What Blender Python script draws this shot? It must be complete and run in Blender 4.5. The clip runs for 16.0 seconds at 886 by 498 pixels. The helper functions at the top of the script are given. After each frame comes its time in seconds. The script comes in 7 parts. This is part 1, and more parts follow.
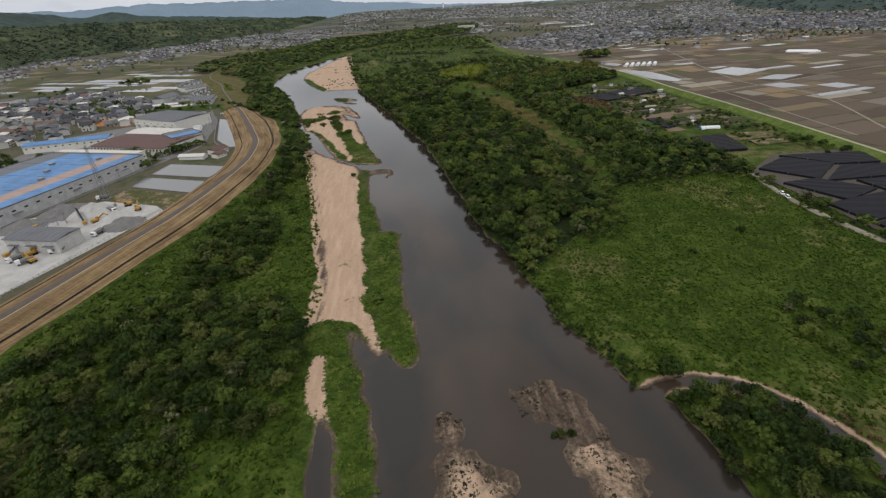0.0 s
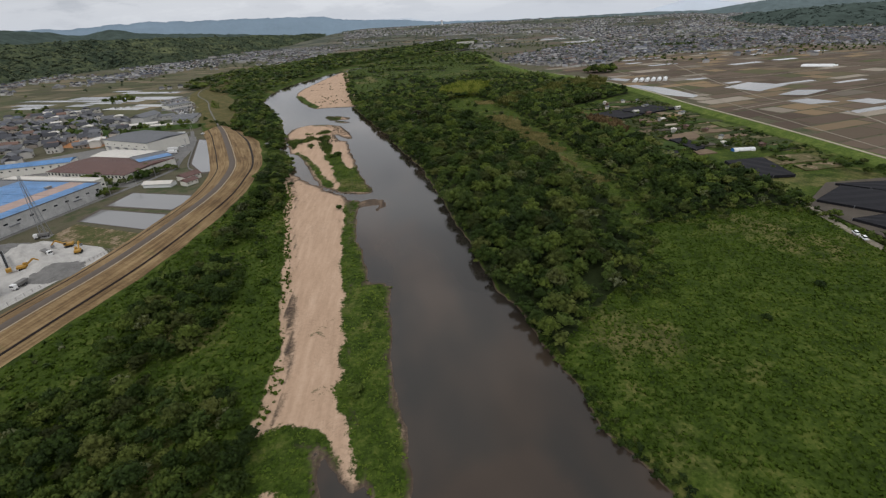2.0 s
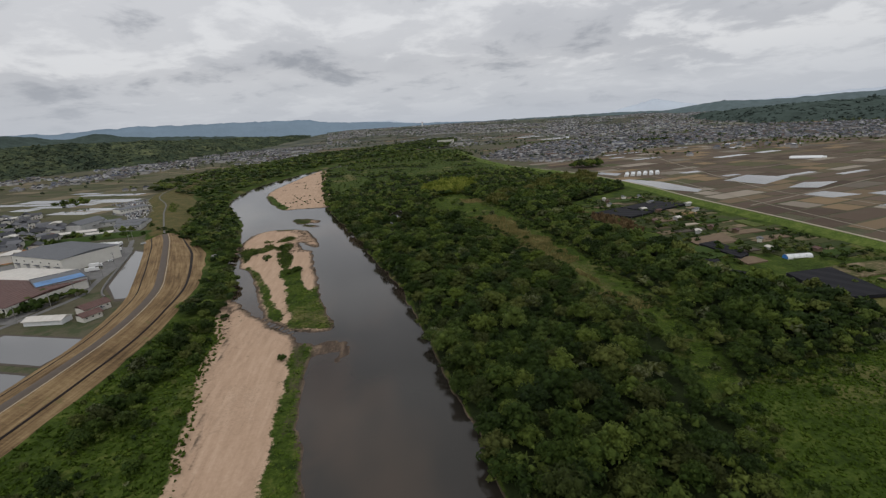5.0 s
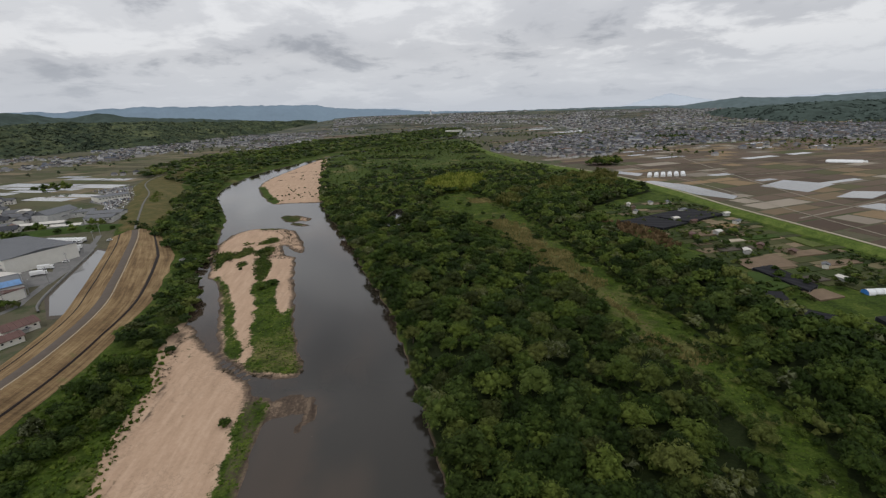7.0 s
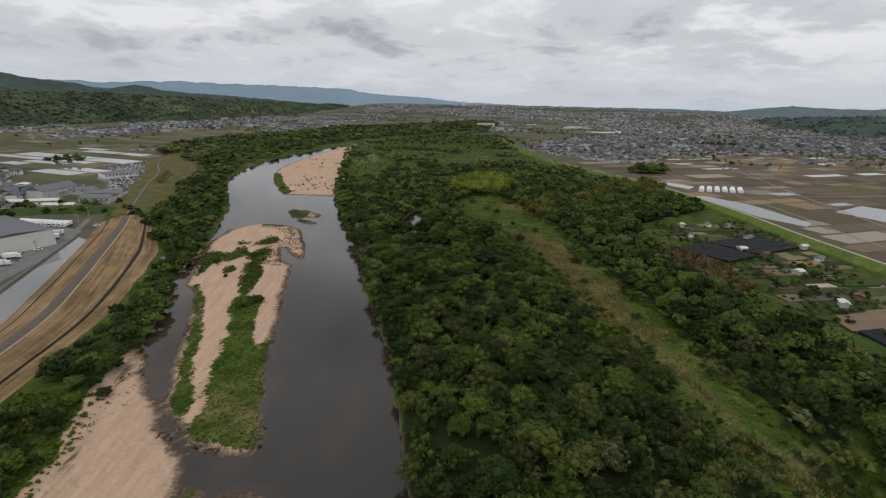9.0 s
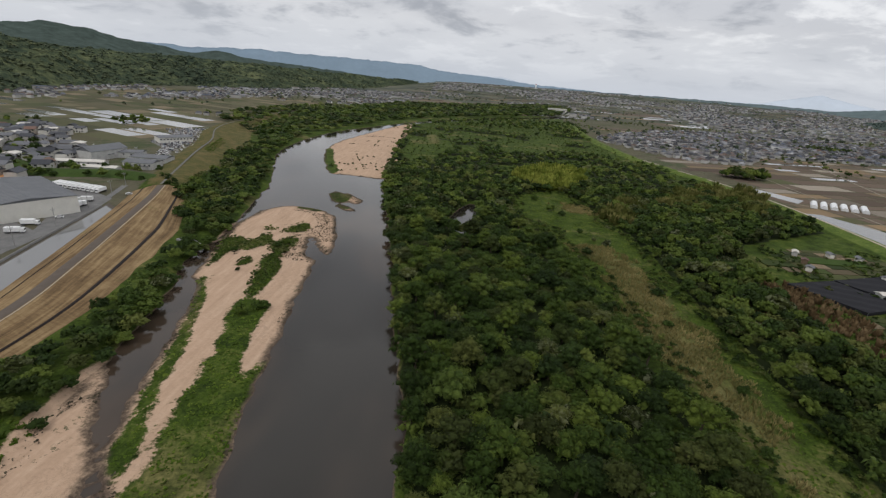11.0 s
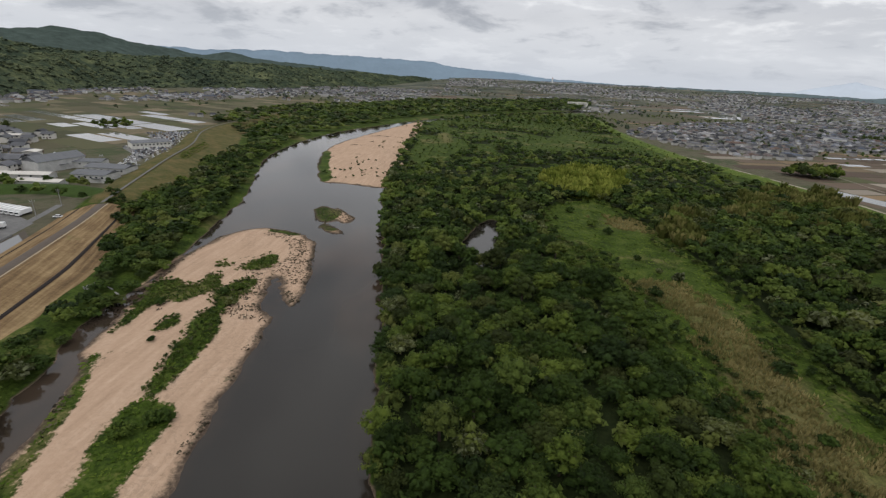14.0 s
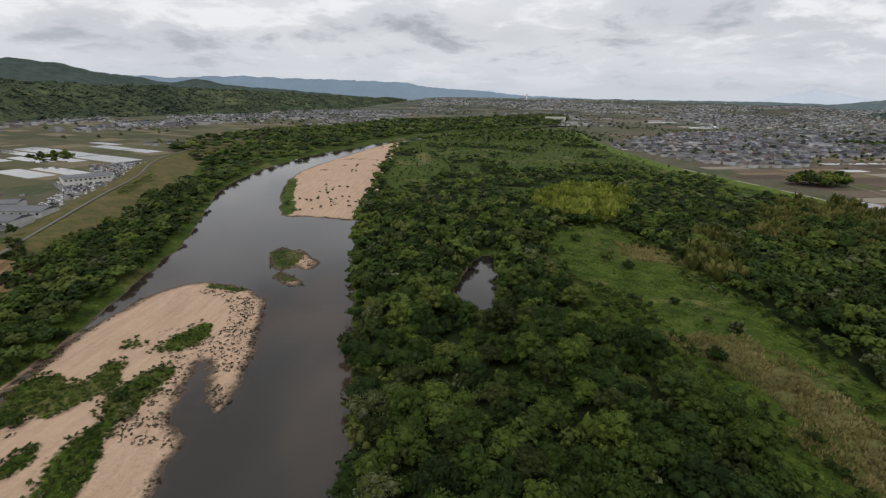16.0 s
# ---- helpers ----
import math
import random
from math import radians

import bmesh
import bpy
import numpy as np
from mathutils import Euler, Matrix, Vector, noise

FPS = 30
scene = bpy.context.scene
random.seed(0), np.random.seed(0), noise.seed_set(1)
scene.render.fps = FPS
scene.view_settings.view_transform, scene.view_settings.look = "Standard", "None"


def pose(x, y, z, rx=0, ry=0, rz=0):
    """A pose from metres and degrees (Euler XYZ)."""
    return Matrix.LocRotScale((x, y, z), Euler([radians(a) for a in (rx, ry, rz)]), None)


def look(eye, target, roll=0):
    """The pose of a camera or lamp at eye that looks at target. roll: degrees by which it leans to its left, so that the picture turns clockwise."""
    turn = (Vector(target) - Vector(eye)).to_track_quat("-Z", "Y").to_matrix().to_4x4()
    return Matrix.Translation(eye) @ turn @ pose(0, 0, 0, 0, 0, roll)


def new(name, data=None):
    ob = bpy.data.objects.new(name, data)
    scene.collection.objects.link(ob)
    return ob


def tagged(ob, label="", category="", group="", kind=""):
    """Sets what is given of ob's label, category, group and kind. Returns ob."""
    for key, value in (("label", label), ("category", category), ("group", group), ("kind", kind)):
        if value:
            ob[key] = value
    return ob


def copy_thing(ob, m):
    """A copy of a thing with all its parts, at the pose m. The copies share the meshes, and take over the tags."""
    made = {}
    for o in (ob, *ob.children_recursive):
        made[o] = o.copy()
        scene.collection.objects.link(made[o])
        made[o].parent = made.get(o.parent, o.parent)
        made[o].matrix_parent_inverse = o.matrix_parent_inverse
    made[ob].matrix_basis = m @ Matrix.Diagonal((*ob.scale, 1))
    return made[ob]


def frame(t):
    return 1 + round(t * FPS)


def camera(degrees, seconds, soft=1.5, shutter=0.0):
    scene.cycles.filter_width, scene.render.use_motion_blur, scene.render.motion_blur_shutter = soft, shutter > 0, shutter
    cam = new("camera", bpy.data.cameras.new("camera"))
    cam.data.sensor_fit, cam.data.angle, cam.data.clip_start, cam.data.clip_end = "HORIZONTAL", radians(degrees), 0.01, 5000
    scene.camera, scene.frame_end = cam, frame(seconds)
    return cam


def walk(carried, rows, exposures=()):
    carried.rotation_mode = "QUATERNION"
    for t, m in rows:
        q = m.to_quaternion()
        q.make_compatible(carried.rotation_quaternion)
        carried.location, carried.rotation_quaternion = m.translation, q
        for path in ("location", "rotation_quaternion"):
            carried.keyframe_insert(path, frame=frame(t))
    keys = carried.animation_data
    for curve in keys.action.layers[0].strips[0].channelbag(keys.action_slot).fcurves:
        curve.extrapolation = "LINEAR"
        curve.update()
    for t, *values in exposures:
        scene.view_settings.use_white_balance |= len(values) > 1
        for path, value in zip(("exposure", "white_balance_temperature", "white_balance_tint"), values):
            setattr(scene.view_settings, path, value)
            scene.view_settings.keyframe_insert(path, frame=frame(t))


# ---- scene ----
cam = camera(88.5, 16.0, soft=1.3)
# seconds, place, then yaw to the left, pitch up and roll in degrees
PATH = [
    (0, 0.00, 0.00, 101.10, -4.015, -28.431, -3.064),
    (0.5, 0.80, 11.37, 100.17, -4.145, -27.592, -3.133),
    (1, 1.68, 22.79, 98.95, -4.109, -27.483, -3.053),
    (1.5, 2.78, 34.53, 97.34, -4.134, -27.266, -3.073),
    (2, 3.86, 46.53, 95.41, -4.181, -26.655, -3.168),
    (2.5, 4.67, 58.71, 93.41, -4.707, -24.397, -3.373),
    (3, 5.47, 71.44, 91.80, -5.985, -18.654, -3.634),
    (3.5, 6.51, 84.75, 90.77, -6.746, -15.497, -3.666),
    (4, 7.61, 98.03, 90.30, -6.971, -15.364, -3.684),
    (4.5, 8.80, 111.24, 90.07, -7.005, -15.453, -3.675),
    (7, 18.35, 172.71, 90.98, -6.342, -16.919, -1.994),
    (7.5, 19.90, 185.25, 91.37, -5.379, -17.278, -0.789),
    (8, 21.39, 197.63, 91.66, -5.409, -17.698, -0.485),
    (8.5, 22.94, 209.67, 91.89, -4.878, -17.597, 0.161),
    (9, 24.54, 221.53, 92.05, -3.352, -17.995, 1.359),
    (9.5, 26.19, 233.39, 92.17, -1.719, -18.510, 2.857),
    (12, 30.18, 292.02, 88.79, 6.216, -21.337, 4.013),
    (12.5, 29.20, 304.29, 87.47, 6.419, -21.327, 3.856),
    (13, 28.08, 316.61, 86.09, 6.442, -21.240, 3.600),
    (13.5, 26.65, 328.85, 84.62, 6.319, -21.252, 3.329),
    (14, 24.99, 341.08, 83.20, 6.080, -21.034, 3.002),
    (14.5, 23.10, 353.22, 81.77, 5.296, -20.156, 2.523),
    (15, 21.19, 365.46, 80.47, 4.629, -19.115, 2.107),
    (15.5, 19.35, 377.90, 79.34, 4.196, -18.822, 1.648),
    (16, 17.69, 390.61, 78.20, 3.783, -18.678, 1.097),
]


def aimed(x, y, z, yaw, pitch, roll):
    a, b = radians(yaw), radians(pitch)
    ahead = Vector((-math.sin(a) * math.cos(b), math.cos(a) * math.cos(b), math.sin(b)))
    return look((x, y, z), Vector((x, y, z)) + 10 * ahead, roll)


walk(cam, [(r[0], aimed(*r[1:])) for r in PATH], [(0, 0.0), (2.0, -0.05), (2.5, -0.12), (3.0, -0.38), (3.6, -0.38), (4.5, -0.35), (7, -0.20), (9.5, -0.12), (12.5, -0.02), (16, -0.03)])
# ---------------------------------------------------------------- light
scene.view_settings.exposure = 0.0
SUN_EL, SUN_AZ = radians(55), radians(205)
world = bpy.data.worlds.new("overcast_sky")
scene.world = world
world.use_nodes = True


class Nodes:
    """A short way to wire nodes."""

    def __init__(self, tree):
        self.tree = tree
        tree.nodes.clear()

    def add(self, kind, inputs=(), **props):
        n = self.tree.nodes.new(kind)
        if "operation" in props:
            n.operation = props["operation"]
        if "use_clamp" in props:
            n.use_clamp = props["use_clamp"]
        if "data_type" in props:
            n.data_type = props["data_type"]
        if "interpolation_type" in props:
            n.interpolation_type = props["interpolation_type"]
        if "attribute_name" in props:
            n.attribute_name = props["attribute_name"]
        for k, v in dict(inputs).items():
            self.put(n.inputs[k], v)
        return n

    def put(self, socket, v):
        if isinstance(v, bpy.types.NodeSocket):
            self.tree.links.new(v, socket)
        elif isinstance(v, bpy.types.Node):
            self.tree.links.new(v.outputs[0], socket)
        elif isinstance(v, (tuple, list)) and len(v) == 3 and len(socket.default_value) == 4:
            socket.default_value = (*v, 1)
        else:
            socket.default_value = v

    def math(self, op, a, b=0.0, clamp=False):
        return self.add("ShaderNodeMath", {0: a, 1: b}, operation=op, use_clamp=clamp).outputs[0]

    def ramp(self, fac, *stops):
        n = self.add("ShaderNodeValToRGB", {0: fac})
        els = n.color_ramp.elements
        while len(els) < len(stops):
            els.new(0.5)
        for e, (p, c) in zip(els, stops):
            e.position, e.color = p, (*((c, c, c) if isinstance(c, (int, float)) else c), 1)
        return n.outputs[0]

    def mix(self, fac, a, b):
        n = self.add("ShaderNodeMix", {0: fac}, data_type="RGBA")
        self.put(n.inputs[6], a), self.put(n.inputs[7], b)
        return n.outputs[2]

    def noise(self, scale, detail=4.0, rough=0.55, vec=None, dist=0.0):
        n = self.add("ShaderNodeTexNoise", {"Scale": scale, "Detail": detail, "Roughness": rough, "Distortion": dist})
        if vec is not None:
            self.put(n.inputs["Vector"], vec)
        return n.outputs[0]

    def step(self, v, lo, hi):
        return self.add("ShaderNodeMapRange", {0: v, 1: lo, 2: hi, 3: 0.0, 4: 1.0}, interpolation_type="SMOOTHSTEP").outputs[0]


def make_sky():
    N = Nodes(world.node_tree)
    sky = N.add("ShaderNodeTexSky")
    sky.sky_type, sky.sun_disc, sky.dust_density = "NISHITA", False, 3.0
    sky.sun_elevation, sky.sun_rotation = SUN_EL, SUN_AZ
    way = N.add("ShaderNodeTexCoord").outputs["Generated"]
    xyz = N.add("ShaderNodeSeparateXYZ", {0: way})
    up = N.math("MAXIMUM", xyz.outputs[2], 0.0)
    low = N.math("ADD", up, 0.22)
    flat = N.add("ShaderNodeCombineXYZ", {0: N.math("DIVIDE", xyz.outputs[0], low), 1: N.math("DIVIDE", xyz.outputs[1], low), 2: 3.0})
    warp = N.noise(1.1, 3, 0.5, flat.outputs[0], 0.0)
    big = N.noise(0.72, 5, 0.55, flat.outputs[0], 0.35)
    fine = N.noise(2.6, 8, 0.6, flat.outputs[0], 0.25)
    both = N.math("ADD", N.math("MULTIPLY", big, 0.55), N.math("MULTIPLY", fine, 0.45))
    cloud = N.mix(N.step(warp, 0.38, 0.66), (0.73, 0.742, 0.775), (0.62, 0.635, 0.675))
    cloud = N.mix(N.step(both, 0.50, 0.42), cloud, (0.87, 0.88, 0.905))
    cloud = N.mix(N.step(both, 0.52, 0.62), cloud, (0.41, 0.43, 0.475))
    # the layer thins to a bright even veil near the horizon
    veil = N.ramp(up, (0.0, 1.0), (0.03, 0.65), (0.11, 0.0))
    cloud = N.mix(veil, cloud, (0.66, 0.70, 0.77))
    bright = N.math("ADD", N.math("MULTIPLY", up, 0.5), 0.98)
    lit = N.add("ShaderNodeVectorMath", {0: cloud, 1: bright}, operation="MULTIPLY").outputs[0]
    a = N.add("ShaderNodeBackground", {0: sky, 1: 0.07})
    b = N.add("ShaderNodeBackground", {0: lit, 1: 1.0})
    m = N.add("ShaderNodeMixShader", {0: 0.93, 1: a.outputs[0], 2: b.outputs[0]})
    N.add("ShaderNodeOutputWorld", {0: m.outputs[0]})


make_sky()
sun_data = bpy.data.lights.new("sun", "SUN")
sun_data.energy, sun_data.angle, sun_data.color = 0.8, radians(14), (1.0, 0.96, 0.9)
sun = new("sun", sun_data)
sun.matrix_world = look((0, 0, 300), Vector((0, 0, 300)) - Vector((math.sin(SUN_AZ) * math.cos(SUN_EL), math.cos(SUN_AZ) * math.cos(SUN_EL), math.sin(SUN_EL))))

# ---------------------------------------------------------------- numbers of the plan
RIGHT_BANK = [(74, -400), (72, 40), (70, 64), (69, 84), (60, 93), (56, 112), (49, 125), (46, 154), (40, 179), (33, 215), (28, 267), (23, 305), (17, 368),
              (5, 415), (-8, 472), (-24, 540), (-40, 600), (-56, 670), (-68, 750), (-85, 880), (-105, 1040), (-118, 1160), (-50, 1300), (80, 1500), (300, 1750)]
LEFT_BANK = [(-32, -400), (-30, 66), (-31, 86), (-38, 112), (-39, 129), (-37, 153), (-45, 192), (-48, 224), (-57, 270), (-64, 305), (-66, 330), (-75, 350), (-83, 390), (-90, 416),
             (-105, 455), (-109, 486), (-118, 535), (-137, 610), (-163, 675), (-186, 730), (-201, 785), (-208, 860), (-206, 920), (-194, 1000), (-166, 1090), (-130, 1200), (-78, 1310), (45, 1530), (260, 1790)]
MAIN_BAR = [(-41, 131), (-38, 153), (-43, 192), (-50, 226), (-58, 268), (-65, 300), (-66, 320), (-74, 345), (-79, 377), (-68, 360), (-48, 332), (-35, 318), (-30, 290),
            (-25, 240), (-20, 188), (-17, 150), (-11, 124), (-16, 116), (-24, 130)]
STRIP = [(-32, 310), (-26, 308), (-26, 288), (-25, 262), (-20, 236), (-16, 212), (-8, 206), (-7, 182), (-6, 150), (-2, 116), (-8, 110), (-15, 130), (-20, 160), (-22, 184), (-25, 212), (-28, 237), (-30, 262), (-31, 286)]
ISLAND = [(-95, 450), (-93, 442), (-86, 436), (-72, 402), (-60, 362), (-46, 336), (-30, 325), (-19, 324), (-23, 338), (-29, 366), (-37, 407), (-43, 437), (-45, 452), (-47, 466), (-49, 474), (-56, 479),
          (-60, 491), (-63, 506), (-58, 501), (-50, 488), (-45, 483), (-46, 491), (-49, 507), (-54, 524), (-60, 542), (-68, 553), (-84, 562), (-104, 560), (-112, 535), (-108, 500), (-100, 470)]
# green on the island: west band, north clump, centre patch, stripe, south-east turf, west and south fringe
ISLAND_GREEN = [[(-105, 483), (-106, 493), (-98, 495), (-90, 492), (-90, 501), (-86, 504), (-78, 494), (-79, 485), (-84, 476), (-91, 475), (-91, 455), (-95, 455), (-100, 470)],
                [(-82, 507), (-80, 520), (-78, 529), (-71, 527), (-67, 517), (-71, 508)],
                [(-81, 457), (-83, 466), (-78, 468), (-75, 460)],
                [(-69, 481), (-62, 466), (-58, 451), (-57, 437), (-57, 429), (-61, 427), (-65, 436), (-69, 446), (-71, 457), (-74, 471)],
                [(-92, 507), (-91, 516), (-83, 511)],
                [(-76, 479), (-79, 490), (-71, 503), (-65, 494), (-65, 485), (-67, 475)],
                [(-57, 427), (-49, 423), (-48, 408), (-45, 395), (-41, 381), (-35, 378), (-34, 388), (-31, 372), (-28, 358), (-24, 338), (-21, 327), (-28, 328), (-33, 330), (-39, 332), (-40, 346), (-46, 366), (-50, 386), (-53, 400), (-61, 419)],
                [(-88, 440), (-75, 413), (-64, 386), (-59, 368), (-50, 345), (-46, 341), (-52, 357), (-59, 374), (-64, 392), (-72, 411), (-84, 436)],
                [(-91, 560), (-80, 565), (-72, 560), (-80, 557)]]
SPIT = [(-110, 680), (-132, 731), (-155, 800), (-162, 870), (-155, 960), (-128, 1154), (-112, 1154), (-100, 1040), (-76, 848), (-58, 704), (-56, 674), (-91, 678)]
SPIT_GREEN = [(-112, 678), (-134, 731), (-158, 806), (-150, 806), (-126, 735), (-106, 690)]
ROUND_PATCH = [(-21, 152), (-15, 155), (-14, 146), (-18, 141), (-21, 146)]
ISLETS = [[(-84, 604), (-82, 613), (-76, 608), (-70, 609), (-57, 593), (-58, 583), (-65, 587), (-69, 581), (-77, 586)], [(-70, 573), (-68, 579), (-61, 574), (-54, 566), (-60, 565)]]
ISLET_GREEN = [[(-84, 604), (-82, 613), (-76, 608), (-70, 604), (-66, 594), (-70, 583), (-77, 586)], [(-70, 573), (-68, 579), (-60, 575), (-60, 569)], [(-52, 72), (-46, 74), (-46, 68)]]
SOUTH_BAR = [(-40, 131), (-29, 132), (-21, 112), (-18, 100), (-14, 71), (-12, 30), (-26, 30), (-24, 72), (-28, 90), (-38, 92), (-42, 118)]
SOUTH_SAND = [(-36, 116), (-32, 116), (-31, 102), (-26, 89), (-28, 84), (-33, 92), (-36, 100)]
SHOALS = [[(2, 86), (8, 88), (10, 80), (13, 71), (18, 64), (22, 40), (2, 40)], [(24, 92), (29, 97), (38, 96), (43, 85), (47, 72), (49, 62), (50, 40), (36, 40), (35, 62), (33, 75), (28, 81)], [(-27, 314), (-17, 311), (-9, 305), (-10, 290), (-15, 297), (-23, 303)]]
SHOAL_SAND = [[(3, 84), (8, 86), (9, 79), (12, 70), (16, 65), (18, 40), (3, 40)], [(36, 72), (45, 72), (47, 65), (47, 40), (37, 40)]]
POOL = [(12, 562), (14, 584), (23, 614), (30, 606), (29, 565), (27, 536), (20, 540), (14, 546)]
BAMBOO_SPOTS = [[(64, 735), (97, 790), (140, 775), (116, 690), (80, 684)], [(122, 604), (134, 583), (157, 613), (200, 640), (262, 648), (300, 710), (285, 780), (230, 740), (205, 700), (150, 662)]]
INLET = [(58, 86), (67, 91), (76, 92), (84, 90), (93, 86), (98, 80), (102, 72), (105, 62), (110, 20)]
MEADOW = [(46, 150), (69, 178), (93, 198), (113, 235), (155, 249), (203, 242), (201, 154), (205, 60), (205, -200), (72, -200), (72, 84), (56, 112)]
CLEARING = [(72, 663), (58, 629), (54, 564), (80, 500), (92, 450), (101, 404), (108, 357), (113, 318), (116, 288), (118, 270), (109, 241), (117, 243), (126, 265), (130, 288), (133, 305),
            (134, 330), (133, 360), (134, 411), (131, 470), (130, 525), (128, 560), (119, 616), (105, 672)]
GLADES = [[(39, 1149), (57, 1271), (142, 1329), (145, 1214), (95, 1114)], [(-63, 1004), (-49, 1031), (-33, 939), (-43, 919)], [(-70, 845), (-76, 980), (-12, 949), (-16, 828), (-43, 764), (-59, 773)]]
TRACK = [(130, 290), (142, 300), (160, 325), (174, 347), (168, 350), (153, 330), (132, 307)]
FOREST_EAST = [(205, 235), (205, 300), (186, 318), (178, 337), (190, 362), (188, 385), (178, 420), (176, 500), (196, 560), (240, 590), (292, 620), (288, 700), (275, 770), (246, 880), (226, 1060), (212, 1300)]
LEVEE = [(-200, 40), (-176, 100), (-160, 140), (-150, 172), (-141, 204), (-130, 243), (-122, 295), (-119, 340), (-125, 390), (-139, 432), (-158, 482), (-177, 530), (-192, 563)]
GREEN_LEVEE = [(-192, 563), (-208, 600), (-246, 690), (-275, 765), (-318, 846), (-340, 920), (-345, 1000), (-360, 1150)]
EAST_LEVEE = [(300, -200), (299, 250), (303, 330), (305, 420), (304, 520), (308, 600), (304, 700), (290, 780), (262, 870), (243, 930), (230, 1080), (228, 1210), (240, 1500)]


def curve_points(pts, closed=False, step=4):
    """Catmull-Rom through the points."""
    p = np.array(pts, float)
    n, out = len(p), []
    for i in range(n if closed else n - 1):
        a, b, c, d = (p[(i + k) % n] if closed else p[min(max(i + k, 0), n - 1)] for k in (-1, 0, 1, 2))
        for s in range(step):
            t = s / step
            out.append(0.5 * (2 * b + (c - a) * t + (2 * a - 5 * b + 4 * c - d) * t * t + (3 * b - a - 3 * c + d) * t**3))
    if not closed:
        out.append(p[-1])
    return np.array(out)


def poly_dist(pts, X, Y, smooth=True):
    """Signed distance to a closed outline: negative inside."""
    p = curve_points(pts, True, 3) if smooth else np.array(pts, float)
    shape, X, Y = X.shape, X.ravel(), Y.ravel()
    out = np.full(X.shape, 400.0)
    near = (X > p[:, 0].min() - 60) & (X < p[:, 0].max() + 60) & (Y > p[:, 1].min() - 60) & (Y < p[:, 1].max() + 60)
    x, y = X[near], Y[near]
    best, inside = np.full(x.shape, 1e9), np.zeros(x.shape, bool)
    for (ax, ay), (bx, by) in zip(p, np.roll(p, -1, 0)):
        dx, dy = bx - ax, by - ay
        t = np.clip(((x - ax) * dx + (y - ay) * dy) / (dx * dx + dy * dy + 1e-9), 0, 1)
        best = np.minimum(best, (x - ax - t * dx) ** 2 + (y - ay - t * dy) ** 2)
        cross = (ay > y) != (by > y)
        inside ^= cross & (x < dx * (y - ay) / (dy if dy else 1e-9) + ax)
    out[near] = np.sqrt(best) * np.where(inside, -1, 1)
    return out.reshape(shape)


def line_dist(pts, X, Y):
    """Distance to an open line, and the side: positive to its right."""
    p = np.array(pts, float)
    best, side = np.full(X.shape, 1e9), np.ones(X.shape)
    for (ax, ay), (bx, by) in zip(p[:-1], p[1:]):
        dx, dy = bx - ax, by - ay
        t = np.clip(((X - ax) * dx + (Y - ay) * dy) / (dx * dx + dy * dy + 1e-9), 0, 1)
        d = (X - ax - t * dx) ** 2 + (Y - ay - t * dy) ** 2
        s = np.sign((X - ax) * dy - (Y - ay) * dx)
        side = np.where(d < best, s, side)
        best = np.minimum(best, d)
    return np.sqrt(best), side


TABLE = np.random.RandomState(3).rand(256, 256)


def value_noise(X, Y, size, octaves=3):
    """Smooth noise from 0 to 1, its largest forms of the given size."""
    out, amp, total = np.zeros(X.shape), 1.0, 0.0
    for o in range(octaves):
        u, v = X / size + 17.3 * o, Y / size + 41.7 * o
        i, j = np.floor(u).astype(int), np.floor(v).astype(int)
        f, g = u - i, v - j
        f, g = f * f * (3 - 2 * f), g * g * (3 - 2 * g)
        a, b, c, d = (TABLE[(i + p) % 256, (j + q) % 256] for p, q in ((0, 0), (1, 0), (0, 1), (1, 1)))
        out += amp * (a * (1 - f) * (1 - g) + b * f * (1 - g) + c * (1 - f) * g + d * f * g)
        total, amp, size = total + amp, amp * 0.5, size * 0.5
    return out / total


def ease(v, lo, hi):
    t = np.clip((v - lo) / (hi - lo), 0, 1)
    return t * t * (3 - 2 * t)


LB, RB = np.array(LEFT_BANK, float), np.array(RIGHT_BANK, float)


def river_dist(X, Y):
    """Distance from the river's edge, negative over the water."""
    left = np.interp(Y, LB[:, 1], LB[:, 0])
    right = np.interp(Y, RB[:, 1], RB[:, 0])
    wob = (value_noise(X, Y, 14, 3) - 0.5) * 5
    d = np.maximum(left - X, X - right) * 0.93 + wob
    return np.where(Y > 1760, 60.0, d)


def bars(X, Y):
    wob = (value_noise(X + 90, Y, 9, 3) - 0.5) * 4
    d = np.full(X.shape, 400.0)
    for shape in (MAIN_BAR, ISLAND, SPIT, SOUTH_BAR, STRIP, *ISLETS):
        d = np.minimum(d, poly_dist(shape, X, Y))
    return d + wob


def shoals(X, Y):
    d = np.minimum.reduce([poly_dist(shape, X, Y) for shape in SHOALS])
    return d + (value_noise(X, Y + 50, 7, 4) - 0.42) * 11


def bar_green(X, Y):
    """Distance to the green on the sandbars, negative on it."""
    wob = (value_noise(X, Y + 300, 6, 3) - 0.5) * 4.5
    d = np.full(X.shape, 400.0)
    for shape in (STRIP, *ISLAND_GREEN, SPIT_GREEN, SOUTH_BAR, ROUND_PATCH, *ISLET_GREEN):
        d = np.minimum(d, poly_dist(shape, X, Y) + (1.2 if shape in ISLAND_GREEN[:6] else -5.5 if shape is SOUTH_BAR else -1.6))
    d = np.maximum(d, -poly_dist(SOUTH_SAND, X, Y))
    return d + wob


def inlet_dist(X, Y):
    d, _ = line_dist(curve_points(INLET), X, Y)
    return d - 2.6 + (value_noise(X, Y, 8, 2) - 0.5) * 2


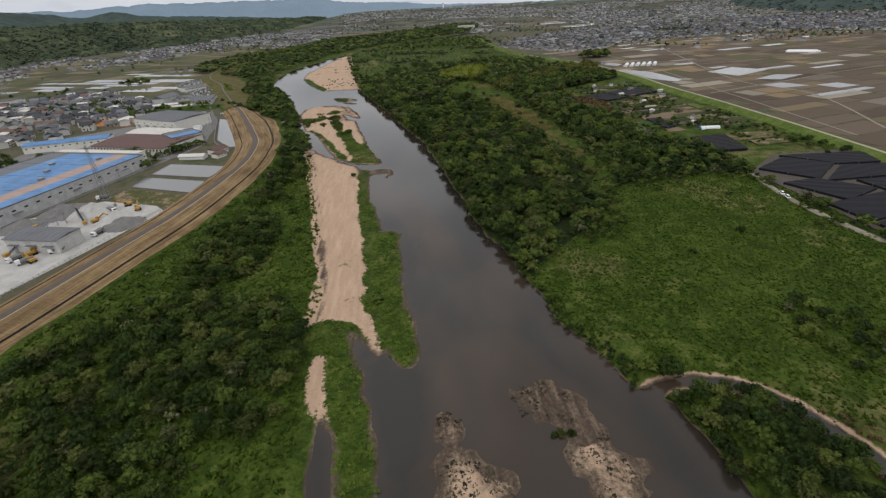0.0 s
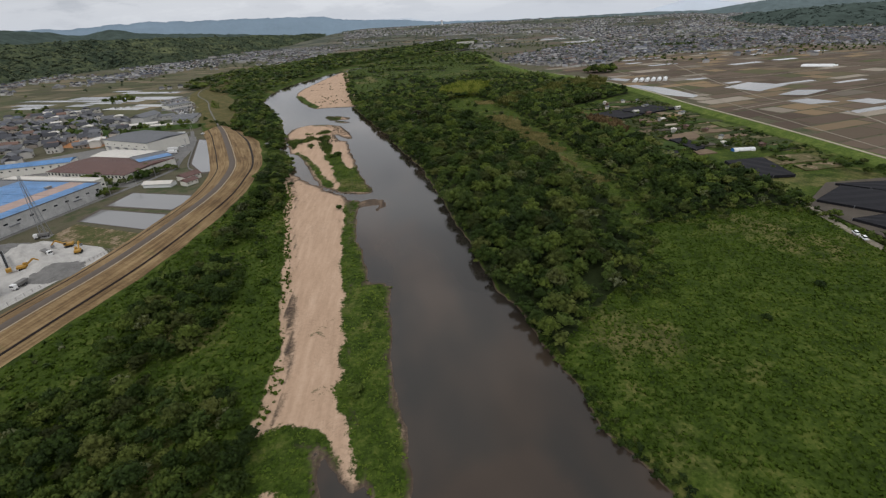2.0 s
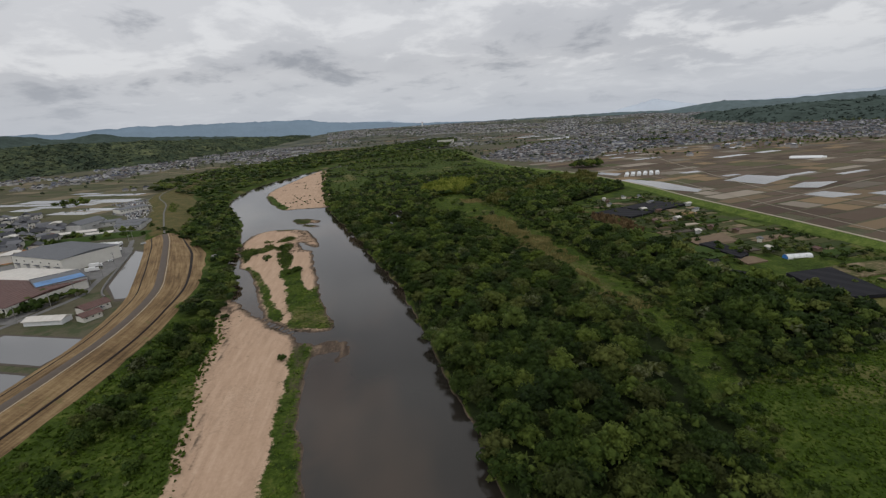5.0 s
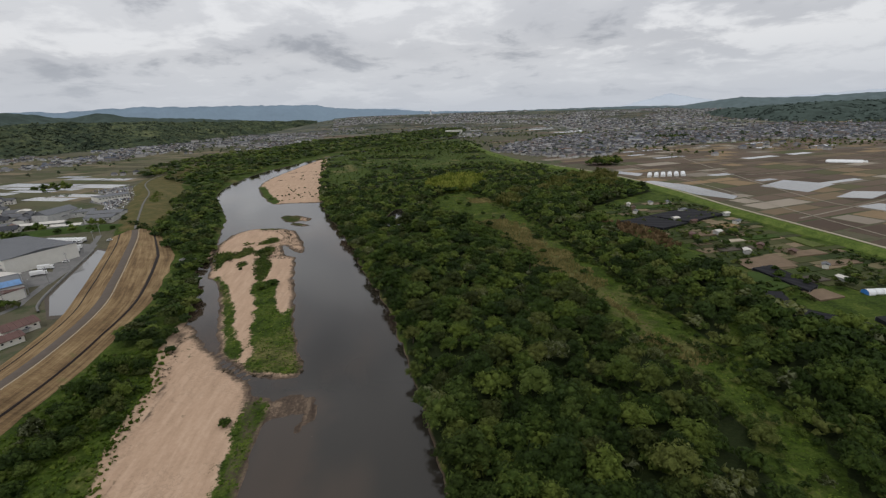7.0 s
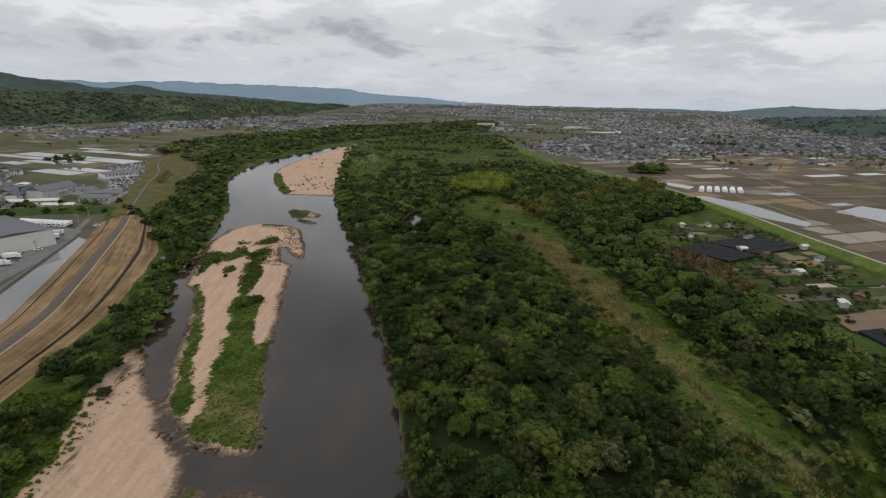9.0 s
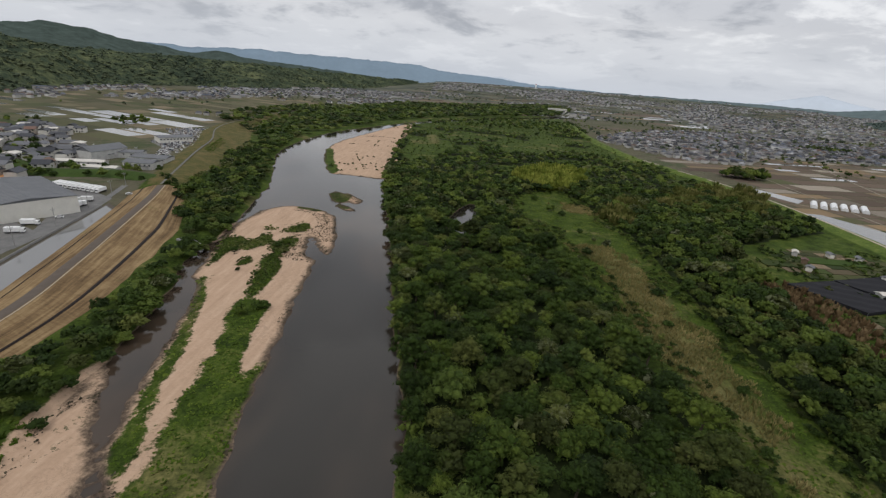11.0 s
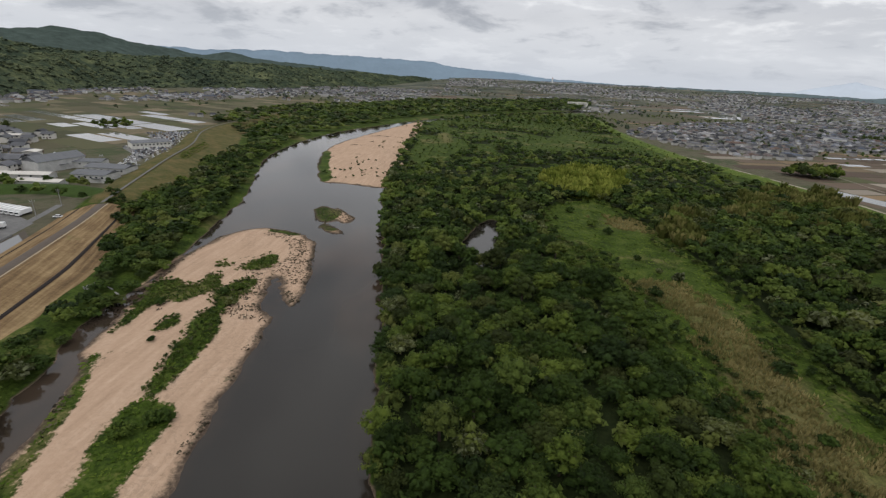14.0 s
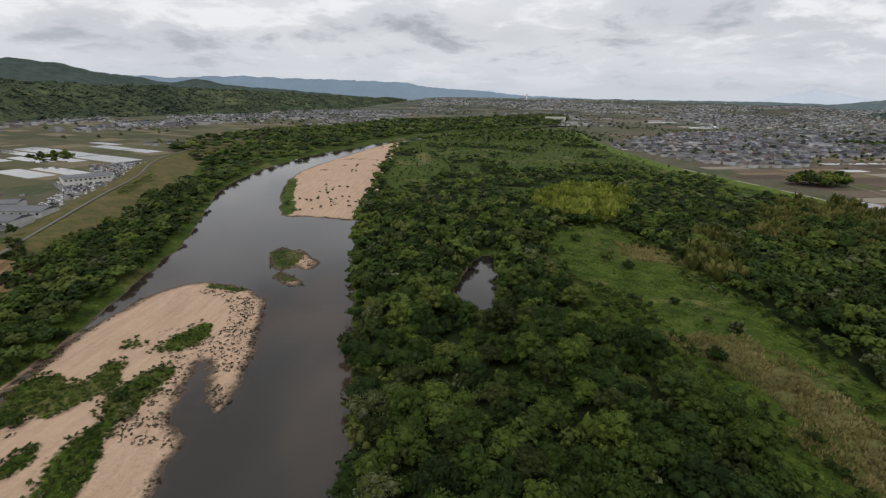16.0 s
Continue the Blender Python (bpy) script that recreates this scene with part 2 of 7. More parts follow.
def land_height(X, Y):
    """Height of the land: floodplain, bars, river bed, fields, hills."""
    rd = river_dist(X, Y)
    rough = value_noise(X, Y, 30, 3)
    corridor = (1 - ease(X, 285, 300)) * ease(X, -600, -120)
    h = 2.0 + corridor * (rough - 0.5) * 1.2
    west = line_dist(LEVEE + GREEN_LEVEE[1:], X, Y)
    h = np.where((west[1] < 0) & (Y < 1100), 2.0, h)
    wet = np.minimum(rd, np.minimum(inlet_dist(X, Y), poly_dist(POOL, X, Y) + (value_noise(X, Y, 10) - 0.5) * 4))
    h = np.where(wet > 0, 0.15 + (h - 0.15) * ease(wet, 0, 5), -1.6 * ease(-wet, 0, 7))
    b = bars(X, Y)
    crest = 0.12 + 0.75 * ease(-b, 0, 9) + 0.25 * (value_noise(X, Y, 6, 3) - 0.5)
    h = np.where(b < 0, np.maximum(h, crest), np.where(wet < 0, np.maximum(h, 0.12 - 0.14 * b), h))
    s = shoals(X, Y)
    h = np.where(wet < 0, np.maximum(h, np.clip(0.02 - 0.05 * s + 0.55 * (value_noise(X, Y, 6, 4) - 0.5), -2, 0.16) + 0.22 * ease(-s, 5, 8)), h)
    h = h + 62 * ease(Y, 2300, 4600) * ease(X, -900, -200)
    d = line_dist(EAST_LEVEE, X, Y)[0]
    h = h + 3.2 * (1 - ease(d, 3, 11)) * (Y < 1500)
    d = line_dist(GREEN_LEVEE, X, Y)[0]
    h = h + 4.2 * (1 - ease(d, 5, 24)) * ease(Y, 555, 590) * (Y < 1200)
    return h


def mesh_object(name, verts, faces, material=None, smooth=False):
    me = bpy.data.meshes.new(name)
    me.from_pydata([tuple(v) for v in verts] if not isinstance(verts, np.ndarray) else verts.tolist(), [], faces if isinstance(faces, list) else faces.tolist())
    if smooth:
        me.polygons.foreach_set("use_smooth", [True] * len(me.polygons))
    if material:
        me.materials.append(material)
    return new(name, me)


def grid_mesh(name, xs, ys, height, material, attributes=()):
    """A sheet over the grid lines xs and ys, with attributes worked out at every vertex."""
    X, Y = np.meshgrid(xs, ys)
    Z = height(X, Y)
    nx, ny = len(xs), len(ys)
    idx = np.arange(nx * ny).reshape(ny, nx)
    faces = np.stack([idx[:-1, :-1], idx[:-1, 1:], idx[1:, 1:], idx[1:, :-1]], -1).reshape(-1, 4)
    me = bpy.data.meshes.new(name)
    me.vertices.add(nx * ny)
    me.vertices.foreach_set("co", np.stack([X, Y, Z], -1).ravel())
    me.loops.add(faces.size)
    me.loops.foreach_set("vertex_index", faces.ravel().astype(np.int32))
    me.polygons.add(len(faces))
    me.polygons.foreach_set("loop_start", np.arange(0, faces.size, 4, dtype=np.int32))
    me.polygons.foreach_set("use_smooth", np.ones(len(faces), bool))
    me.update(calc_edges=True)
    for key, fn in dict(attributes).items():
        at = me.attributes.new(key, "FLOAT", "POINT")
        at.data.foreach_set("value", np.clip(fn(X, Y), -60, 60).ravel().astype(np.float32))
    me.materials.append(material)
    return new(name, me)


def spaced(*parts):
    """Grid lines from (start, end, step) stretches."""
    return np.unique(np.concatenate([np.arange(a, b, s) for a, b, s in parts] + [[parts[-1][1]]]).round(3))
# ---------------------------------------------------------------- materials
def material(name):
    m = bpy.data.materials.new(name)
    m.use_nodes = True
    return m, Nodes(m.node_tree)


def finish(N, color, rough=0.9, bump=None, strength=0.4, distance=0.2, metallic=0.0, spec=0.3, **extra):
    p = N.add("ShaderNodeBsdfPrincipled", {"Base Color": color, "Roughness": rough, "Metallic": metallic, "Specular IOR Level": spec, **extra})
    if bump is not None:
        N.put(p.inputs["Normal"], N.add("ShaderNodeBump", {"Strength": strength, "Distance": distance, "Height": bump}).outputs[0])
    N.add("ShaderNodeOutputMaterial", {0: p.outputs[0]})


def spot(N):
    return N.add("ShaderNodeNewGeometry").outputs["Position"]


def value(N, key):
    return N.add("ShaderNodeAttribute", attribute_name=key).outputs["Fac"]


def plain(name, color, rough=0.8, vary=0.25, scale=0.6, metallic=0.0, spec=0.3, bump=0.0, per_object=0.0):
    """A surface of one colour with stains at two scales."""
    m, N = material(name)
    p = spot(N)
    a, b = N.noise(scale, 5, 0.6, p), N.noise(scale * 9, 4, 0.6, p)
    f = N.math("ADD", N.math("MULTIPLY", a, 0.6), N.math("MULTIPLY", b, 0.4))
    if per_object:
        r = N.add("ShaderNodeObjectInfo").outputs["Random"]
        f = N.math("ADD", f, N.math("MULTIPLY", N.math("SUBTRACT", r, 0.5), per_object))
    dark, light = tuple(c * (1 - vary) for c in color), tuple(min(1, c * (1 + vary)) for c in color)
    finish(N, N.ramp(f, (0.3, dark), (0.7, light)), rough, b if bump else None, bump, 0.1, metallic, spec)
    return m


def make_ground():
    m, N = material("floodplain_and_sand")
    p = spot(N)
    big, mid, fine = N.noise(0.02, 3, 0.5, p), N.noise(0.12, 6, 0.68, p), N.noise(0.9, 5, 0.7, p)
    tuft = N.noise(2.6, 3, 0.6, p)
    green = N.ramp(N.math("ADD", N.math("MULTIPLY", mid, 0.55), N.math("MULTIPLY", fine, 0.45)),
                   (0.38, (0.016, 0.028, 0.005)), (0.47, (0.032, 0.053, 0.007)), (0.54, (0.053, 0.080, 0.012)), (0.63, (0.095, 0.110, 0.024)))
    dry = N.ramp(fine, (0.3, (0.10, 0.085, 0.038)), (0.7, (0.26, 0.20, 0.095)))
    green = N.mix(N.math("MULTIPLY", N.step(N.math("ADD", big, N.math("MULTIPLY", mid, 0.5)), 0.80, 0.98), 0.5), green, dry)
    # the dry reeds along the clearing
    reed = N.math("ADD", value(N, "reed"), N.math("MULTIPLY", N.math("SUBTRACT", mid, 0.5), 30.0))
    green = N.mix(N.math("MULTIPLY", N.step(reed, 3.0, -9.0), 0.55), green, dry)
    # mown levee slopes
    lawn = N.ramp(N.math("ADD", N.math("MULTIPLY", mid, 0.6), N.math("MULTIPLY", fine, 0.4)), (0.38, (0.048, 0.060, 0.016)), (0.49, (0.090, 0.083, 0.029)), (0.60, (0.140, 0.105, 0.046)))
    green = N.mix(N.step(N.math("ADD", value(N, "mown"), N.math("MULTIPLY", N.math("SUBTRACT", fine, 0.5), 5.0)), 1.0, -1.0), green, lawn)
    sward = N.ramp(N.math("ADD", N.math("MULTIPLY", mid, 0.5), N.math("MULTIPLY", fine, 0.5)), (0.36, (0.045, 0.074, 0.014)), (0.5, (0.085, 0.122, 0.024)), (0.62, (0.150, 0.175, 0.045)))
    # tilled land and dusty ground outside the river corridor
    soil = N.ramp(N.math("ADD", N.math("MULTIPLY", big, 0.5), N.math("MULTIPLY", mid, 0.5)), (0.38, (0.070, 0.067, 0.042)), (0.5, (0.105, 0.095, 0.062)), (0.58, (0.060, 0.072, 0.034)))
    # far plain: tree and field colours, slightly greyed to paint in haze
    y = N.add("ShaderNodeSeparateXYZ", {0: p}).outputs[1]
    grove = N.ramp(N.math("ADD", N.math("MULTIPLY", N.noise(0.006, 5, 0.65, p), 0.7), N.math("MULTIPLY", mid, 0.3)), (0.42, (0.040, 0.052, 0.040)), (0.50, (0.080, 0.086, 0.060)), (0.56, (0.125, 0.118, 0.086)))
    soil = N.mix(N.step(y, 1500.0, 2100.0), soil, grove)
    green = N.mix(N.step(N.math("ADD", value(N, "farm"), N.math("MULTIPLY", N.math("SUBTRACT", fine, 0.5), 4.0)), 1.0, -1.0), green, soil)
    green = N.mix(N.step(N.math("ADD", value(N, "sward"), N.math("MULTIPLY", N.math("SUBTRACT", fine, 0.5), 4.0)), 1.0, -1.0), green, sward)
    streak = N.noise(0.5, 4, 0.6, N.add("ShaderNodeMapping", {"Vector": p, "Scale": (1.0, 0.12, 1.0), "Rotation": (0, 0, 0.12)}).outputs[0])
    sand = N.ramp(N.math("ADD", N.math("MULTIPLY", streak, 0.6), N.math("MULTIPLY", fine, 0.4)), (0.28, (0.34, 0.232, 0.155)), (0.5, (0.44, 0.305, 0.210)), (0.75, (0.54, 0.395, 0.285)))
    scar = N.add("ShaderNodeMath", {0: N.math("SUBTRACT", N.noise(0.22, 5, 0.6, p, 1.6), 0.5)}, operation="ABSOLUTE").outputs[0]
    scar = N.math("MULTIPLY", N.step(scar, 0.035, 0.005), N.step(N.noise(0.03, 3, 0.5, p), 0.44, 0.60))
    sand = N.mix(N.math("MULTIPLY", scar, 0.30), sand, (0.20, 0.145, 0.10))
    # drift wood, stones and small weeds on the sand
    fringe = N.math("MULTIPLY", N.step(value(N, "sand"), -8.0, -1.0), 0.35)
    patch = N.math("MAXIMUM", N.step(N.noise(0.055, 3, 0.5, p), 0.57, 0.74), fringe)
    litter = N.math("MULTIPLY", N.step(patch, 0.1, 0.8), N.step(N.math("ADD", N.noise(0.62, 4, 0.7, p), N.math("MULTIPLY", patch, 0.09)), 0.60, 0.64))
    sand = N.mix(N.math("MULTIPLY", litter, 0.8), sand, N.ramp(tuft, (0.4, (0.10, 0.085, 0.055)), (0.6, (0.05, 0.07, 0.025))))
    z = N.add("ShaderNodeSeparateXYZ", {0: p}).outputs[2]
    wet = N.step(N.math("ADD", z, N.math("MULTIPLY", N.math("SUBTRACT", fine, 0.5), 0.25)), 0.30, 0.08)
    sand = N.mix(N.math("MULTIPLY", wet, 0.75), sand, (0.13, 0.098, 0.068))
    edge = N.math("MULTIPLY", N.math("SUBTRACT", N.math("ADD", N.math("MULTIPLY", fine, 0.6), N.math("MULTIPLY", mid, 0.4)), 0.5), 9.0)
    on_sand = N.step(N.math("ADD", value(N, "sand"), N.math("MULTIPLY", edge, 0.5)), 4.0, 3.0)
    off_green = N.step(N.math("ADD", value(N, "bar_green"), edge), -0.5, 0.7)
    mud = N.ramp(N.math("ADD", N.math("MULTIPLY", streak, 0.5), N.math("MULTIPLY", fine, 0.5)), (0.38, (0.052, 0.038, 0.029)), (0.5, (0.085, 0.062, 0.046)), (0.62, (0.17, 0.125, 0.088)))
    color = N.mix(N.math("MULTIPLY", on_sand, off_green), green, sand)
    color = N.mix(N.step(N.math("ADD", value(N, "shoal"), edge), 5.0, 2.0), color, N.mix(on_sand, mud, sand))
    under = N.step(N.math("ADD", z, N.math("MULTIPLY", N.math("SUBTRACT", fine, 0.5), 0.4)), 0.22, 0.02)
    # wood floor: dark ground cover, with the canopy's shade put into its colour
    shaded_understorey = N.ramp(fine, (0.3, (0.010, 0.016, 0.005)), (0.7, (0.026, 0.036, 0.011)))
    color = N.mix(N.step(value(N, "woods"), 1.0, -2.0), color, shaded_understorey)
    color = N.mix(under, color, mud)
    h = N.math("ADD", N.math("MULTIPLY", fine, 0.7), N.math("MULTIPLY", tuft, 0.3))
    finish(N, color, 0.95, h, 0.8, 0.5, spec=0.1)
    return m


def make_water(name="river_water", color=(0.023, 0.020, 0.016), shoal=True, rough=0.035, wave=0.05):
    m, N = material(name)
    p = spot(N)
    col = color
    if shoal:
        f = N.math("ADD", value(N, "shoal"), N.math("MULTIPLY", N.math("SUBTRACT", N.noise(0.12, 4, 0.6, p), 0.5), 7.0))
        col = N.mix(N.math("MULTIPLY", N.step(f, 5.5, -2.0), 0.8), color, (0.042, 0.029, 0.020))
        silt = N.noise(0.016, 3, 0.5, N.add("ShaderNodeMapping", {"Vector": p, "Scale": (1.0, 0.45, 1.0)}).outputs[0])
        col = N.mix(N.math("MULTIPLY", N.step(silt, 0.46, 0.64), 0.75), col, (0.062, 0.042, 0.028))
    calm = N.noise(0.011, 3, 0.5, p)
    rip = N.math("ADD", N.noise(0.8, 3, 0.6, p), N.math("MULTIPLY", N.noise(3.0, 3, 0.6, p), 0.4))
    r = N.math("ADD", N.math("MULTIPLY", calm, 0.10), rough)
    finish(N, col, r, rip, wave, 0.15, spec=0.6, IOR=1.33)
    return m


def make_leaves(name, low, mid_, high, from_attribute=False, trees=False):
    """Foliage: each crown has its own tint, its clumps vary in turn."""
    m, N = material(name)
    p = spot(N)
    r = value(N, "tint") if from_attribute else N.add("ShaderNodeObjectInfo").outputs["Random"]
    isl = N.add("ShaderNodeNewGeometry").outputs["Random Per Island"]
    f = N.math("ADD", N.math("MULTIPLY", N.math("POWER", r, 1.25), 0.62), N.math("ADD", N.math("MULTIPLY", isl, 0.24), N.math("MULTIPLY", N.noise(0.35, 4, 0.65, p), 0.22)))
    c = N.ramp(f, (0.12, low), (0.5, mid_), (0.92, high))
    if trees:
        # some crowns are olive, some grey-green, a few carry pale blossom
        hue = N.math("FRACT", N.math("MULTIPLY", r, 17.3), 0.0)
        c = N.mix(N.math("MULTIPLY", N.step(hue, 0.62, 0.95), 0.5), c, N.ramp(f, (0.12, (0.030, 0.032, 0.010)), (0.9, (0.150, 0.140, 0.050))))
        c = N.mix(N.math("MULTIPLY", N.step(hue, 0.28, 0.05), 0.25), c, N.ramp(f, (0.12, (0.016, 0.028, 0.014)), (0.9, (0.070, 0.110, 0.040))))
        bloom = N.math("MULTIPLY", N.step(hue, 0.955, 0.965), N.step(N.math("ADD", isl, N.noise(0.5, 2, 0.5, p)), 1.05, 1.15))
        c = N.mix(N.math("MULTIPLY", bloom, 0.5), c, (0.20, 0.215, 0.13))
    a = N.add("ShaderNodeBsdfPrincipled", {"Base Color": c, "Roughness": 0.7, "Specular IOR Level": 0.12 if trees else 0.04})
    t = N.add("ShaderNodeBsdfTranslucent", {0: c})
    if trees:
        # the leaves that make up each spray
        relief = N.add("ShaderNodeBump", {"Strength": 1.0, "Distance": 0.35, "Height": N.noise(3.2, 3, 0.65, p)}).outputs[0]
        N.put(a.inputs["Normal"], relief), N.put(t.inputs["Normal"], relief)
    mixed = N.add("ShaderNodeMixShader", {0: 0.2, 1: a.outputs[0], 2: t.outputs[0]})
    N.add("ShaderNodeOutputMaterial", {0: mixed.outputs[0]})
    return m


def make_straw():
    m, N = material("straw_mulch")
    p = spot(N)
    u = N.add("ShaderNodeAttribute", attribute_name="run").outputs["Vector"]
    row = N.noise(1.0, 3, 0.6, N.add("ShaderNodeMapping", {"Vector": u, "Scale": (0.9, 0.03, 1.0)}).outputs[0])
    f = N.math("ADD", N.math("MULTIPLY", row, 0.45), N.math("ADD", N.math("MULTIPLY", N.noise(0.06, 4, 0.6, p), 0.27), N.math("MULTIPLY", N.noise(0.7, 6, 0.8, N.add("ShaderNodeMapping", {"Vector": p, "Scale": (0.45, 1.6, 1.0), "Rotation": (0, 0, 0.5)}).outputs[0]), 0.28)))
    c = N.ramp(f, (0.38, (0.088, 0.057, 0.030)), (0.50, (0.190, 0.126, 0.065)), (0.62, (0.315, 0.225, 0.118)))
    sprout = N.step(N.noise(0.09, 5, 0.65, p), 0.60, 0.72)
    c = N.mix(N.math("MULTIPLY", sprout, 0.45), c, (0.12, 0.13, 0.045))
    finish(N, c, 0.95, N.noise(3.0, 4, 0.7, p), 0.6, 0.15, spec=0.1)
    return m


def make_roofs():
    m, N = material("roof_tiles")
    r = N.add("ShaderNodeNewGeometry").outputs["Random Per Island"]
    c = N.ramp(r, (0.0, (0.035, 0.036, 0.040)), (0.35, (0.085, 0.087, 0.095)), (0.60, (0.17, 0.17, 0.178)), (0.74, (0.13, 0.085, 0.065)), (0.82, (0.40, 0.40, 0.41)), (0.90, (0.09, 0.105, 0.14)), (1.0, (0.24, 0.245, 0.26)))
    c = N.mix(N.math("MULTIPLY", N.noise(1.2, 4, 0.6, spot(N)), 0.3), c, (0.05, 0.05, 0.05))
    finish(N, c, 0.9, spec=0.1)
    return m


def make_walls():
    m, N = material("house_walls")
    r = N.add("ShaderNodeNewGeometry").outputs["Random Per Island"]
    c = N.ramp(r, (0.0, (0.36, 0.345, 0.32)), (0.3, (0.52, 0.51, 0.49)), (0.48, (0.18, 0.16, 0.14)), (0.66, (0.44, 0.43, 0.42)), (0.76, (0.72, 0.71, 0.69)), (1.0, (0.15, 0.145, 0.14)))
    finish(N, N.mix(N.math("MULTIPLY", N.noise(0.8, 4, 0.6, spot(N)), 0.3), c, (0.25, 0.24, 0.22)), 0.8)
    return m


def make_fields(name, *stops):
    m, N = material(name)
    p = spot(N)
    c = N.ramp(N.add("ShaderNodeNewGeometry").outputs["Random Per Island"], *stops)
    n = N.math("ADD", N.math("MULTIPLY", N.noise(0.05, 4, 0.6, p), 0.6), N.math("MULTIPLY", N.noise(0.6, 4, 0.6, p), 0.4))
    c = N.mix(N.math("MULTIPLY", N.step(n, 0.46, 0.72), 0.5), c, N.ramp(n, (0.3, (0.062, 0.055, 0.038)), (0.7, (0.140, 0.115, 0.080))))
    finish(N, c, 0.95, N.noise(0.8, 4, 0.6, p), 0.4, 0.2, spec=0.1)
    return m


GROUND = make_ground()
RIVER = make_water()
POND = make_water("pond_water", (0.17, 0.168, 0.165), False, 0.01, 0.015)
PADDY = make_water("paddy_water", (0.17, 0.168, 0.160), False, 0.015, 0.015)
LEAF = make_leaves("willow_leaves", (0.013, 0.025, 0.005), (0.042, 0.072, 0.012), (0.130, 0.172, 0.028), False, True)
LEAF_MANY = make_leaves("woodland_leaves", (0.014, 0.026, 0.006), (0.044, 0.074, 0.013), (0.134, 0.174, 0.032), True, True)
GRASS_LEAF = make_leaves("grass_blades", (0.034, 0.058, 0.008), (0.062, 0.100, 0.013), (0.115, 0.150, 0.026), True)
REED_LEAF = make_leaves("dry_reeds", (0.110, 0.108, 0.038), (0.235, 0.200, 0.082), (0.37, 0.310, 0.145), True)
BARK = plain("bark", (0.085, 0.065, 0.048), 0.95)
STRAW = make_straw()
ASPHALT = plain("levee_road_surface", (0.098, 0.078, 0.062), 0.9, 0.2, 0.4, bump=0.2)
DRAIN = plain("drain_soil", (0.018, 0.013, 0.011), 0.95)
YARD = plain("worn_yard_asphalt", (0.15, 0.147, 0.142), 0.9, 0.3, 0.25, bump=0.2)
PATH_GREY = plain("worn_grey_path", (0.13, 0.125, 0.112), 0.9, 0.2, 0.3)
CONCRETE = plain("concrete", (0.27, 0.262, 0.25), 0.85, 0.2, 0.3)
PALE = plain("pale_path", (0.36, 0.31, 0.235), 0.95, 0.2, 0.5)
ROOFS, WALLS = make_roofs(), make_walls()
FIELDS = make_fields("farm_parcels", (0.0, (0.072, 0.052, 0.040)), (0.20, (0.110, 0.081, 0.060)), (0.40, (0.140, 0.104, 0.077)), (0.56, (0.098, 0.075, 0.053)), (0.64, (0.080, 0.088, 0.038)), (0.70, (0.145, 0.110, 0.072)), (0.80, (0.25, 0.175, 0.100)), (0.88, (0.090, 0.075, 0.060)), (0.95, (0.29, 0.25, 0.20)))
OLIVE_FIELDS = make_fields("olive_parcels", (0.0, (0.058, 0.060, 0.032)), (0.25, (0.098, 0.088, 0.052)), (0.45, (0.050, 0.066, 0.025)), (0.60, (0.130, 0.108, 0.068)), (0.75, (0.075, 0.083, 0.038)), (0.90, (0.175, 0.142, 0.092)))
BLUE_ROOF = plain("blue_sheet_roof", (0.085, 0.205, 0.40), 0.5, 0.45, 0.10, metallic=0.1)
RED_ROOF = plain("red_brown_sheet_roof", (0.112, 0.060, 0.050), 0.6, 0.2, 0.2)
GRAY_ROOF = plain("gray_sheet_roof", (0.135, 0.14, 0.148), 0.7, 0.15, 0.15)
WHITE_ROOF = plain("off_white_sheet_roof", (0.56, 0.53, 0.48), 0.6, 0.12, 0.2)
PINK_ROOF = plain("faded_pink_roof", (0.36, 0.265, 0.225), 0.8, 0.2, 0.2)
WHITE_WALL = plain("cream_wall_panels", (0.66, 0.64, 0.58), 0.7, 0.1, 0.2)
GRAY_WALL = plain("stained_grey_wall", (0.45, 0.445, 0.43), 0.8, 0.3, 0.3)
WINDOW = plain("dark_window_glass", (0.02, 0.024, 0.03), 0.15, 0.2, spec=0.5)
NET = plain("black_shade_net", (0.010, 0.010, 0.013), 0.95, 0.4, 0.3)
GRAVEL = plain("crushed_stone", (0.40, 0.385, 0.36), 0.95, 0.25, 0.2, bump=0.4)
GRAVEL_DARK = plain("grey_gravel", (0.165, 0.16, 0.152), 0.95, 0.25, 0.4, bump=0.4)
YELLOW = plain("machine_yellow", (0.36, 0.20, 0.035), 0.5, 0.15)
STEEL = plain("galvanised_steel", (0.28, 0.29, 0.30), 0.5, 0.15, metallic=0.6)
BLACK = plain("black_rubber", (0.018, 0.018, 0.018), 0.8, 0.1)
WHITE = plain("white_paint", (0.75, 0.75, 0.74), 0.4, 0.08, per_object=0.3)
FILM = plain("white_plastic_film", (0.70, 0.71, 0.71), 0.35, 0.1)
TARP = plain("blue_tarpaulin", (0.05, 0.20, 0.55), 0.5, 0.2)
EARTH = plain("orange_clay", (0.34, 0.155, 0.06), 0.95, 0.3, 0.3)
# backdrop ranges: distance haze is put into their base colours
FAR_HILL = plain("haze_tinted_blue_mountain", (0.20, 0.265, 0.325), 1.0, 0.10, 0.004, spec=0.0)
FAR_HILL2 = plain("haze_tinted_pale_mountain", (0.53, 0.585, 0.65), 1.0, 0.05, 0.003, spec=0.0)


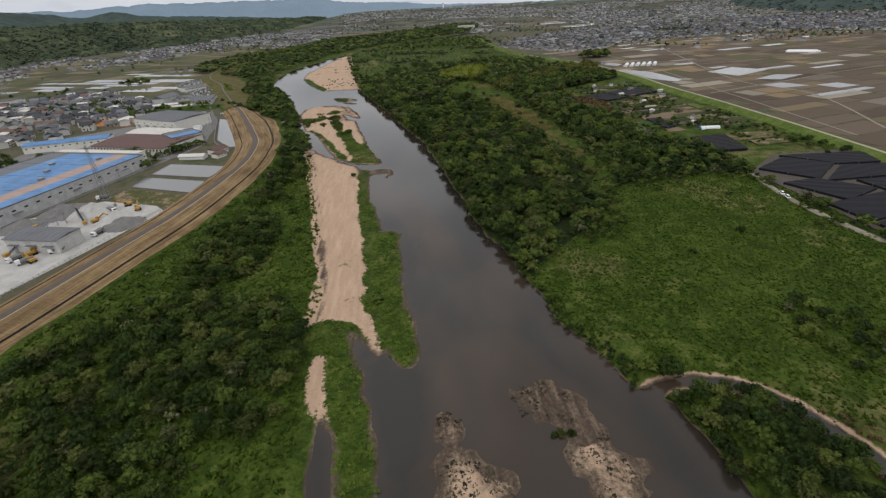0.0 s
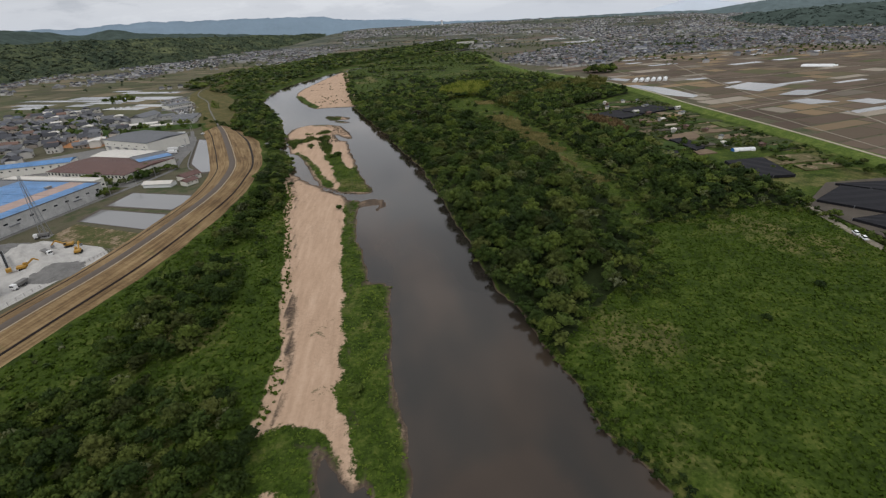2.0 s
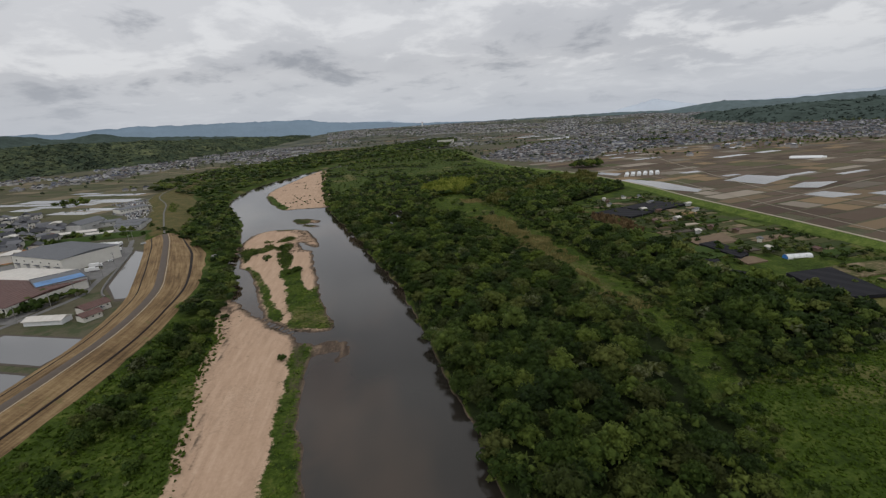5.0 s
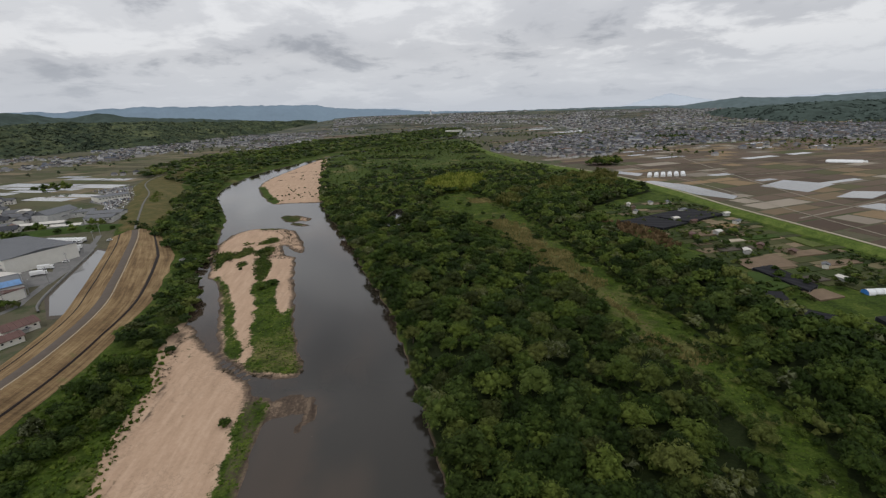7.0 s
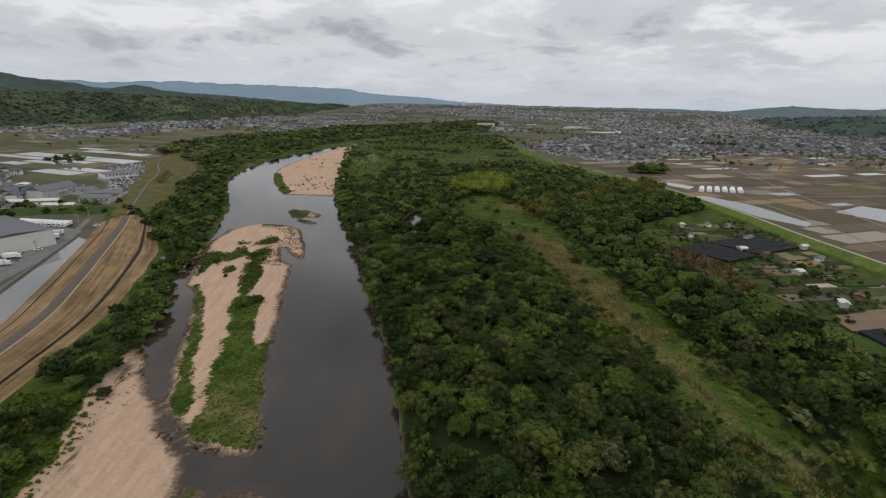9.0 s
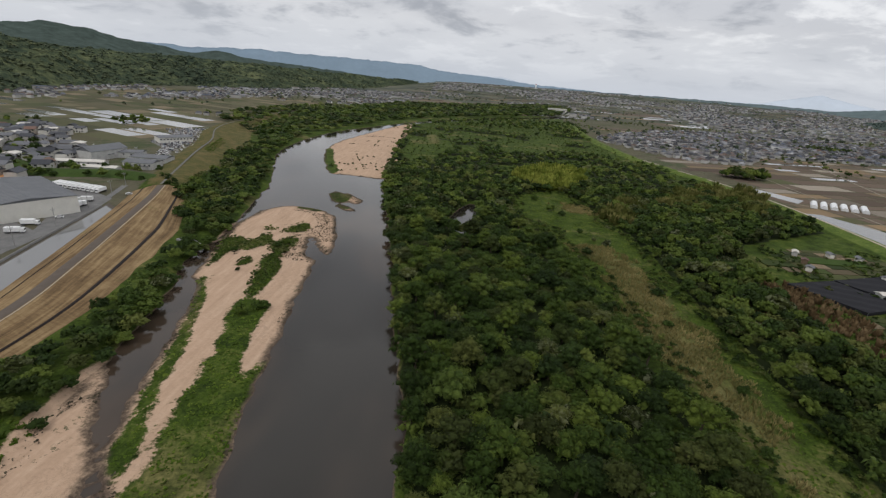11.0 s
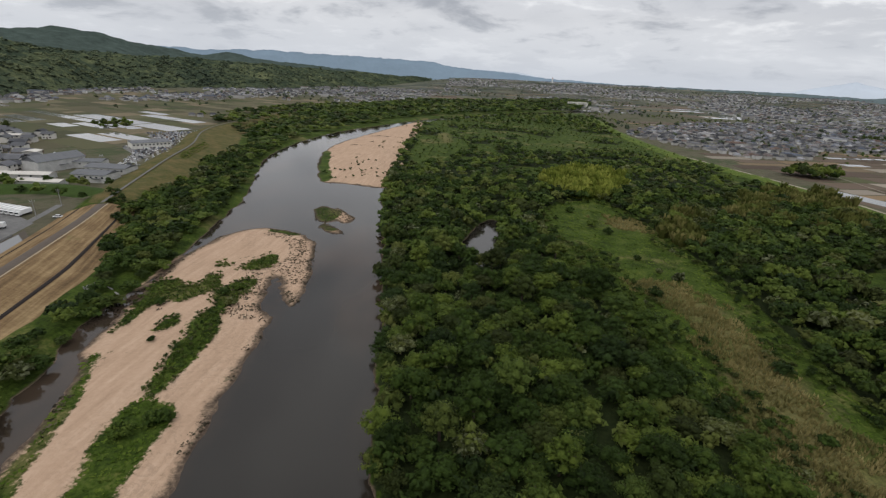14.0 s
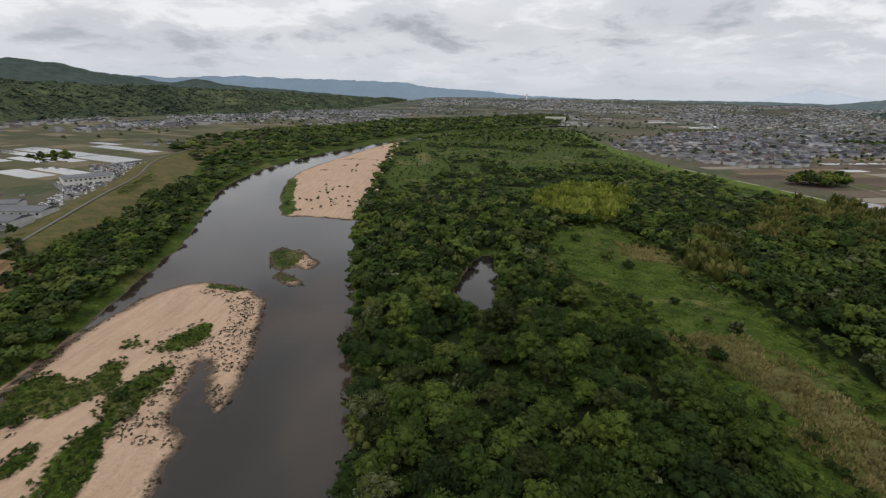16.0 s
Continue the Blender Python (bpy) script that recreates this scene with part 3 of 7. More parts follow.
def make_garden():
    m, N = material("garden_plots")
    p = spot(N)
    r = N.add("ShaderNodeNewGeometry").outputs["Random Per Island"]
    c = N.ramp(r, (0.0, (0.024, 0.038, 0.012)), (0.25, (0.040, 0.056, 0.017)), (0.45, (0.070, 0.072, 0.030)), (0.6, (0.028, 0.034, 0.017)), (0.70, (0.12, 0.092, 0.058)), (0.82, (0.25, 0.19, 0.125)), (0.92, (0.050, 0.068, 0.020)))
    rows = N.noise(0.9, 4, 0.7, N.add("ShaderNodeMapping", {"Vector": p, "Scale": (0.25, 2.0, 1.0), "Rotation": (0, 0, 0.14)}).outputs[0])
    finish(N, N.mix(N.step(rows, 0.45, 0.65), c, N.mix(0.6, c, (0.05, 0.055, 0.025))), 0.95, rows, 0.5, 0.3, spec=0.1)
    return m


GARDEN = make_garden()


def make_hill_wood():
    m, N = material("hill_woods")
    p = spot(N)
    f = N.math("ADD", N.math("MULTIPLY", N.noise(0.006, 4, 0.6, p), 0.40), N.math("MULTIPLY", N.noise(0.032, 6, 0.8, p), 0.60))
    # mottled woodland greens, dulled and blued to paint in distance haze
    c = N.ramp(f, (0.40, (0.030, 0.043, 0.032)), (0.48, (0.058, 0.076, 0.048)), (0.55, (0.098, 0.116, 0.062)), (0.62, (0.150, 0.162, 0.085)))
    finish(N, c, 1.0, N.noise(0.09, 4, 0.8, p), 1.0, 8.0, spec=0.0)
    return m


HILL_WOOD = make_hill_wood()
# woods of the farther hills, bluish haze mixed into the colour
HAZY_WOOD = plain("haze_tinted_hill_woods", (0.062, 0.082, 0.072), 1.0, 0.45, 0.02, spec=0.0)
GREEN_BANK = plain("mown_bank_grass", (0.085, 0.105, 0.030), 0.95, 0.4, 0.08, bump=0.4, spec=0.1)
LUSH = plain("lush_grass", (0.040, 0.066, 0.015), 0.95, 0.4, 0.10, bump=0.4, spec=0.1)
SOIL = plain("tilled_soil", (0.17, 0.125, 0.085), 0.95, 0.25, 0.15, bump=0.3, spec=0.1)
DARK_SOIL = plain("wet_dark_soil", (0.075, 0.062, 0.048), 0.9, 0.25, 0.2, bump=0.3)
DRY_GRASS = plain("dry_grass", (0.24, 0.165, 0.085), 0.95, 0.3, 0.2, bump=0.4, spec=0.1)


def make_weedy():
    m, N = material("weedy_soil")
    p = spot(N)
    f = N.math("ADD", N.math("MULTIPLY", N.noise(0.09, 4, 0.6, p), 0.6), N.math("MULTIPLY", N.noise(0.7, 4, 0.6, p), 0.4))
    finish(N, N.ramp(f, (0.36, (0.045, 0.062, 0.018)), (0.50, (0.090, 0.085, 0.035)), (0.56, (0.20, 0.15, 0.095)), (0.66, (0.30, 0.24, 0.175))), 0.95, N.noise(1.5, 4, 0.6, p), 0.4, 0.2, spec=0.1)
    return m


WEEDY = make_weedy()
# ---------------------------------------------------------------- ground, water, levees
def farm_dist(X, Y):
    """Negative on farm and town land, outside the levees."""
    west = line_dist(LEVEE + GREEN_LEVEE[1:], X, Y)
    east = line_dist(EAST_LEVEE, X, Y)
    w = np.where(west[1] < 0, -west[0] + 16, west[0])
    e = np.where(east[1] > 0, -east[0] + 9, east[0])
    far = np.where(Y > 1750, 1750 - Y, 60)
    return np.minimum(np.minimum(w, e), far)


def reed_dist(X, Y):
    band = [(90, 528), (92, 537), (113, 530), (119, 507), (122, 480), (124, 420), (124, 350), (121, 300), (116, 300), (112, 360), (98, 425), (92, 440), (96, 462), (104, 488), (98, 512)]
    return np.minimum(np.minimum(poly_dist(band, X, Y), poly_dist(GLADES[1], X, Y)), poly_dist([(96, 632), (124, 630), (121, 609), (96, 609)], X, Y))


FE = np.array(FOREST_EAST, float)


def forest(X, Y):
    """Woods east of the river, without the clearing and the pool."""
    right = np.interp(Y, FE[:, 1], FE[:, 0])
    ok = (river_dist(X, Y) > -0.3) & (X > np.interp(Y, RB[:, 1], RB[:, 0])) & (X < right) & (Y > 140) & (Y < 1250)
    ok &= poly_dist(CLEARING, X, Y) > np.where(X > 112, 3.6, np.interp(Y, [430, 500], [5.6, 1.5]) + np.interp(Y, [430, 500], [6, 14]) * (value_noise(X, Y, 26, 3) - 0.6))
    ok &= poly_dist(TRACK, X, Y) > -2.0 + 3 * (value_noise(X, Y, 12) - 0.5)
    ok &= (Y < 760) | (value_noise(X, Y, 45, 2) > np.interp(Y, [760, 850, 1200], [0.25, 0.50, 0.66]))
    for glade in GLADES:
        ok &= (Y < 740) | (poly_dist(glade, X, Y) > 6 * (value_noise(X, Y, 18) - 0.5))
    ok &= poly_dist(MEADOW, X, Y) > 2 * (value_noise(X, Y, 20) - 0.5)
    ok &= poly_dist(POOL, X, Y - 2) > 1.2
    ok &= (poly_dist(BAMBOO_SPOTS[0], X, Y) > 0) & ((poly_dist(BAMBOO_SPOTS[1], X, Y) > 0) | (value_noise(X, Y, 22) > 0.54))
    return ok



xs = spaced((-4900, -1400, 250), (-1400, -400, 40), (-400, -240, 8), (-240, -150, 6), (-150, 140, 2.6), (140, 300, 5), (300, 420, 6), (420, 1200, 30), (1200, 4900, 250))
ys = spaced((-2500, 0, 200), (0, 40, 8), (40, 700, 2.6), (700, 1250, 5), (1250, 2000, 15), (2000, 4700, 60))
ground = grid_mesh("ground", xs, ys, land_height, GROUND, {
    "sand": lambda X, Y: np.minimum(np.minimum(bars(X, Y), np.minimum(poly_dist(SHOAL_SAND[0], X, Y), poly_dist(SHOAL_SAND[1], X, Y)) + 3 + 9 * (value_noise(X, Y, 5, 3) - 0.5)), inlet_dist(X, Y) + 2.5),
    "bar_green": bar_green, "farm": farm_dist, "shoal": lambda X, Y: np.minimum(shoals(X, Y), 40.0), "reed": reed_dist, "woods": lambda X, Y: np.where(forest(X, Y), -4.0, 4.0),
    "mown": lambda X, Y: line_dist(GREEN_LEVEE, X, Y)[0] - np.interp(Y, [560, 700, 900, 1000], [10, 36, 44, 24]) + 60 * (Y < 570) + 60 * (Y > 1180),
    "sward": lambda X, Y: line_dist(EAST_LEVEE, X, Y)[0] - 10 + 60 * (Y > 1500)})
tagged(ground, "green floodplain with sandy river banks and brown farmland", "ground", kind="structure")


def water_shoal(X, Y):
    d = np.minimum(bars(X, Y) + 1, shoals(X, Y) - 2)
    d = np.minimum(d, poly_dist([(4, 112), (28, 122), (40, 98), (49, 86), (53, 73), (55, 20), (-4, 20), (0, 80)], X, Y) + 1)
    return np.minimum(d, poly_dist([(-26, 312), (-12, 300), (-10, 262), (-16, 236), (-22, 262)], X, Y))


water = grid_mesh("water", spaced((-260, 340, 6)), spaced((-420, 40, 40), (40, 760, 6), (760, 1900, 24)), lambda X, Y: np.zeros(X.shape), RIVER, {"shoal": water_shoal})
tagged(water, "calm brownish grey river water reflecting the sky", "water", kind="structure")


def ribbon(name, line, offsets, heights, mat, step=6, parent=None, widen=None):
    """A strip swept along a line: offsets to its right, heights above zero; widen gives stations and factors for its right slope."""
    c = curve_points(line, False, step)
    t = np.gradient(c, axis=0)
    t /= np.linalg.norm(t, axis=1)[:, None] + 1e-9
    side = np.stack([t[:, 1], -t[:, 0]], 1)
    run = np.concatenate([[0], np.cumsum(np.linalg.norm(np.diff(c, axis=0), axis=1))])
    k = len(offsets)
    grow = np.ones(len(c)) if widen is None else np.interp(c[:, 1], *widen)
    verts = np.array([[*(p + s * (5 + (o - 5) * g if o > 5 else o)), h] for p, s, g in zip(c, side, grow) for o, h in zip(offsets, heights)])
    uv = np.array([[o, r, 0] for r in run for o in offsets], np.float32)
    faces = [(i * k + j, i * k + j + 1, (i + 1) * k + j + 1, (i + 1) * k + j) for i in range(len(c) - 1) for j in range(k - 1)]
    ob = mesh_object(name, verts, faces, mat, True)
    at = ob.data.attributes.new("run", "FLOAT_VECTOR", "POINT")
    at.data.foreach_set("vector", uv.ravel())
    ob.parent = parent
    return ob


SLOPE = ((0, 365, 425, 480, 500, 525, 550, 570), (1, 1, 1.65, 1.95, 1.7, 1.35, 1.1, 1))
levee = tagged(ribbon("levee", LEVEE, (-19, -17.5, -10.8, -5.2, -3.2, 3.4, 5.4, 11, 17.5, 19), (1.2, 1.9, 3.9, 5.7, 6.0, 6.0, 5.7, 3.7, 1.7, 1.0), STRAW, widen=SLOPE),
               "long levee embankment mulched with brown straw", "levee", kind="structure")
tagged(ribbon("levee_road", LEVEE, (-2.1, -2.0, 2.0, 2.1), (6.0, 6.06, 6.06, 6.0), ASPHALT, parent=levee), "dark grey levee-top track", kind="structure")
for a, b, h in ((-11.5, -10.3, 3.98), (11.1, 12.2, 3.72)):
    ribbon("drain", LEVEE, (a, (a + b) / 2, b), (h - 0.25, h + 0.22, h - 0.3), DRAIN, parent=levee, widen=SLOPE)
ribbon("kerb", LEVEE, (2.5, 2.55, 2.9, 2.95), (6.0, 6.1, 6.1, 5.98), PALE, parent=levee)
tagged(ribbon("green_levee_path", GREEN_LEVEE, (-0.85, 0.85), (6.75, 6.75), PATH_GREY), "narrow grey path along a grassy levee", "path", kind="structure")
tagged(ribbon("east_levee_path", EAST_LEVEE[1:10], (-1.3, 1.3), (5.3, 5.3), PALE), "pale track on a low grassy levee", "path", kind="structure")

# ---------------------------------------------------------------- far hills
def ridge(name, radius, start, end, profile, mat, label):
    """A range of mountains on an arc round the valley; profile gives degrees along the arc and the height of the crest."""
    rng = np.random.RandomState(len(name))
    a = np.linspace(start, end, 260)
    P = np.array(profile, float)
    crest = np.interp(a, P[:, 0], P[:, 1])
    crest = crest * (1 + 0.10 * (value_noise(a * 9, a * 0, 7, 4) - 0.5)) + 12 * (value_noise(a * 30, a * 0 + 5, 9, 3) - 0.5)
    verts, faces = [], []
    for back, up in ((-330, 0.0), (-200, 0.42), (-90, 0.75), (0, 1.0), (60, 0.6)):
        r = radius + back
        bumps = 1 + 0.22 * (value_noise(a * 40, a * 0 + back, 8, 3) - 0.5) * (up < 1)
        for d, c, b in zip(a, crest, bumps):
            verts.append((10 + r * math.sin(radians(d)), 200 + r * math.cos(radians(d)), up * c * b - 5))
    n = len(a)
    faces = [(i * n + j, i * n + j + 1, (i + 1) * n + j + 1, (i + 1) * n + j) for i in range(4) for j in range(n - 1)]
    return tagged(mesh_object(name, np.array(verts), faces, mat, True), label, "mountains", kind="structure")


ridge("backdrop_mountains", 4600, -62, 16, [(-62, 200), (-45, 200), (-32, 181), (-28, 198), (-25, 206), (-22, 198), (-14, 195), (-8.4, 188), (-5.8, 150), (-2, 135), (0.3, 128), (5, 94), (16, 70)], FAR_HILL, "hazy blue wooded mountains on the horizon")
ridge("backdrop_peaks", 4690, -8, 64, [(-8, 150), (2, 132), (5, 92), (18, 70), (28, 84), (31, 150), (32.6, 178), (35.2, 130), (37, 105), (44, 118), (50, 142), (56, 150), (64, 150)], FAR_HILL2, "pale far mountains with haze painted into the colour")
# the plateau's blue-grey holds painted distance haze too
ridge("backdrop_plateau", 4350, -6, 72, [(-6, 60), (5, 70), (10, 76), (20, 77), (28, 80), (34, 72), (36, 96), (39, 118), (44, 106), (50, 120), (60, 124), (72, 120)], plain("haze_tinted_plateau", (0.115, 0.148, 0.152), 1.0, 0.25, 0.02, spec=0.0), "low wooded plateau with distant town")


def wooded_hills(name, start, end, foot, crest, mat, label, n=330, steps=70, spurs=0.0):
    """Hills on a fan of bearings: foot gives bearing and distance, crest bearing, distance and height."""
    a = np.linspace(start, end, n)
    A, B = np.array(foot, float), np.array(crest, float)
    rf, rc, hc = np.interp(a, A[:, 0], A[:, 1]), np.interp(a, B[:, 0], B[:, 1]), np.interp(a, B[:, 0], B[:, 2])
    t = np.linspace(-0.02, 1.12, steps)[:, None]
    r = rf + (rc - rf) * t
    X, Y = 10 + r * np.sin(np.radians(a)), 200 + r * np.cos(np.radians(a))
    shape = 0.55 * ease(t, 0, 0.45) + 0.45 * ease(t, 0.4, 1.0) - 0.5 * ease(t, 1.0, 1.14)
    ribs = 1 - 2 * np.abs(value_noise(X + 70, Y, 210, 3) - 0.5)
    folds = ((value_noise(X, Y, 300, 3) - 0.5) * 0.75 + (ribs - 0.72) * spurs) * ease(t, 0.02, 0.2) * (1 - ease(t, 0.8, 1.0))
    top = (value_noise(X, Y, 46, 4) - 0.5) * 20 * ease(t, 0, 0.06)
    Z = 1.5 + (hc - 2) * (shape + folds * np.minimum(1, shape * 1.6)) + top
    idx = np.arange(n * steps).reshape(steps, n)
    faces = np.stack([idx[:-1, :-1], idx[:-1, 1:], idx[1:, 1:], idx[1:, :-1]], -1).reshape(-1, 4)
    ob = mesh_object(name, np.stack([X, Y, Z], -1).reshape(-1, 3), faces, mat, True)
    return tagged(ob, label, "hill", kind="structure")


FOOT = [(-88, 1100), (-60, 1150), (-45, 1300), (-40, 1620), (-33, 1830), (-25, 1930), (-12.5, 2780), (-6.5, 4000)]
HILL = wooded_hills("hill_west", -88, -8, FOOT, [(-88, 1900, 120), (-60, 1900, 112), (-46, 2050, 102), (-38, 2300, 94), (-31, 2500, 92), (-25, 2650, 84), (-18, 3000, 70), (-8, 4100, 44)], HILL_WOOD, "wooded green hills along the valley side", spurs=0.5)
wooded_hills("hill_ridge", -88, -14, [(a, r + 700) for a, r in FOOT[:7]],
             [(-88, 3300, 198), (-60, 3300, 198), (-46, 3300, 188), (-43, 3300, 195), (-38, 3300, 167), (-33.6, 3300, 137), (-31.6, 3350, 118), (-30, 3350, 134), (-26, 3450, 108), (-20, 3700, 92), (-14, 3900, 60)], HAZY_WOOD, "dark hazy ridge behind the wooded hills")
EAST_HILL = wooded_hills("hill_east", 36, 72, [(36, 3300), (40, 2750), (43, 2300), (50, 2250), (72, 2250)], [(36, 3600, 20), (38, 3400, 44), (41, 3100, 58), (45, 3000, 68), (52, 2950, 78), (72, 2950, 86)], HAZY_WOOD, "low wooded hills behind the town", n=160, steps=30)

# ---------------------------------------------------------------- trees
def crown_arrays(rng, n, height, width, clump, lumps=9, base=0.2, rim=5):
    """A crown: a dome of lobes, each thatched with small drooping caps of leaves, round a dark core. Returns vertices and triangles."""
    low, R, H = height * base, width * 0.5, height * (1 - base)
    lobes = [(0.0, 0.0, low + 0.42 * H, R * 0.62)]
    turn = rng.uniform(0, 6.283)
    for i in range(lumps):
        up = 1 - (i + rng.uniform(0.2, 0.8)) / lumps * 1.05
        a = turn + 2.4 * i + rng.uniform(-0.45, 0.45)
        out = math.sqrt(max(0.0, 1 - max(up, 0) ** 2)) * rng.uniform(0.60, 0.82)
        lobes.append((R * out * math.cos(a), R * out * math.sin(a), low + H * (0.30 + 0.46 * up * rng.uniform(0.75, 1.25)), R * rng.uniform(0.26, 0.46)))
    L = np.array(lobes)
    size = L[:, 3] ** 2
    pick = rng.choice(len(L), n, p=size / size.sum())
    d = rng.normal(size=(n, 3))
    d[:, 2] = np.abs(d[:, 2]) * 1.1 - 0.30
    d /= np.linalg.norm(d, axis=1)[:, None]
    c = L[pick, :3] + d * (L[pick, 3] * rng.uniform(0.86, 1.16, n))[:, None] * (1, 1, 0.82)
    c[:, 2] = np.maximum(c[:, 2], 0.25)
    nrm = d * 0.75 + (0, 0, 0.25) + rng.normal(size=(n, 3)) * 0.36
    nrm /= np.linalg.norm(nrm, axis=1)[:, None]
    u = np.cross(nrm, rng.normal(size=(n, 3)))
    u /= np.linalg.norm(u, axis=1)[:, None] + 1e-9
    w = np.cross(nrm, u)
    r = clump * rng.uniform(0.5, 1.35, n)
    ring = [c + nrm * (r * 0.22)[:, None]]
    for k in range(rim):
        ang = 6.2832 * (k + rng.uniform(-0.3, 0.3, n)) / rim
        rad = r * rng.uniform(0.55, 1.25, n)
        ring.append(c + u * (rad * np.cos(ang))[:, None] + w * (rad * np.sin(ang))[:, None] - nrm * (r * rng.uniform(0.0, 0.5, n))[:, None])
    V = np.stack(ring, 1).reshape(-1, 3)
    at = np.arange(n)[:, None] * (rim + 1)
    F = [np.concatenate([at, at + 1 + k, at + 1 + (k + 1) % rim], 1) for k in range(rim)]
    # the shaded inner mass of twigs
    core, faces = [], []
    for x, y, z, q in lobes:
        i, q = len(V) + len(core), q * 0.82
        core += [(x, y, z + q * 0.8), (x, y, max(0.1, z - q * 0.8)), (x + q, y, z), (x, y + q, z), (x - q, y, z), (x, y - q, z)]
        faces += [(i, i + 2 + k, i + 2 + (k + 1) % 4) for k in range(4)] + [(i + 1, i + 2 + (k + 1) % 4, i + 2 + k) for k in range(4)]
    return np.concatenate([V, np.array(core)]), np.concatenate(F + [np.array(faces)])


def trunk_mesh(rng, height, girth):
    """A tapered, slightly bent trunk with four limbs."""
    bm = bmesh.new()

    def limb(a, b, ra, rb):
        a, b = Vector(a), Vector(b)
        q = (b - a).to_track_quat("Z", "Y").to_matrix()
        lo = [bm.verts.new(a + q @ Vector((ra * math.cos(k * 1.0472), ra * math.sin(k * 1.0472), 0))) for k in range(6)]
        hi = [bm.verts.new(b + q @ Vector((rb * math.cos(k * 1.0472), rb * math.sin(k * 1.0472), 0))) for k in range(6)]
        for k in range(6):
            bm.faces.new((lo[k], lo[(k + 1) % 6], hi[(k + 1) % 6], hi[k]))

    bend = (rng.uniform(-0.5, 0.5), rng.uniform(-0.5, 0.5), height * 0.4)
    limb((0, 0, -0.6), bend, girth, girth * 0.7)
    for k in range(4):
        a = k * 1.57 + rng.uniform(-0.4, 0.4)
        limb(bend, (math.cos(a) * height * 0.25, math.sin(a) * height * 0.25, height * rng.uniform(0.62, 0.8)), girth * 0.5, girth * 0.15)
    me = bpy.data.meshes.new("trunk")
    bm.to_mesh(me)
    bm.free()
    me.materials.append(BARK)
    return me


def quads_mesh(name, V, F, mat, tint=None, soft=True):
    me = bpy.data.meshes.new(name)
    V, F = np.asarray(V, np.float32), np.asarray(F, np.int32)
    me.vertices.add(len(V))
    me.vertices.foreach_set("co", V.ravel())
    me.loops.add(F.size)
    me.loops.foreach_set("vertex_index", F.ravel())
    me.polygons.add(len(F))
    me.polygons.foreach_set("loop_start", np.arange(0, F.size, F.shape[1], dtype=np.int32))
    me.polygons.foreach_set("use_smooth", np.full(len(F), soft))
    me.update(calc_edges=True)
    if tint is not None:
        at = me.attributes.new("tint", "FLOAT", "POINT")
        at.data.foreach_set("value", np.asarray(tint, np.float32))
    me.materials.append(mat)
    return me


def tree_kind(seed, height, width, n, leaf, lumps, base=0.2):
    rng = np.random.RandomState(seed)
    V, F = crown_arrays(rng, n, height, width, leaf, lumps, base, 3)
    root = new("tree", None)
    crown = new("crown", quads_mesh("crown", V, F, LEAF))
    crown.parent = root
    stem = new("trunk", trunk_mesh(rng, height, 0.035 * height))
    stem.parent = root
    return root


def scatter(n, inside, box, gap, seed):
    """Places inside a shape, no nearer than gap to one another."""
    rng = np.random.RandomState(seed)
    P = np.stack([rng.uniform(box[0], box[1], n), rng.uniform(box[2], box[3], n)], 1)
    P = P[inside(P[:, 0], P[:, 1])]
    cells, out = {}, []
    for x, y in P:
        i, j = int(x // gap), int(y // gap)
        if all((x - u) ** 2 + (y - v) ** 2 > gap * gap for a in (-1, 0, 1) for b in (-1, 0, 1) for u, v in cells.get((i + a, j + b), ())):
            cells.setdefault((i, j), []).append((x, y))
            out.append((x, y))
    return np.array(out)


def height_at(P):
    return land_height(P[:, 0], P[:, 1])


def crowd(name, P, kinds, sizes, mat, seed, label, category, z=None, tints=None, fit=None, flat=1.0):
    """Many crowns joined in one mesh, for woods too many to count."""
    rng = np.random.RandomState(seed)
    Z = height_at(P) if z is None else z
    VV, FF, TT, off = [], [], [], 0
    tone = rng.rand(len(P)) if tints is None else np.clip(tints(P[:, 0], P[:, 1]) + 0.55 * (rng.rand(len(P)) - 0.5), 0, 1)
    for i, ((x, y), h) in enumerate(zip(P, Z)):
        V, F = kinds[rng.randint(len(kinds))]
        s, a = rng.uniform(*sizes) * (1 if fit is None else fit[i]), rng.uniform(0, 6.283)
        c, d = math.cos(a) * s, math.sin(a) * s
        W = np.stack([V[:, 0] * c - V[:, 1] * d + x, V[:, 0] * d + V[:, 1] * c + y, V[:, 2] * s * flat * rng.uniform(0.85, 1.15) + h - 0.2], 1)
        VV.append(W), FF.append(F + off), TT.append(np.full(len(V), tone[i]))
        off += len(V)
    me = quads_mesh(name, np.concatenate(VV), np.concatenate(FF), mat, np.concatenate(TT))
    return tagged(new(name, me), label, category, kind="stuff")


woods = np.concatenate([scatter(22000, forest, (-130, 300, 140, 700), 5.9, 11), scatter(12000, lambda X, Y: forest(X, Y) & (Y > 700), (-130, 300, 700, 1250), 7.6, 12)])
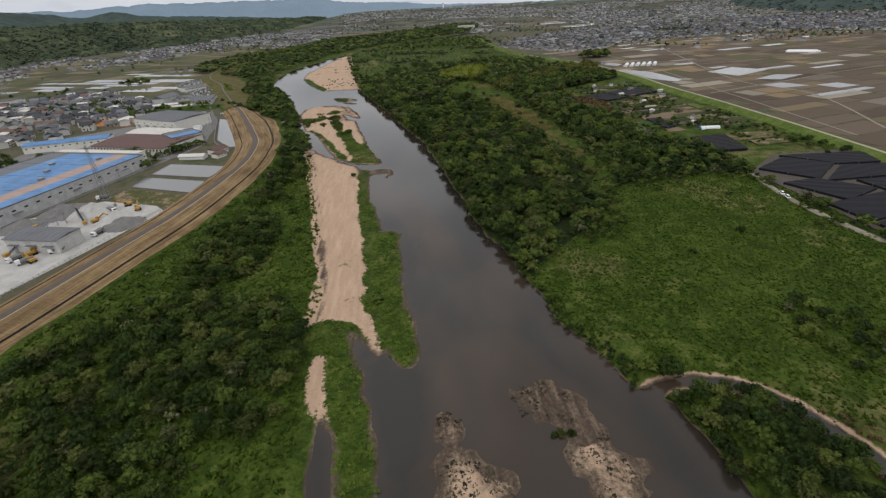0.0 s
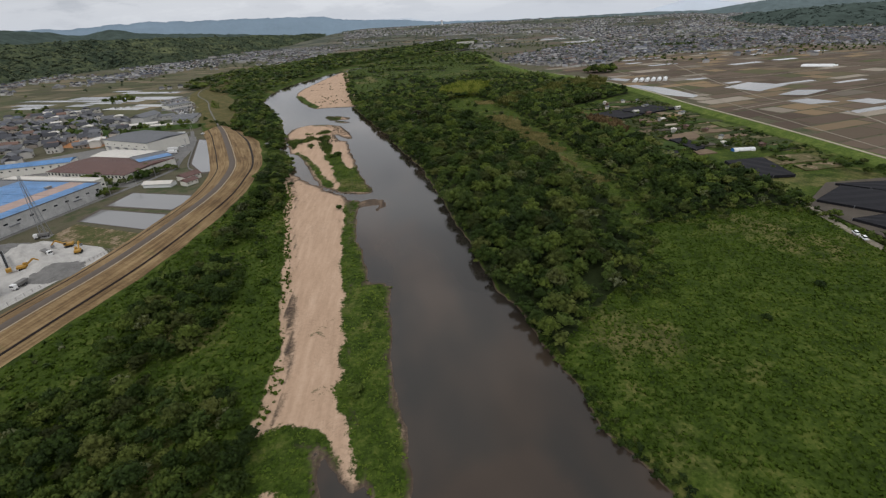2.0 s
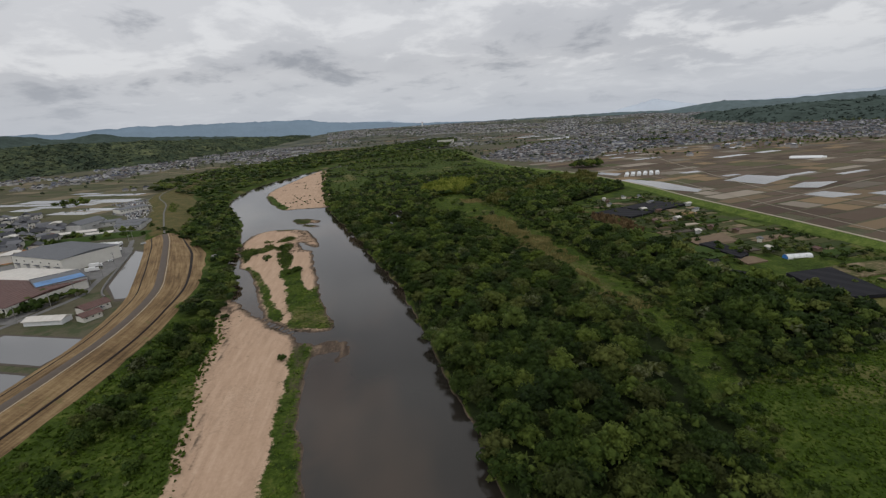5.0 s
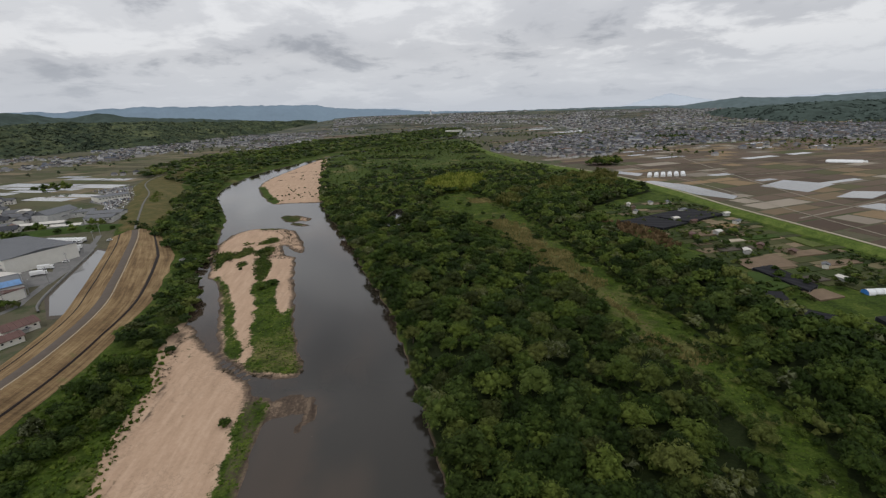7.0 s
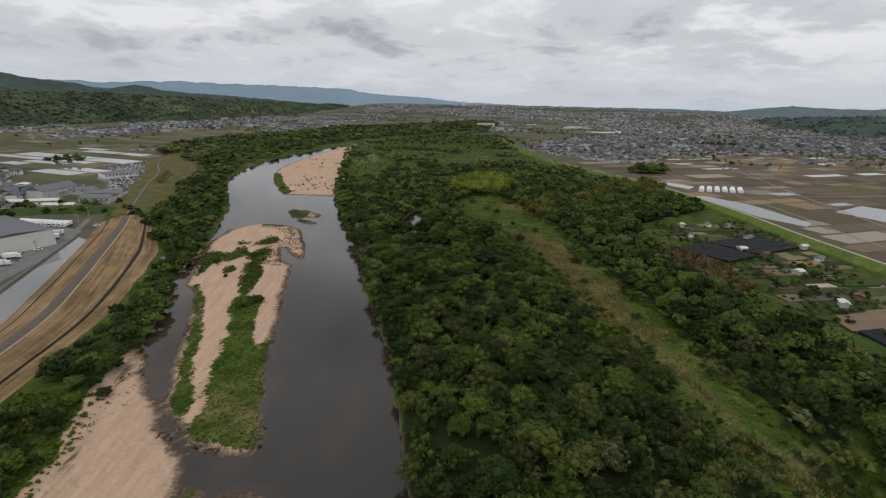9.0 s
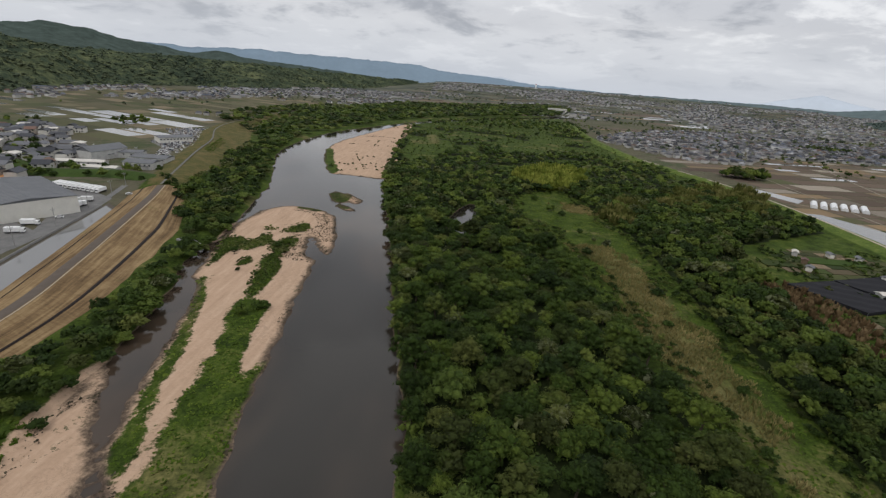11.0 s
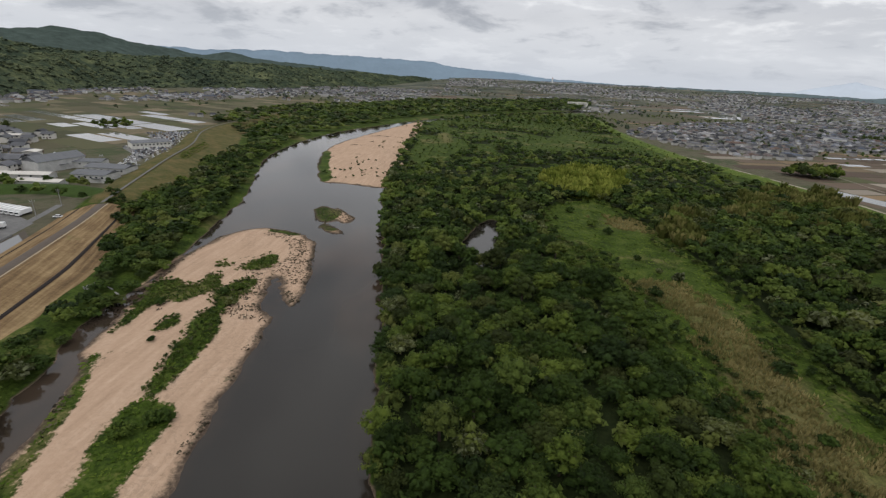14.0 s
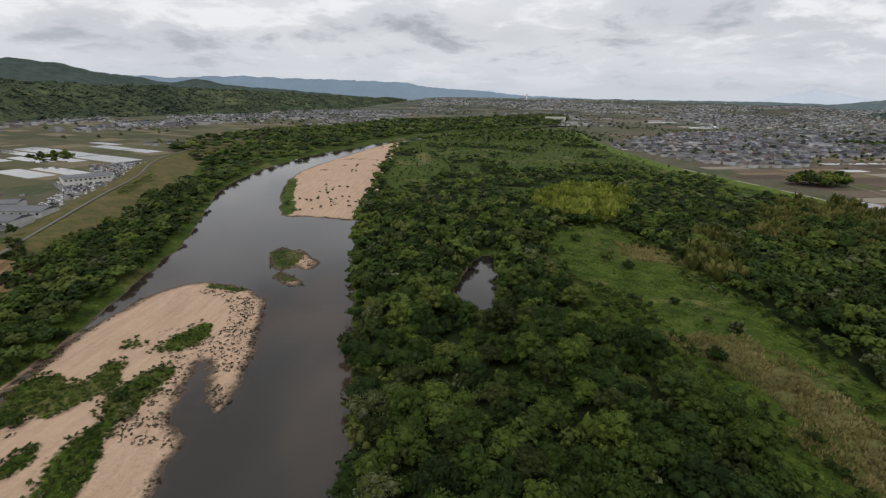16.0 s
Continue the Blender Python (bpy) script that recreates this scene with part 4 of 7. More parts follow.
# the trees beside the flight line stand as trees of their own
order = np.argsort(np.hypot(woods[:, 0] - 52, 0.62 * (woods[:, 1] - 440)))
near, rest = woods[order[:300]], woods[order[300:]]
KINDS = [tree_kind(k, h, w, 740, 0.31, l) for k, h, w, l in ((1, 8.5, 8.0, 14), (2, 7.5, 7.5, 11), (3, 10.0, 8.0, 16), (4, 7.0, 8.5, 13), (5, 9.0, 9.0, 17), (6, 6.0, 6.5, 10))]
rng = np.random.RandomState(5)
for (x, y), h in zip(near, height_at(near)):
    s = rng.uniform(0.75, 1.25)
    t = copy_thing(KINDS[rng.randint(len(KINDS))], pose(x, y, h, 0, 0, rng.uniform(0, 360)) @ Matrix.Diagonal((s * 1.18, s * 1.18, s * rng.uniform(0.75, 1.2), 1)))
    tagged(t, "broad leafy green willow tree in a dense riverside wood", "tree", group="riverside trees")
for k in KINDS:
    for o in (*k.children, k):
        bpy.data.objects.remove(o)
MEDIUM = [crown_arrays(np.random.RandomState(20 + k), 145, h, w, 0.78, l + 3, 0.2, 4) for k, (h, w, l) in enumerate(((8.5, 8.5, 6), (7.5, 7.5, 5), (9.5, 8, 6), (6.5, 8, 5)))]
LIGHT = [crown_arrays(np.random.RandomState(25 + k), 70, h, w, 1.1, 6, 0.2, 4) for k, (h, w) in enumerate(((8, 8.5), (7, 7.5), (9, 8), (6.5, 8)))]
SMALL = [crown_arrays(np.random.RandomState(30 + k), 30, h, w, 1.7, 4, 0.2, 4) for k, (h, w) in enumerate(((8, 9), (7, 8), (9, 9)))]
fore = rest[(rest[:, 1] < 430) & (rest[:, 0] < 160)]
mid = rest[(rest[:, 1] < 560) & ~((rest[:, 1] < 430) & (rest[:, 0] < 160))]
back = rest[(rest[:, 1] >= 560) & (rest[:, 1] < 720)]
far = rest[rest[:, 1] >= 720]
TINY = [crown_arrays(np.random.RandomState(35 + k), 9, h, w, 2.9, 1, 0.2, 3) for k, (h, w) in enumerate(((8, 9), (7, 8), (9, 8)))]
FINE = [crown_arrays(np.random.RandomState(15 + k), 560, h, w, 0.37, l + 6, 0.2, 3) for k, (h, w, l) in enumerate(((8.5, 8.5, 6), (7.5, 7.5, 5), (9.5, 8, 6), (6.5, 8, 5)))]
for name, P, kinds, seed in (("near_woodland", fore, FINE, 5), ("woodland", mid, MEDIUM, 6)):
    lower = np.interp(np.minimum(poly_dist(CLEARING, P[:, 0], P[:, 1]), poly_dist(MEADOW, P[:, 0], P[:, 1])), [2, 26], [0.62, 1.0])
    crowd(name, P, kinds, (0.8, 1.5), LEAF_MANY, seed, "dense green riverside woodland canopy", "trees", fit=lower)
crowd("back_woodland", back, LIGHT, (0.85, 1.4), LEAF_MANY, 66, "green woodland canopy behind the clearing", "trees", flat=0.85)
crowd("far_woodland", far[far[:, 1] < 930], SMALL, (0.8, 1.3), LEAF_MANY, 7, "dark green woodland canopy farther up the river", "trees", flat=0.68)
low = scatter(9000, lambda X, Y: (X > np.interp(Y, RB[:, 1], RB[:, 0]) + 2) & (X < np.interp(Y, FE[:, 1], FE[:, 0])) & (value_noise(X, Y, 30, 2) > 0.34), (-125, 300, 740, 1300), 7.2, 14)
crowd("distant_woodland", far[far[:, 1] >= 930], TINY, (0.7, 1.2), LEAF_MANY, 77, "low dark green scrub far up the river", "trees", flat=0.7)
OLIVE = make_leaves("olive_scrub", (0.032, 0.048, 0.012), (0.070, 0.092, 0.021), (0.150, 0.165, 0.046), True)
crowd("low_scrub", low, TINY, (0.14, 0.42), OLIVE, 76, "low olive scrub between the far woods", "shrubs", tints=lambda X, Y: 0.45 + 0.9 * (value_noise(X, Y, 60, 2) - 0.5))
under = scatter(9000, lambda X, Y: forest(X, Y) & (Y < 620), (-50, 220, 140, 620), 5.2, 13)
UNDER = [crown_arrays(np.random.RandomState(38 + k), 42, h, w, 1.0, 4, 0.2, 3) for k, (h, w) in enumerate(((8, 9), (7, 9), (6, 9)))]
crowd("undergrowth", under, UNDER, (0.6, 1.0), LEAF_MANY, 69, "dark green undergrowth between the trees", "shrubs")
# ---------------------------------------------------------------- woods and shrubs of the west bank
RUST = make_leaves("rusty_reeds", (0.085, 0.058, 0.030), (0.150, 0.100, 0.053), (0.23, 0.165, 0.09), True)
LV = np.array(LEVEE + GREEN_LEVEE[1:], float)


def west_thicket(X, Y):
    """The band of trees between levee and river."""
    toe = np.interp(Y, LV[:, 1], LV[:, 0]) + np.interp(Y, [0, 300, 360, 420, 476, 522, 550, 600, 640, 706, 740, 830], [22, 19, 20, 30, 37, 22, 21, 25, 29, 34, 38, 68]) + np.where(Y > 540, 22, 0) * (value_noise(X, Y, 24, 2) - 0.5)
    bank = np.interp(Y, LB[:, 1], LB[:, 0])
    return (X > toe) & (X < bank + np.where(Y > 520, -4.5, 0.8)) & (Y > 335) & (Y < 830)


def west_scrub(X, Y):
    """Scattered trees on the southern floodplain."""
    d = poly_dist([(-136, 110), (-125, 136), (-104, 152), (-80, 158), (-50, 150), (-46, 118), (-48, 96), (-60, 85), (-62, 60), (-70, 20), (-150, 20)], X, Y)
    clump = np.minimum(poly_dist([(-92, 168), (-100, 196), (-92, 222), (-78, 232), (-74, 190), (-78, 172)], X, Y), poly_dist([(-92, 262), (-95, 300), (-84, 345), (-74, 330), (-78, 285), (-84, 258)], X, Y))
    return np.minimum(d, clump) + (value_noise(X, Y, 22, 2) - 0.565) * 17 < 0


thicket = scatter(9000, west_thicket, (-290, -70, 350, 830), 4.8, 21)
crowd("west_bank_wood", thicket[thicket[:, 1] > 520], LIGHT, (0.75, 1.3), LEAF_MANY, 88, "green trees along the upper west bank", "trees", flat=0.7)
crowd("west_bank_thicket", thicket[thicket[:, 1] <= 520], MEDIUM, (0.6, 1.15), LEAF_MANY, 8, "thick green trees crowding the river bank", "trees", flat=0.8)
scrub = scatter(4000, west_scrub, (-150, -40, 50, 350), 4.7, 22)
crowd("scrub_undergrowth", scatter(5000, lambda X, Y: west_scrub(X, Y - 2), (-150, -40, 30, 350), 3.6, 122), UNDER, (0.3, 0.62), LEAF_MANY, 123, "green undergrowth filling the floodplain scrub", "shrubs")
BUSHY = [crown_arrays(np.random.RandomState(18 + k), 260, h, w, 0.54, l + 6, 0.2, 3) for k, (h, w, l) in enumerate(((8.5, 8.5, 6), (7.5, 7.5, 5), (6.5, 8, 5)))]
crowd("floodplain_scrub", scrub, BUSHY, (0.55, 1.0), LEAF_MANY, 9, "dark green scrub trees on the floodplain", "trees")

NORTH_WOOD = [(-225, 790), (-300, 900), (-392, 985), (-440, 1180), (-396, 1367), (-309, 1492), (-224, 1784), (30, 2084), (302, 2475), (370, 2239), (190, 1650), (30, 1500), (-95, 1330), (-150, 1235), (-180, 1100), (-200, 890), (-192, 790)]
north = scatter(26000, lambda X, Y: (poly_dist(NORTH_WOOD, X, Y) < 0) & (river_dist(X, Y) > 9) & (line_dist(GREEN_LEVEE, X, Y)[0] > 11), (-470, 400, 790, 2480), 14.5, 23)
crowd("north_wood", north[north[:, 1] < 1300], SMALL, (1.6, 2.4), LEAF_MANY, 10, "broad dark green wood along the river bend", "trees", flat=0.5)
crowd("north_wood_far", north[north[:, 1] >= 1300], TINY, (1.8, 2.6), LEAF_MANY, 78, "dark green wood beyond the river bend", "trees", flat=0.6)
SPIT_WOOD = [(-85, 900), (-95, 1080), (-105, 1170), (-20, 1330), (110, 1500), (240, 1500), (228, 1200), (150, 1240), (-20, 1200)]
crowd("bend_scrub", scatter(3000, lambda X, Y: (poly_dist(SPIT_WOOD, X, Y) < 0) & (river_dist(X, Y) > 6) & (Y > 1200), (-120, 250, 890, 1500), 11, 24), TINY, (0.7, 1.2), LEAF_MANY, 11, "low scrub inside the river bend", "trees")
crowd("island_shrubs", scatter(14000, lambda X, Y: (np.minimum.reduce([poly_dist(g, X, Y) for g in ISLAND_GREEN[:6]]) < -0.4), (-110, -20, 325, 540), 1.25, 25), UNDER, (0.11, 0.22), LEAF_MANY, 12,
      "low green shrubs on the sandbar island", "shrubs", tints=lambda X, Y: 0.66 + 0.8 * (value_noise(X, Y, 9) - 0.5))
crowd("inlet_thicket", scatter(700, lambda X, Y: poly_dist([(70, 83), (74, 87), (88, 84), (95, 78), (99, 70), (101, 60), (104, 30), (72, 30), (71, 60)], X, Y) < 0.5, (68, 110, 30, 90), 3.3, 26), BUSHY, (0.5, 0.85), LEAF_MANY, 13, "dark green trees on a low river island", "trees")
crowd("inlet_reeds", scatter(900, lambda X, Y: (inlet_dist(X, Y) > 1.0) & (inlet_dist(X, Y) < 4.0) & (river_dist(X, Y) > 1) & (Y < np.interp(X, [68, 90, 100], [88, 86, 76])), (67, 112, 40, 90), 1.1, 124), UNDER, (0.12, 0.26), RUST, 125, "brown dead shrubs edging the backwater", "shrubs")
crowd("east_garden_trees", np.concatenate([scatter(500, lambda X, Y: (value_noise(X, Y, 28, 2) > 0.66) & (poly_dist(MEADOW, X, Y) > 3), (206, 286, 330, 470), 6.5, 27),
                                           scatter(260, lambda X, Y: poly_dist([(126, 120), (145, 112), (140, 92), (128, 84), (120, 100)], X, Y) < 0, (118, 148, 82, 122), 4.5, 28),
                                           scatter(160, lambda X, Y: X > 0, (268, 292, 265, 300), 6, 29)]), MEDIUM, (0.4, 0.75), LEAF_MANY, 14, "small trees and hedges among the garden plots", "trees")
crowd("field_copse", scatter(900, lambda X, Y: ((X - 348) / 26) ** 2 + ((Y - 854) / 13) ** 2 < 1, (315, 380, 835, 875), 5.5, 31), LIGHT, (1.3, 1.8), LEAF_MANY, 15, "round dark green copse standing in the fields", "trees")


# pale bamboo and red-brown reeds stand out from the wood
BAMBOO = make_leaves("bamboo_leaves", (0.080, 0.105, 0.016), (0.175, 0.205, 0.036), (0.28, 0.295, 0.065), True)

TALL_REED = make_leaves("tall_reed_blades", (0.050, 0.062, 0.014), (0.110, 0.118, 0.032), (0.20, 0.18, 0.068), True)


def tussock(rng, n, width, height, lean=0.4):
    """A clump of blades that lean outwards."""
    V, F = [], []
    for k in range(n):
        a, r = rng.uniform(0, 6.283), rng.uniform(0, width * 0.4)
        x, y, b = r * math.cos(a), r * math.sin(a), a + 1.57 + rng.uniform(-0.5, 0.5)
        w, h = width * rng.uniform(0.12, 0.26), height * rng.uniform(0.6, 1.15)
        dx, dy = w * math.cos(b), w * math.sin(b)
        out = lean * height * rng.uniform(0.5, 1.5)
        lx, ly = out * math.cos(a), out * math.sin(a)
        i = len(V)
        V += [(x - dx, y - dy, -0.1), (x + dx, y + dy, -0.1), (x + lx + dx * 0.5, y + ly + dy * 0.5, h), (x + lx - dx * 0.6, y + ly - dy * 0.6, h * 0.9)]
        F.append((i, i + 1, i + 2, i + 3))
    return np.array(V), np.array(F)


TUFT = [tussock(np.random.RandomState(40 + k), 8, 2.4, 0.42, 2.0) for k in range(4)]
CULM = [tussock(np.random.RandomState(60 + k), 26, 4.5, 6.0, 0.3) for k in range(3)]
tall_reeds = scatter(4000, lambda X, Y: (poly_dist(BAMBOO_SPOTS[1], X, Y) < 0) & (value_noise(X, Y, 22) <= 0.54), (120, 305, 580, 790), 3.0, 42)
crowd("tall_reeds", tall_reeds, CULM, (0.75, 1.2), TALL_REED, 126, "tall olive and straw-coloured reeds behind the wood", "reeds")
bamboo = scatter(1500, lambda X, Y: poly_dist(BAMBOO_SPOTS[0], X, Y) < 0, (60, 145, 680, 800), 3.0, 41)
crowd("bamboo_grove", bamboo, CULM, (0.95, 1.4), BAMBOO, 16, "yellow-green bamboo rising over the wood", "bamboo")
rust = scatter(1500, lambda X, Y: (np.minimum(poly_dist([(166, 528), (188, 520), (206, 470), (196, 425), (178, 470)], X, Y), poly_dist([(150, 475), (168, 460), (172, 425), (156, 430)], X, Y)) < 0), (145, 210, 420, 530), 2.2, 43)
RUSTY = [tussock(np.random.RandomState(65 + k), 20, 1.5, 2.0, 0.3) for k in range(4)]
crowd("rust_reeds", rust, RUSTY, (1.0, 1.9), RUST, 17, "tall rusty brown reeds beside the wood", "reeds")


def meadow(X, Y):
    return (poly_dist(MEADOW, X, Y) < 0) & (inlet_dist(X, Y) > 1) & (river_dist(X, Y) > 1)


def west_grass(X, Y):
    toe = np.interp(Y, LV[:, 1], LV[:, 0]) + 20
    return (X > toe) & (river_dist(X, Y) > 1) & (X < np.interp(Y, LB[:, 1], LB[:, 0])) & (poly_dist(MAIN_BAR, X, Y) > 0.5)


def bar_grass(X, Y):
    return (bar_green(X, Y) < -0.5) & (bars(X, Y) < -0.5)


def grass_tone(X, Y):
    return 0.42 + 1.0 * (value_noise(X, Y, 9, 3) - 0.5) + 0.6 * (value_noise(X, Y, 60, 2) - 0.5)


WEED = [crown_arrays(np.random.RandomState(75 + k), 6, h, 2.6, 0.75, 0, 0.0, 3) for k, h in enumerate((0.5, 0.7, 0.45, 0.9))]
crowd("meadow_grass", scatter(32000, meadow, (46, 205, 70, 250), 1.05, 44), WEED, (0.4, 0.95), GRASS_LEAF, 18, "tall rank grass covering the meadow", "grass", tints=grass_tone)
crowd("west_meadow_grass", scatter(22000, west_grass, (-150, -36, 60, 350), 1.15, 45), WEED, (0.4, 1.1), GRASS_LEAF, 19, "rank grass and weeds on the floodplain", "grass", tints=grass_tone)
tufts = scatter(30000, bar_grass, (-112, 0, 40, 560), 1.25, 46)
crowd("sandbar_grass", tufts, TUFT, (0.4, 0.95), GRASS_LEAF, 20, "green grass growing on the sandbars", "grass", z=height_at(tufts) + 0.15)
patch = scatter(6000, lambda X, Y: poly_dist([(-251, 708), (-277, 788), (-263, 775), (-236, 696)], X, Y, False) < 0, (-280, -234, 694, 790), 1.2, 48)
crowd("bank_lawn", patch, TUFT, (0.5, 0.9), GRASS_LEAF, 49, "square of fresh green grass on the levee slope", "grass")
clear = scatter(40000, lambda X, Y: np.minimum(poly_dist(CLEARING, X, Y), poly_dist(TRACK, X, Y)) < 1, (50, 176, 240, 675), 1.7, 47)
def dry_ground(X, Y):
    return reed_dist(X, Y) + (value_noise(X, Y, 16, 3) - 0.5) * 34 < np.interp(Y, [380, 420], [-3, 3])


STALK = [tussock(np.random.RandomState(55 + k), 9, 1.1, 1.5, 0.35) for k in range(4)]
dry = dry_ground(clear[:, 0], clear[:, 1])
crowd("clearing_grass", clear[~dry], TUFT, (0.6, 1.3), GRASS_LEAF, 21, "green grass in the woodland clearing", "grass", tints=lambda X, Y: grass_tone(X, Y) + 0.32)
stalks = scatter(40000, lambda X, Y: (np.minimum(poly_dist(CLEARING, X, Y), poly_dist(TRACK, X, Y)) < 1) & dry_ground(X, Y) & (value_noise(X, Y, 5, 2) > 0.3), (84, 140, 280, 640), 0.95, 147)
crowd("clearing_reeds", stalks, STALK, (0.6, 1.1), REED_LEAF, 22, "dry straw-coloured reeds in the clearing", "reeds", tints=lambda X, Y: 0.35 + 1.2 * (value_noise(X, Y, 12, 2) - 0.5))


bank = scatter(5000, lambda X, Y: (river_dist(X, Y) > -0.8) & (river_dist(X, Y) < 1 + 7 * value_noise(X, Y, 12, 2) ** 2) & (X > 0) & (Y < 175) & (inlet_dist(X, Y) > 1.5), (38, 80, 60, 175), 1.7, 97)
crowd("bank_shrubs", bank, UNDER, (0.16, 0.40), LEAF_MANY, 98, "low shrubs overhanging the river bank", "shrubs")
fringe = scatter(5000, lambda X, Y: (poly_dist(MEADOW, X, Y) < 2) & (poly_dist(MEADOW, X, Y) > -26 * value_noise(X, Y, 24, 2) ** 2) & (Y > 170) & (X > 80), (80, 205, 170, 255), 2.6, 101)
crowd("wood_edge_shrubs", fringe, UNDER, (0.18, 0.5), LEAF_MANY, 102, "rambling green shrubs where the wood meets the meadow", "shrubs")
edge = scatter(9000, lambda X, Y: ((poly_dist([(52, 570), (85, 500), (96, 450), (104, 400), (110, 360), (115, 360), (112, 400), (106, 450), (98, 495), (90, 530), (84, 570)], X, Y) < 0) & (value_noise(X, Y, 9, 3) > 0.24)) | (poly_dist(CLEARING, X, Y) < 3) & (poly_dist(CLEARING, X, Y) > -24 * value_noise(X, Y, 20, 3) ** 2.2 - 0.5) & (value_noise(X, Y, 7, 2) > 0.35), (50, 140, 245, 675), 2.3, 103)
crowd("clearing_shrubs", edge, UNDER, (0.16, 0.46), LEAF_MANY, 104, "low green shrubs spreading into the clearing", "shrubs")
weeds = scatter(1300, lambda X, Y: west_grass(X, Y) & ~west_scrub(X, Y) & (value_noise(X, Y, 18, 2) > 0.45) & (bars(X, Y) > 4), (-150, -36, 60, 350), 3.0, 99)
crowd("meadow_shrubs", weeds, TINY, (0.14, 0.36), LEAF_MANY, 100, "low shrubs and tall weeds on the floodplain", "shrubs")


def bush_kind(seed, width, height):
    rng = np.random.RandomState(seed)
    V, F = crown_arrays(rng, 190, height, width, 0.42, 8, 0.05)
    root = new("bush", None)
    new("foliage", quads_mesh("foliage", V, F, LEAF)).parent = root
    new("stem", trunk_mesh(rng, height, 0.03 * height)).parent = root
    return root


DEBRIS = make_leaves("driftwood_and_dead_weeds", (0.028, 0.024, 0.017), (0.065, 0.055, 0.036), (0.13, 0.11, 0.075), True)


def debris(X, Y):
    """Flood litter: the island's northern rim and eastern tip, the islets, bands along the far spit."""
    tip = (poly_dist(ISLAND, X, Y) < 0) & ((poly_dist(ISLAND, X, Y) > -12) & (Y > 470) & (X > -92)) & (value_noise(X, Y, 7, 3) > 0.30)
    rim = (bars(X, Y) < 0.3) & (bars(X, Y) > -2.2) & (value_noise(X, Y, 14, 2) > 0.52) & (Y > 325)
    spit = (poly_dist(SPIT, X, Y) < -2) & (value_noise(X, Y, 28, 3) > 0.72)
    gravel = (np.minimum(poly_dist(SHOALS[0], X, Y), poly_dist(SHOALS[1], X, Y)) < 0) & (value_noise(X, Y, 6, 3) > 0.56) & (Y > 55)
    return gravel | tip | rim | spit | (np.minimum(poly_dist(ISLETS[0], X, Y), poly_dist(ISLETS[1], X, Y)) < 0.5)


litter = np.concatenate([scatter(90000, debris, (-165, -10, 200, 1000), 1.3, 105), scatter(3000, debris, (0, 55, 55, 100), 1.3, 106)])
crowd("flood_litter", litter, TUFT, (0.28, 0.8), DEBRIS, 106, "dark driftwood and dead weeds strewn on the sandbars", "debris", z=height_at(litter) + 0.2)
spit = scatter(1500, lambda X, Y: (poly_dist(SPIT, X, Y) < -4) & (value_noise(X, Y, 36, 2) > 0.62) & (value_noise(X, Y, 9, 2) > 0.5), (-165, -55, 670, 1150), 4.5, 107)
crowd("spit_shrubs", spit, UNDER, (0.16, 0.36), LEAF_MANY, 108, "small dark shrubs dotted over the sand spit", "shrubs", tints=lambda X, Y: 0.3 + 0 * X)
bush_a, bush_b = bush_kind(71, 5.6, 3.4), bush_kind(72, 4.2, 2.8)
# the canopy of the wooded hills, its greens greyed with painted haze
HILL_LEAF = make_leaves("hill_canopy", (0.040, 0.056, 0.040), (0.080, 0.100, 0.060), (0.160, 0.176, 0.088), True)
slope = np.empty(len(HILL.data.vertices) * 3)
HILL.data.vertices.foreach_get("co", slope)
slope = slope.reshape(-1, 3)[330 * 2:330 * 62]
slope = slope[np.random.RandomState(90).permutation(len(slope))[:5200]]
MOUND = [crown_arrays(np.random.RandomState(85 + k), 2, 8, 9, 2.4, 2, 0.0, 3) for k in range(4)]
crowd("hill_canopy", slope[:, :2], MOUND, (2.2, 3.6), HILL_LEAF, 91, "mixed dark and pale green woods on the hills", "trees", z=slope[:, 2] - 7, tints=lambda X, Y: 0.45 + 1.0 * (value_noise(X, Y, 170, 3) - 0.5), flat=0.6)
crown = np.empty(len(EAST_HILL.data.vertices) * 3)
EAST_HILL.data.vertices.foreach_get("co", crown)
crown = crown.reshape(-1, 3)[160:160 * 27]
crown = crown[np.random.RandomState(92).permutation(len(crown))[:900]]
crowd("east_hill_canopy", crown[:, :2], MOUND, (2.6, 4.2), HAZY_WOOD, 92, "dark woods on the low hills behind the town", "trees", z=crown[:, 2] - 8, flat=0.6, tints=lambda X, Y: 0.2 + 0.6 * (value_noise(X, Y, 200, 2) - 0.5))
yard_trees = np.concatenate([scatter(200, lambda X, Y: line_dist([(-200, 380), (-190, 396), (-180, 408)], X, Y)[0] < 7, (-210, -170, 372, 416), 4.2, 111), scatter(40, lambda X, Y: X < 0, (-203, -194, 350, 362), 3.8, 112), scatter(60, lambda X, Y: X < 0, (-235, -205, 388, 396), 5, 113), scatter(200, lambda X, Y: value_noise(X, Y, 16) > 0.5, (-330, -285, 372, 400), 5, 114)])
crowd("factory_trees", yard_trees, LIGHT, (0.55, 0.9), LEAF_MANY, 115, "dark green trees between the factory buildings", "trees")
hedge = scatter(300, lambda X, Y: line_dist([(-172, 552), (-190, 574), (-206, 588)], X, Y)[0] < 3.2, (-212, -166, 545, 595), 2.6, 109)
crowd("levee_end_hedge", hedge, UNDER, (0.3, 0.6), LEAF_MANY, 110, "dark bushes across the end of the levee", "shrubs")
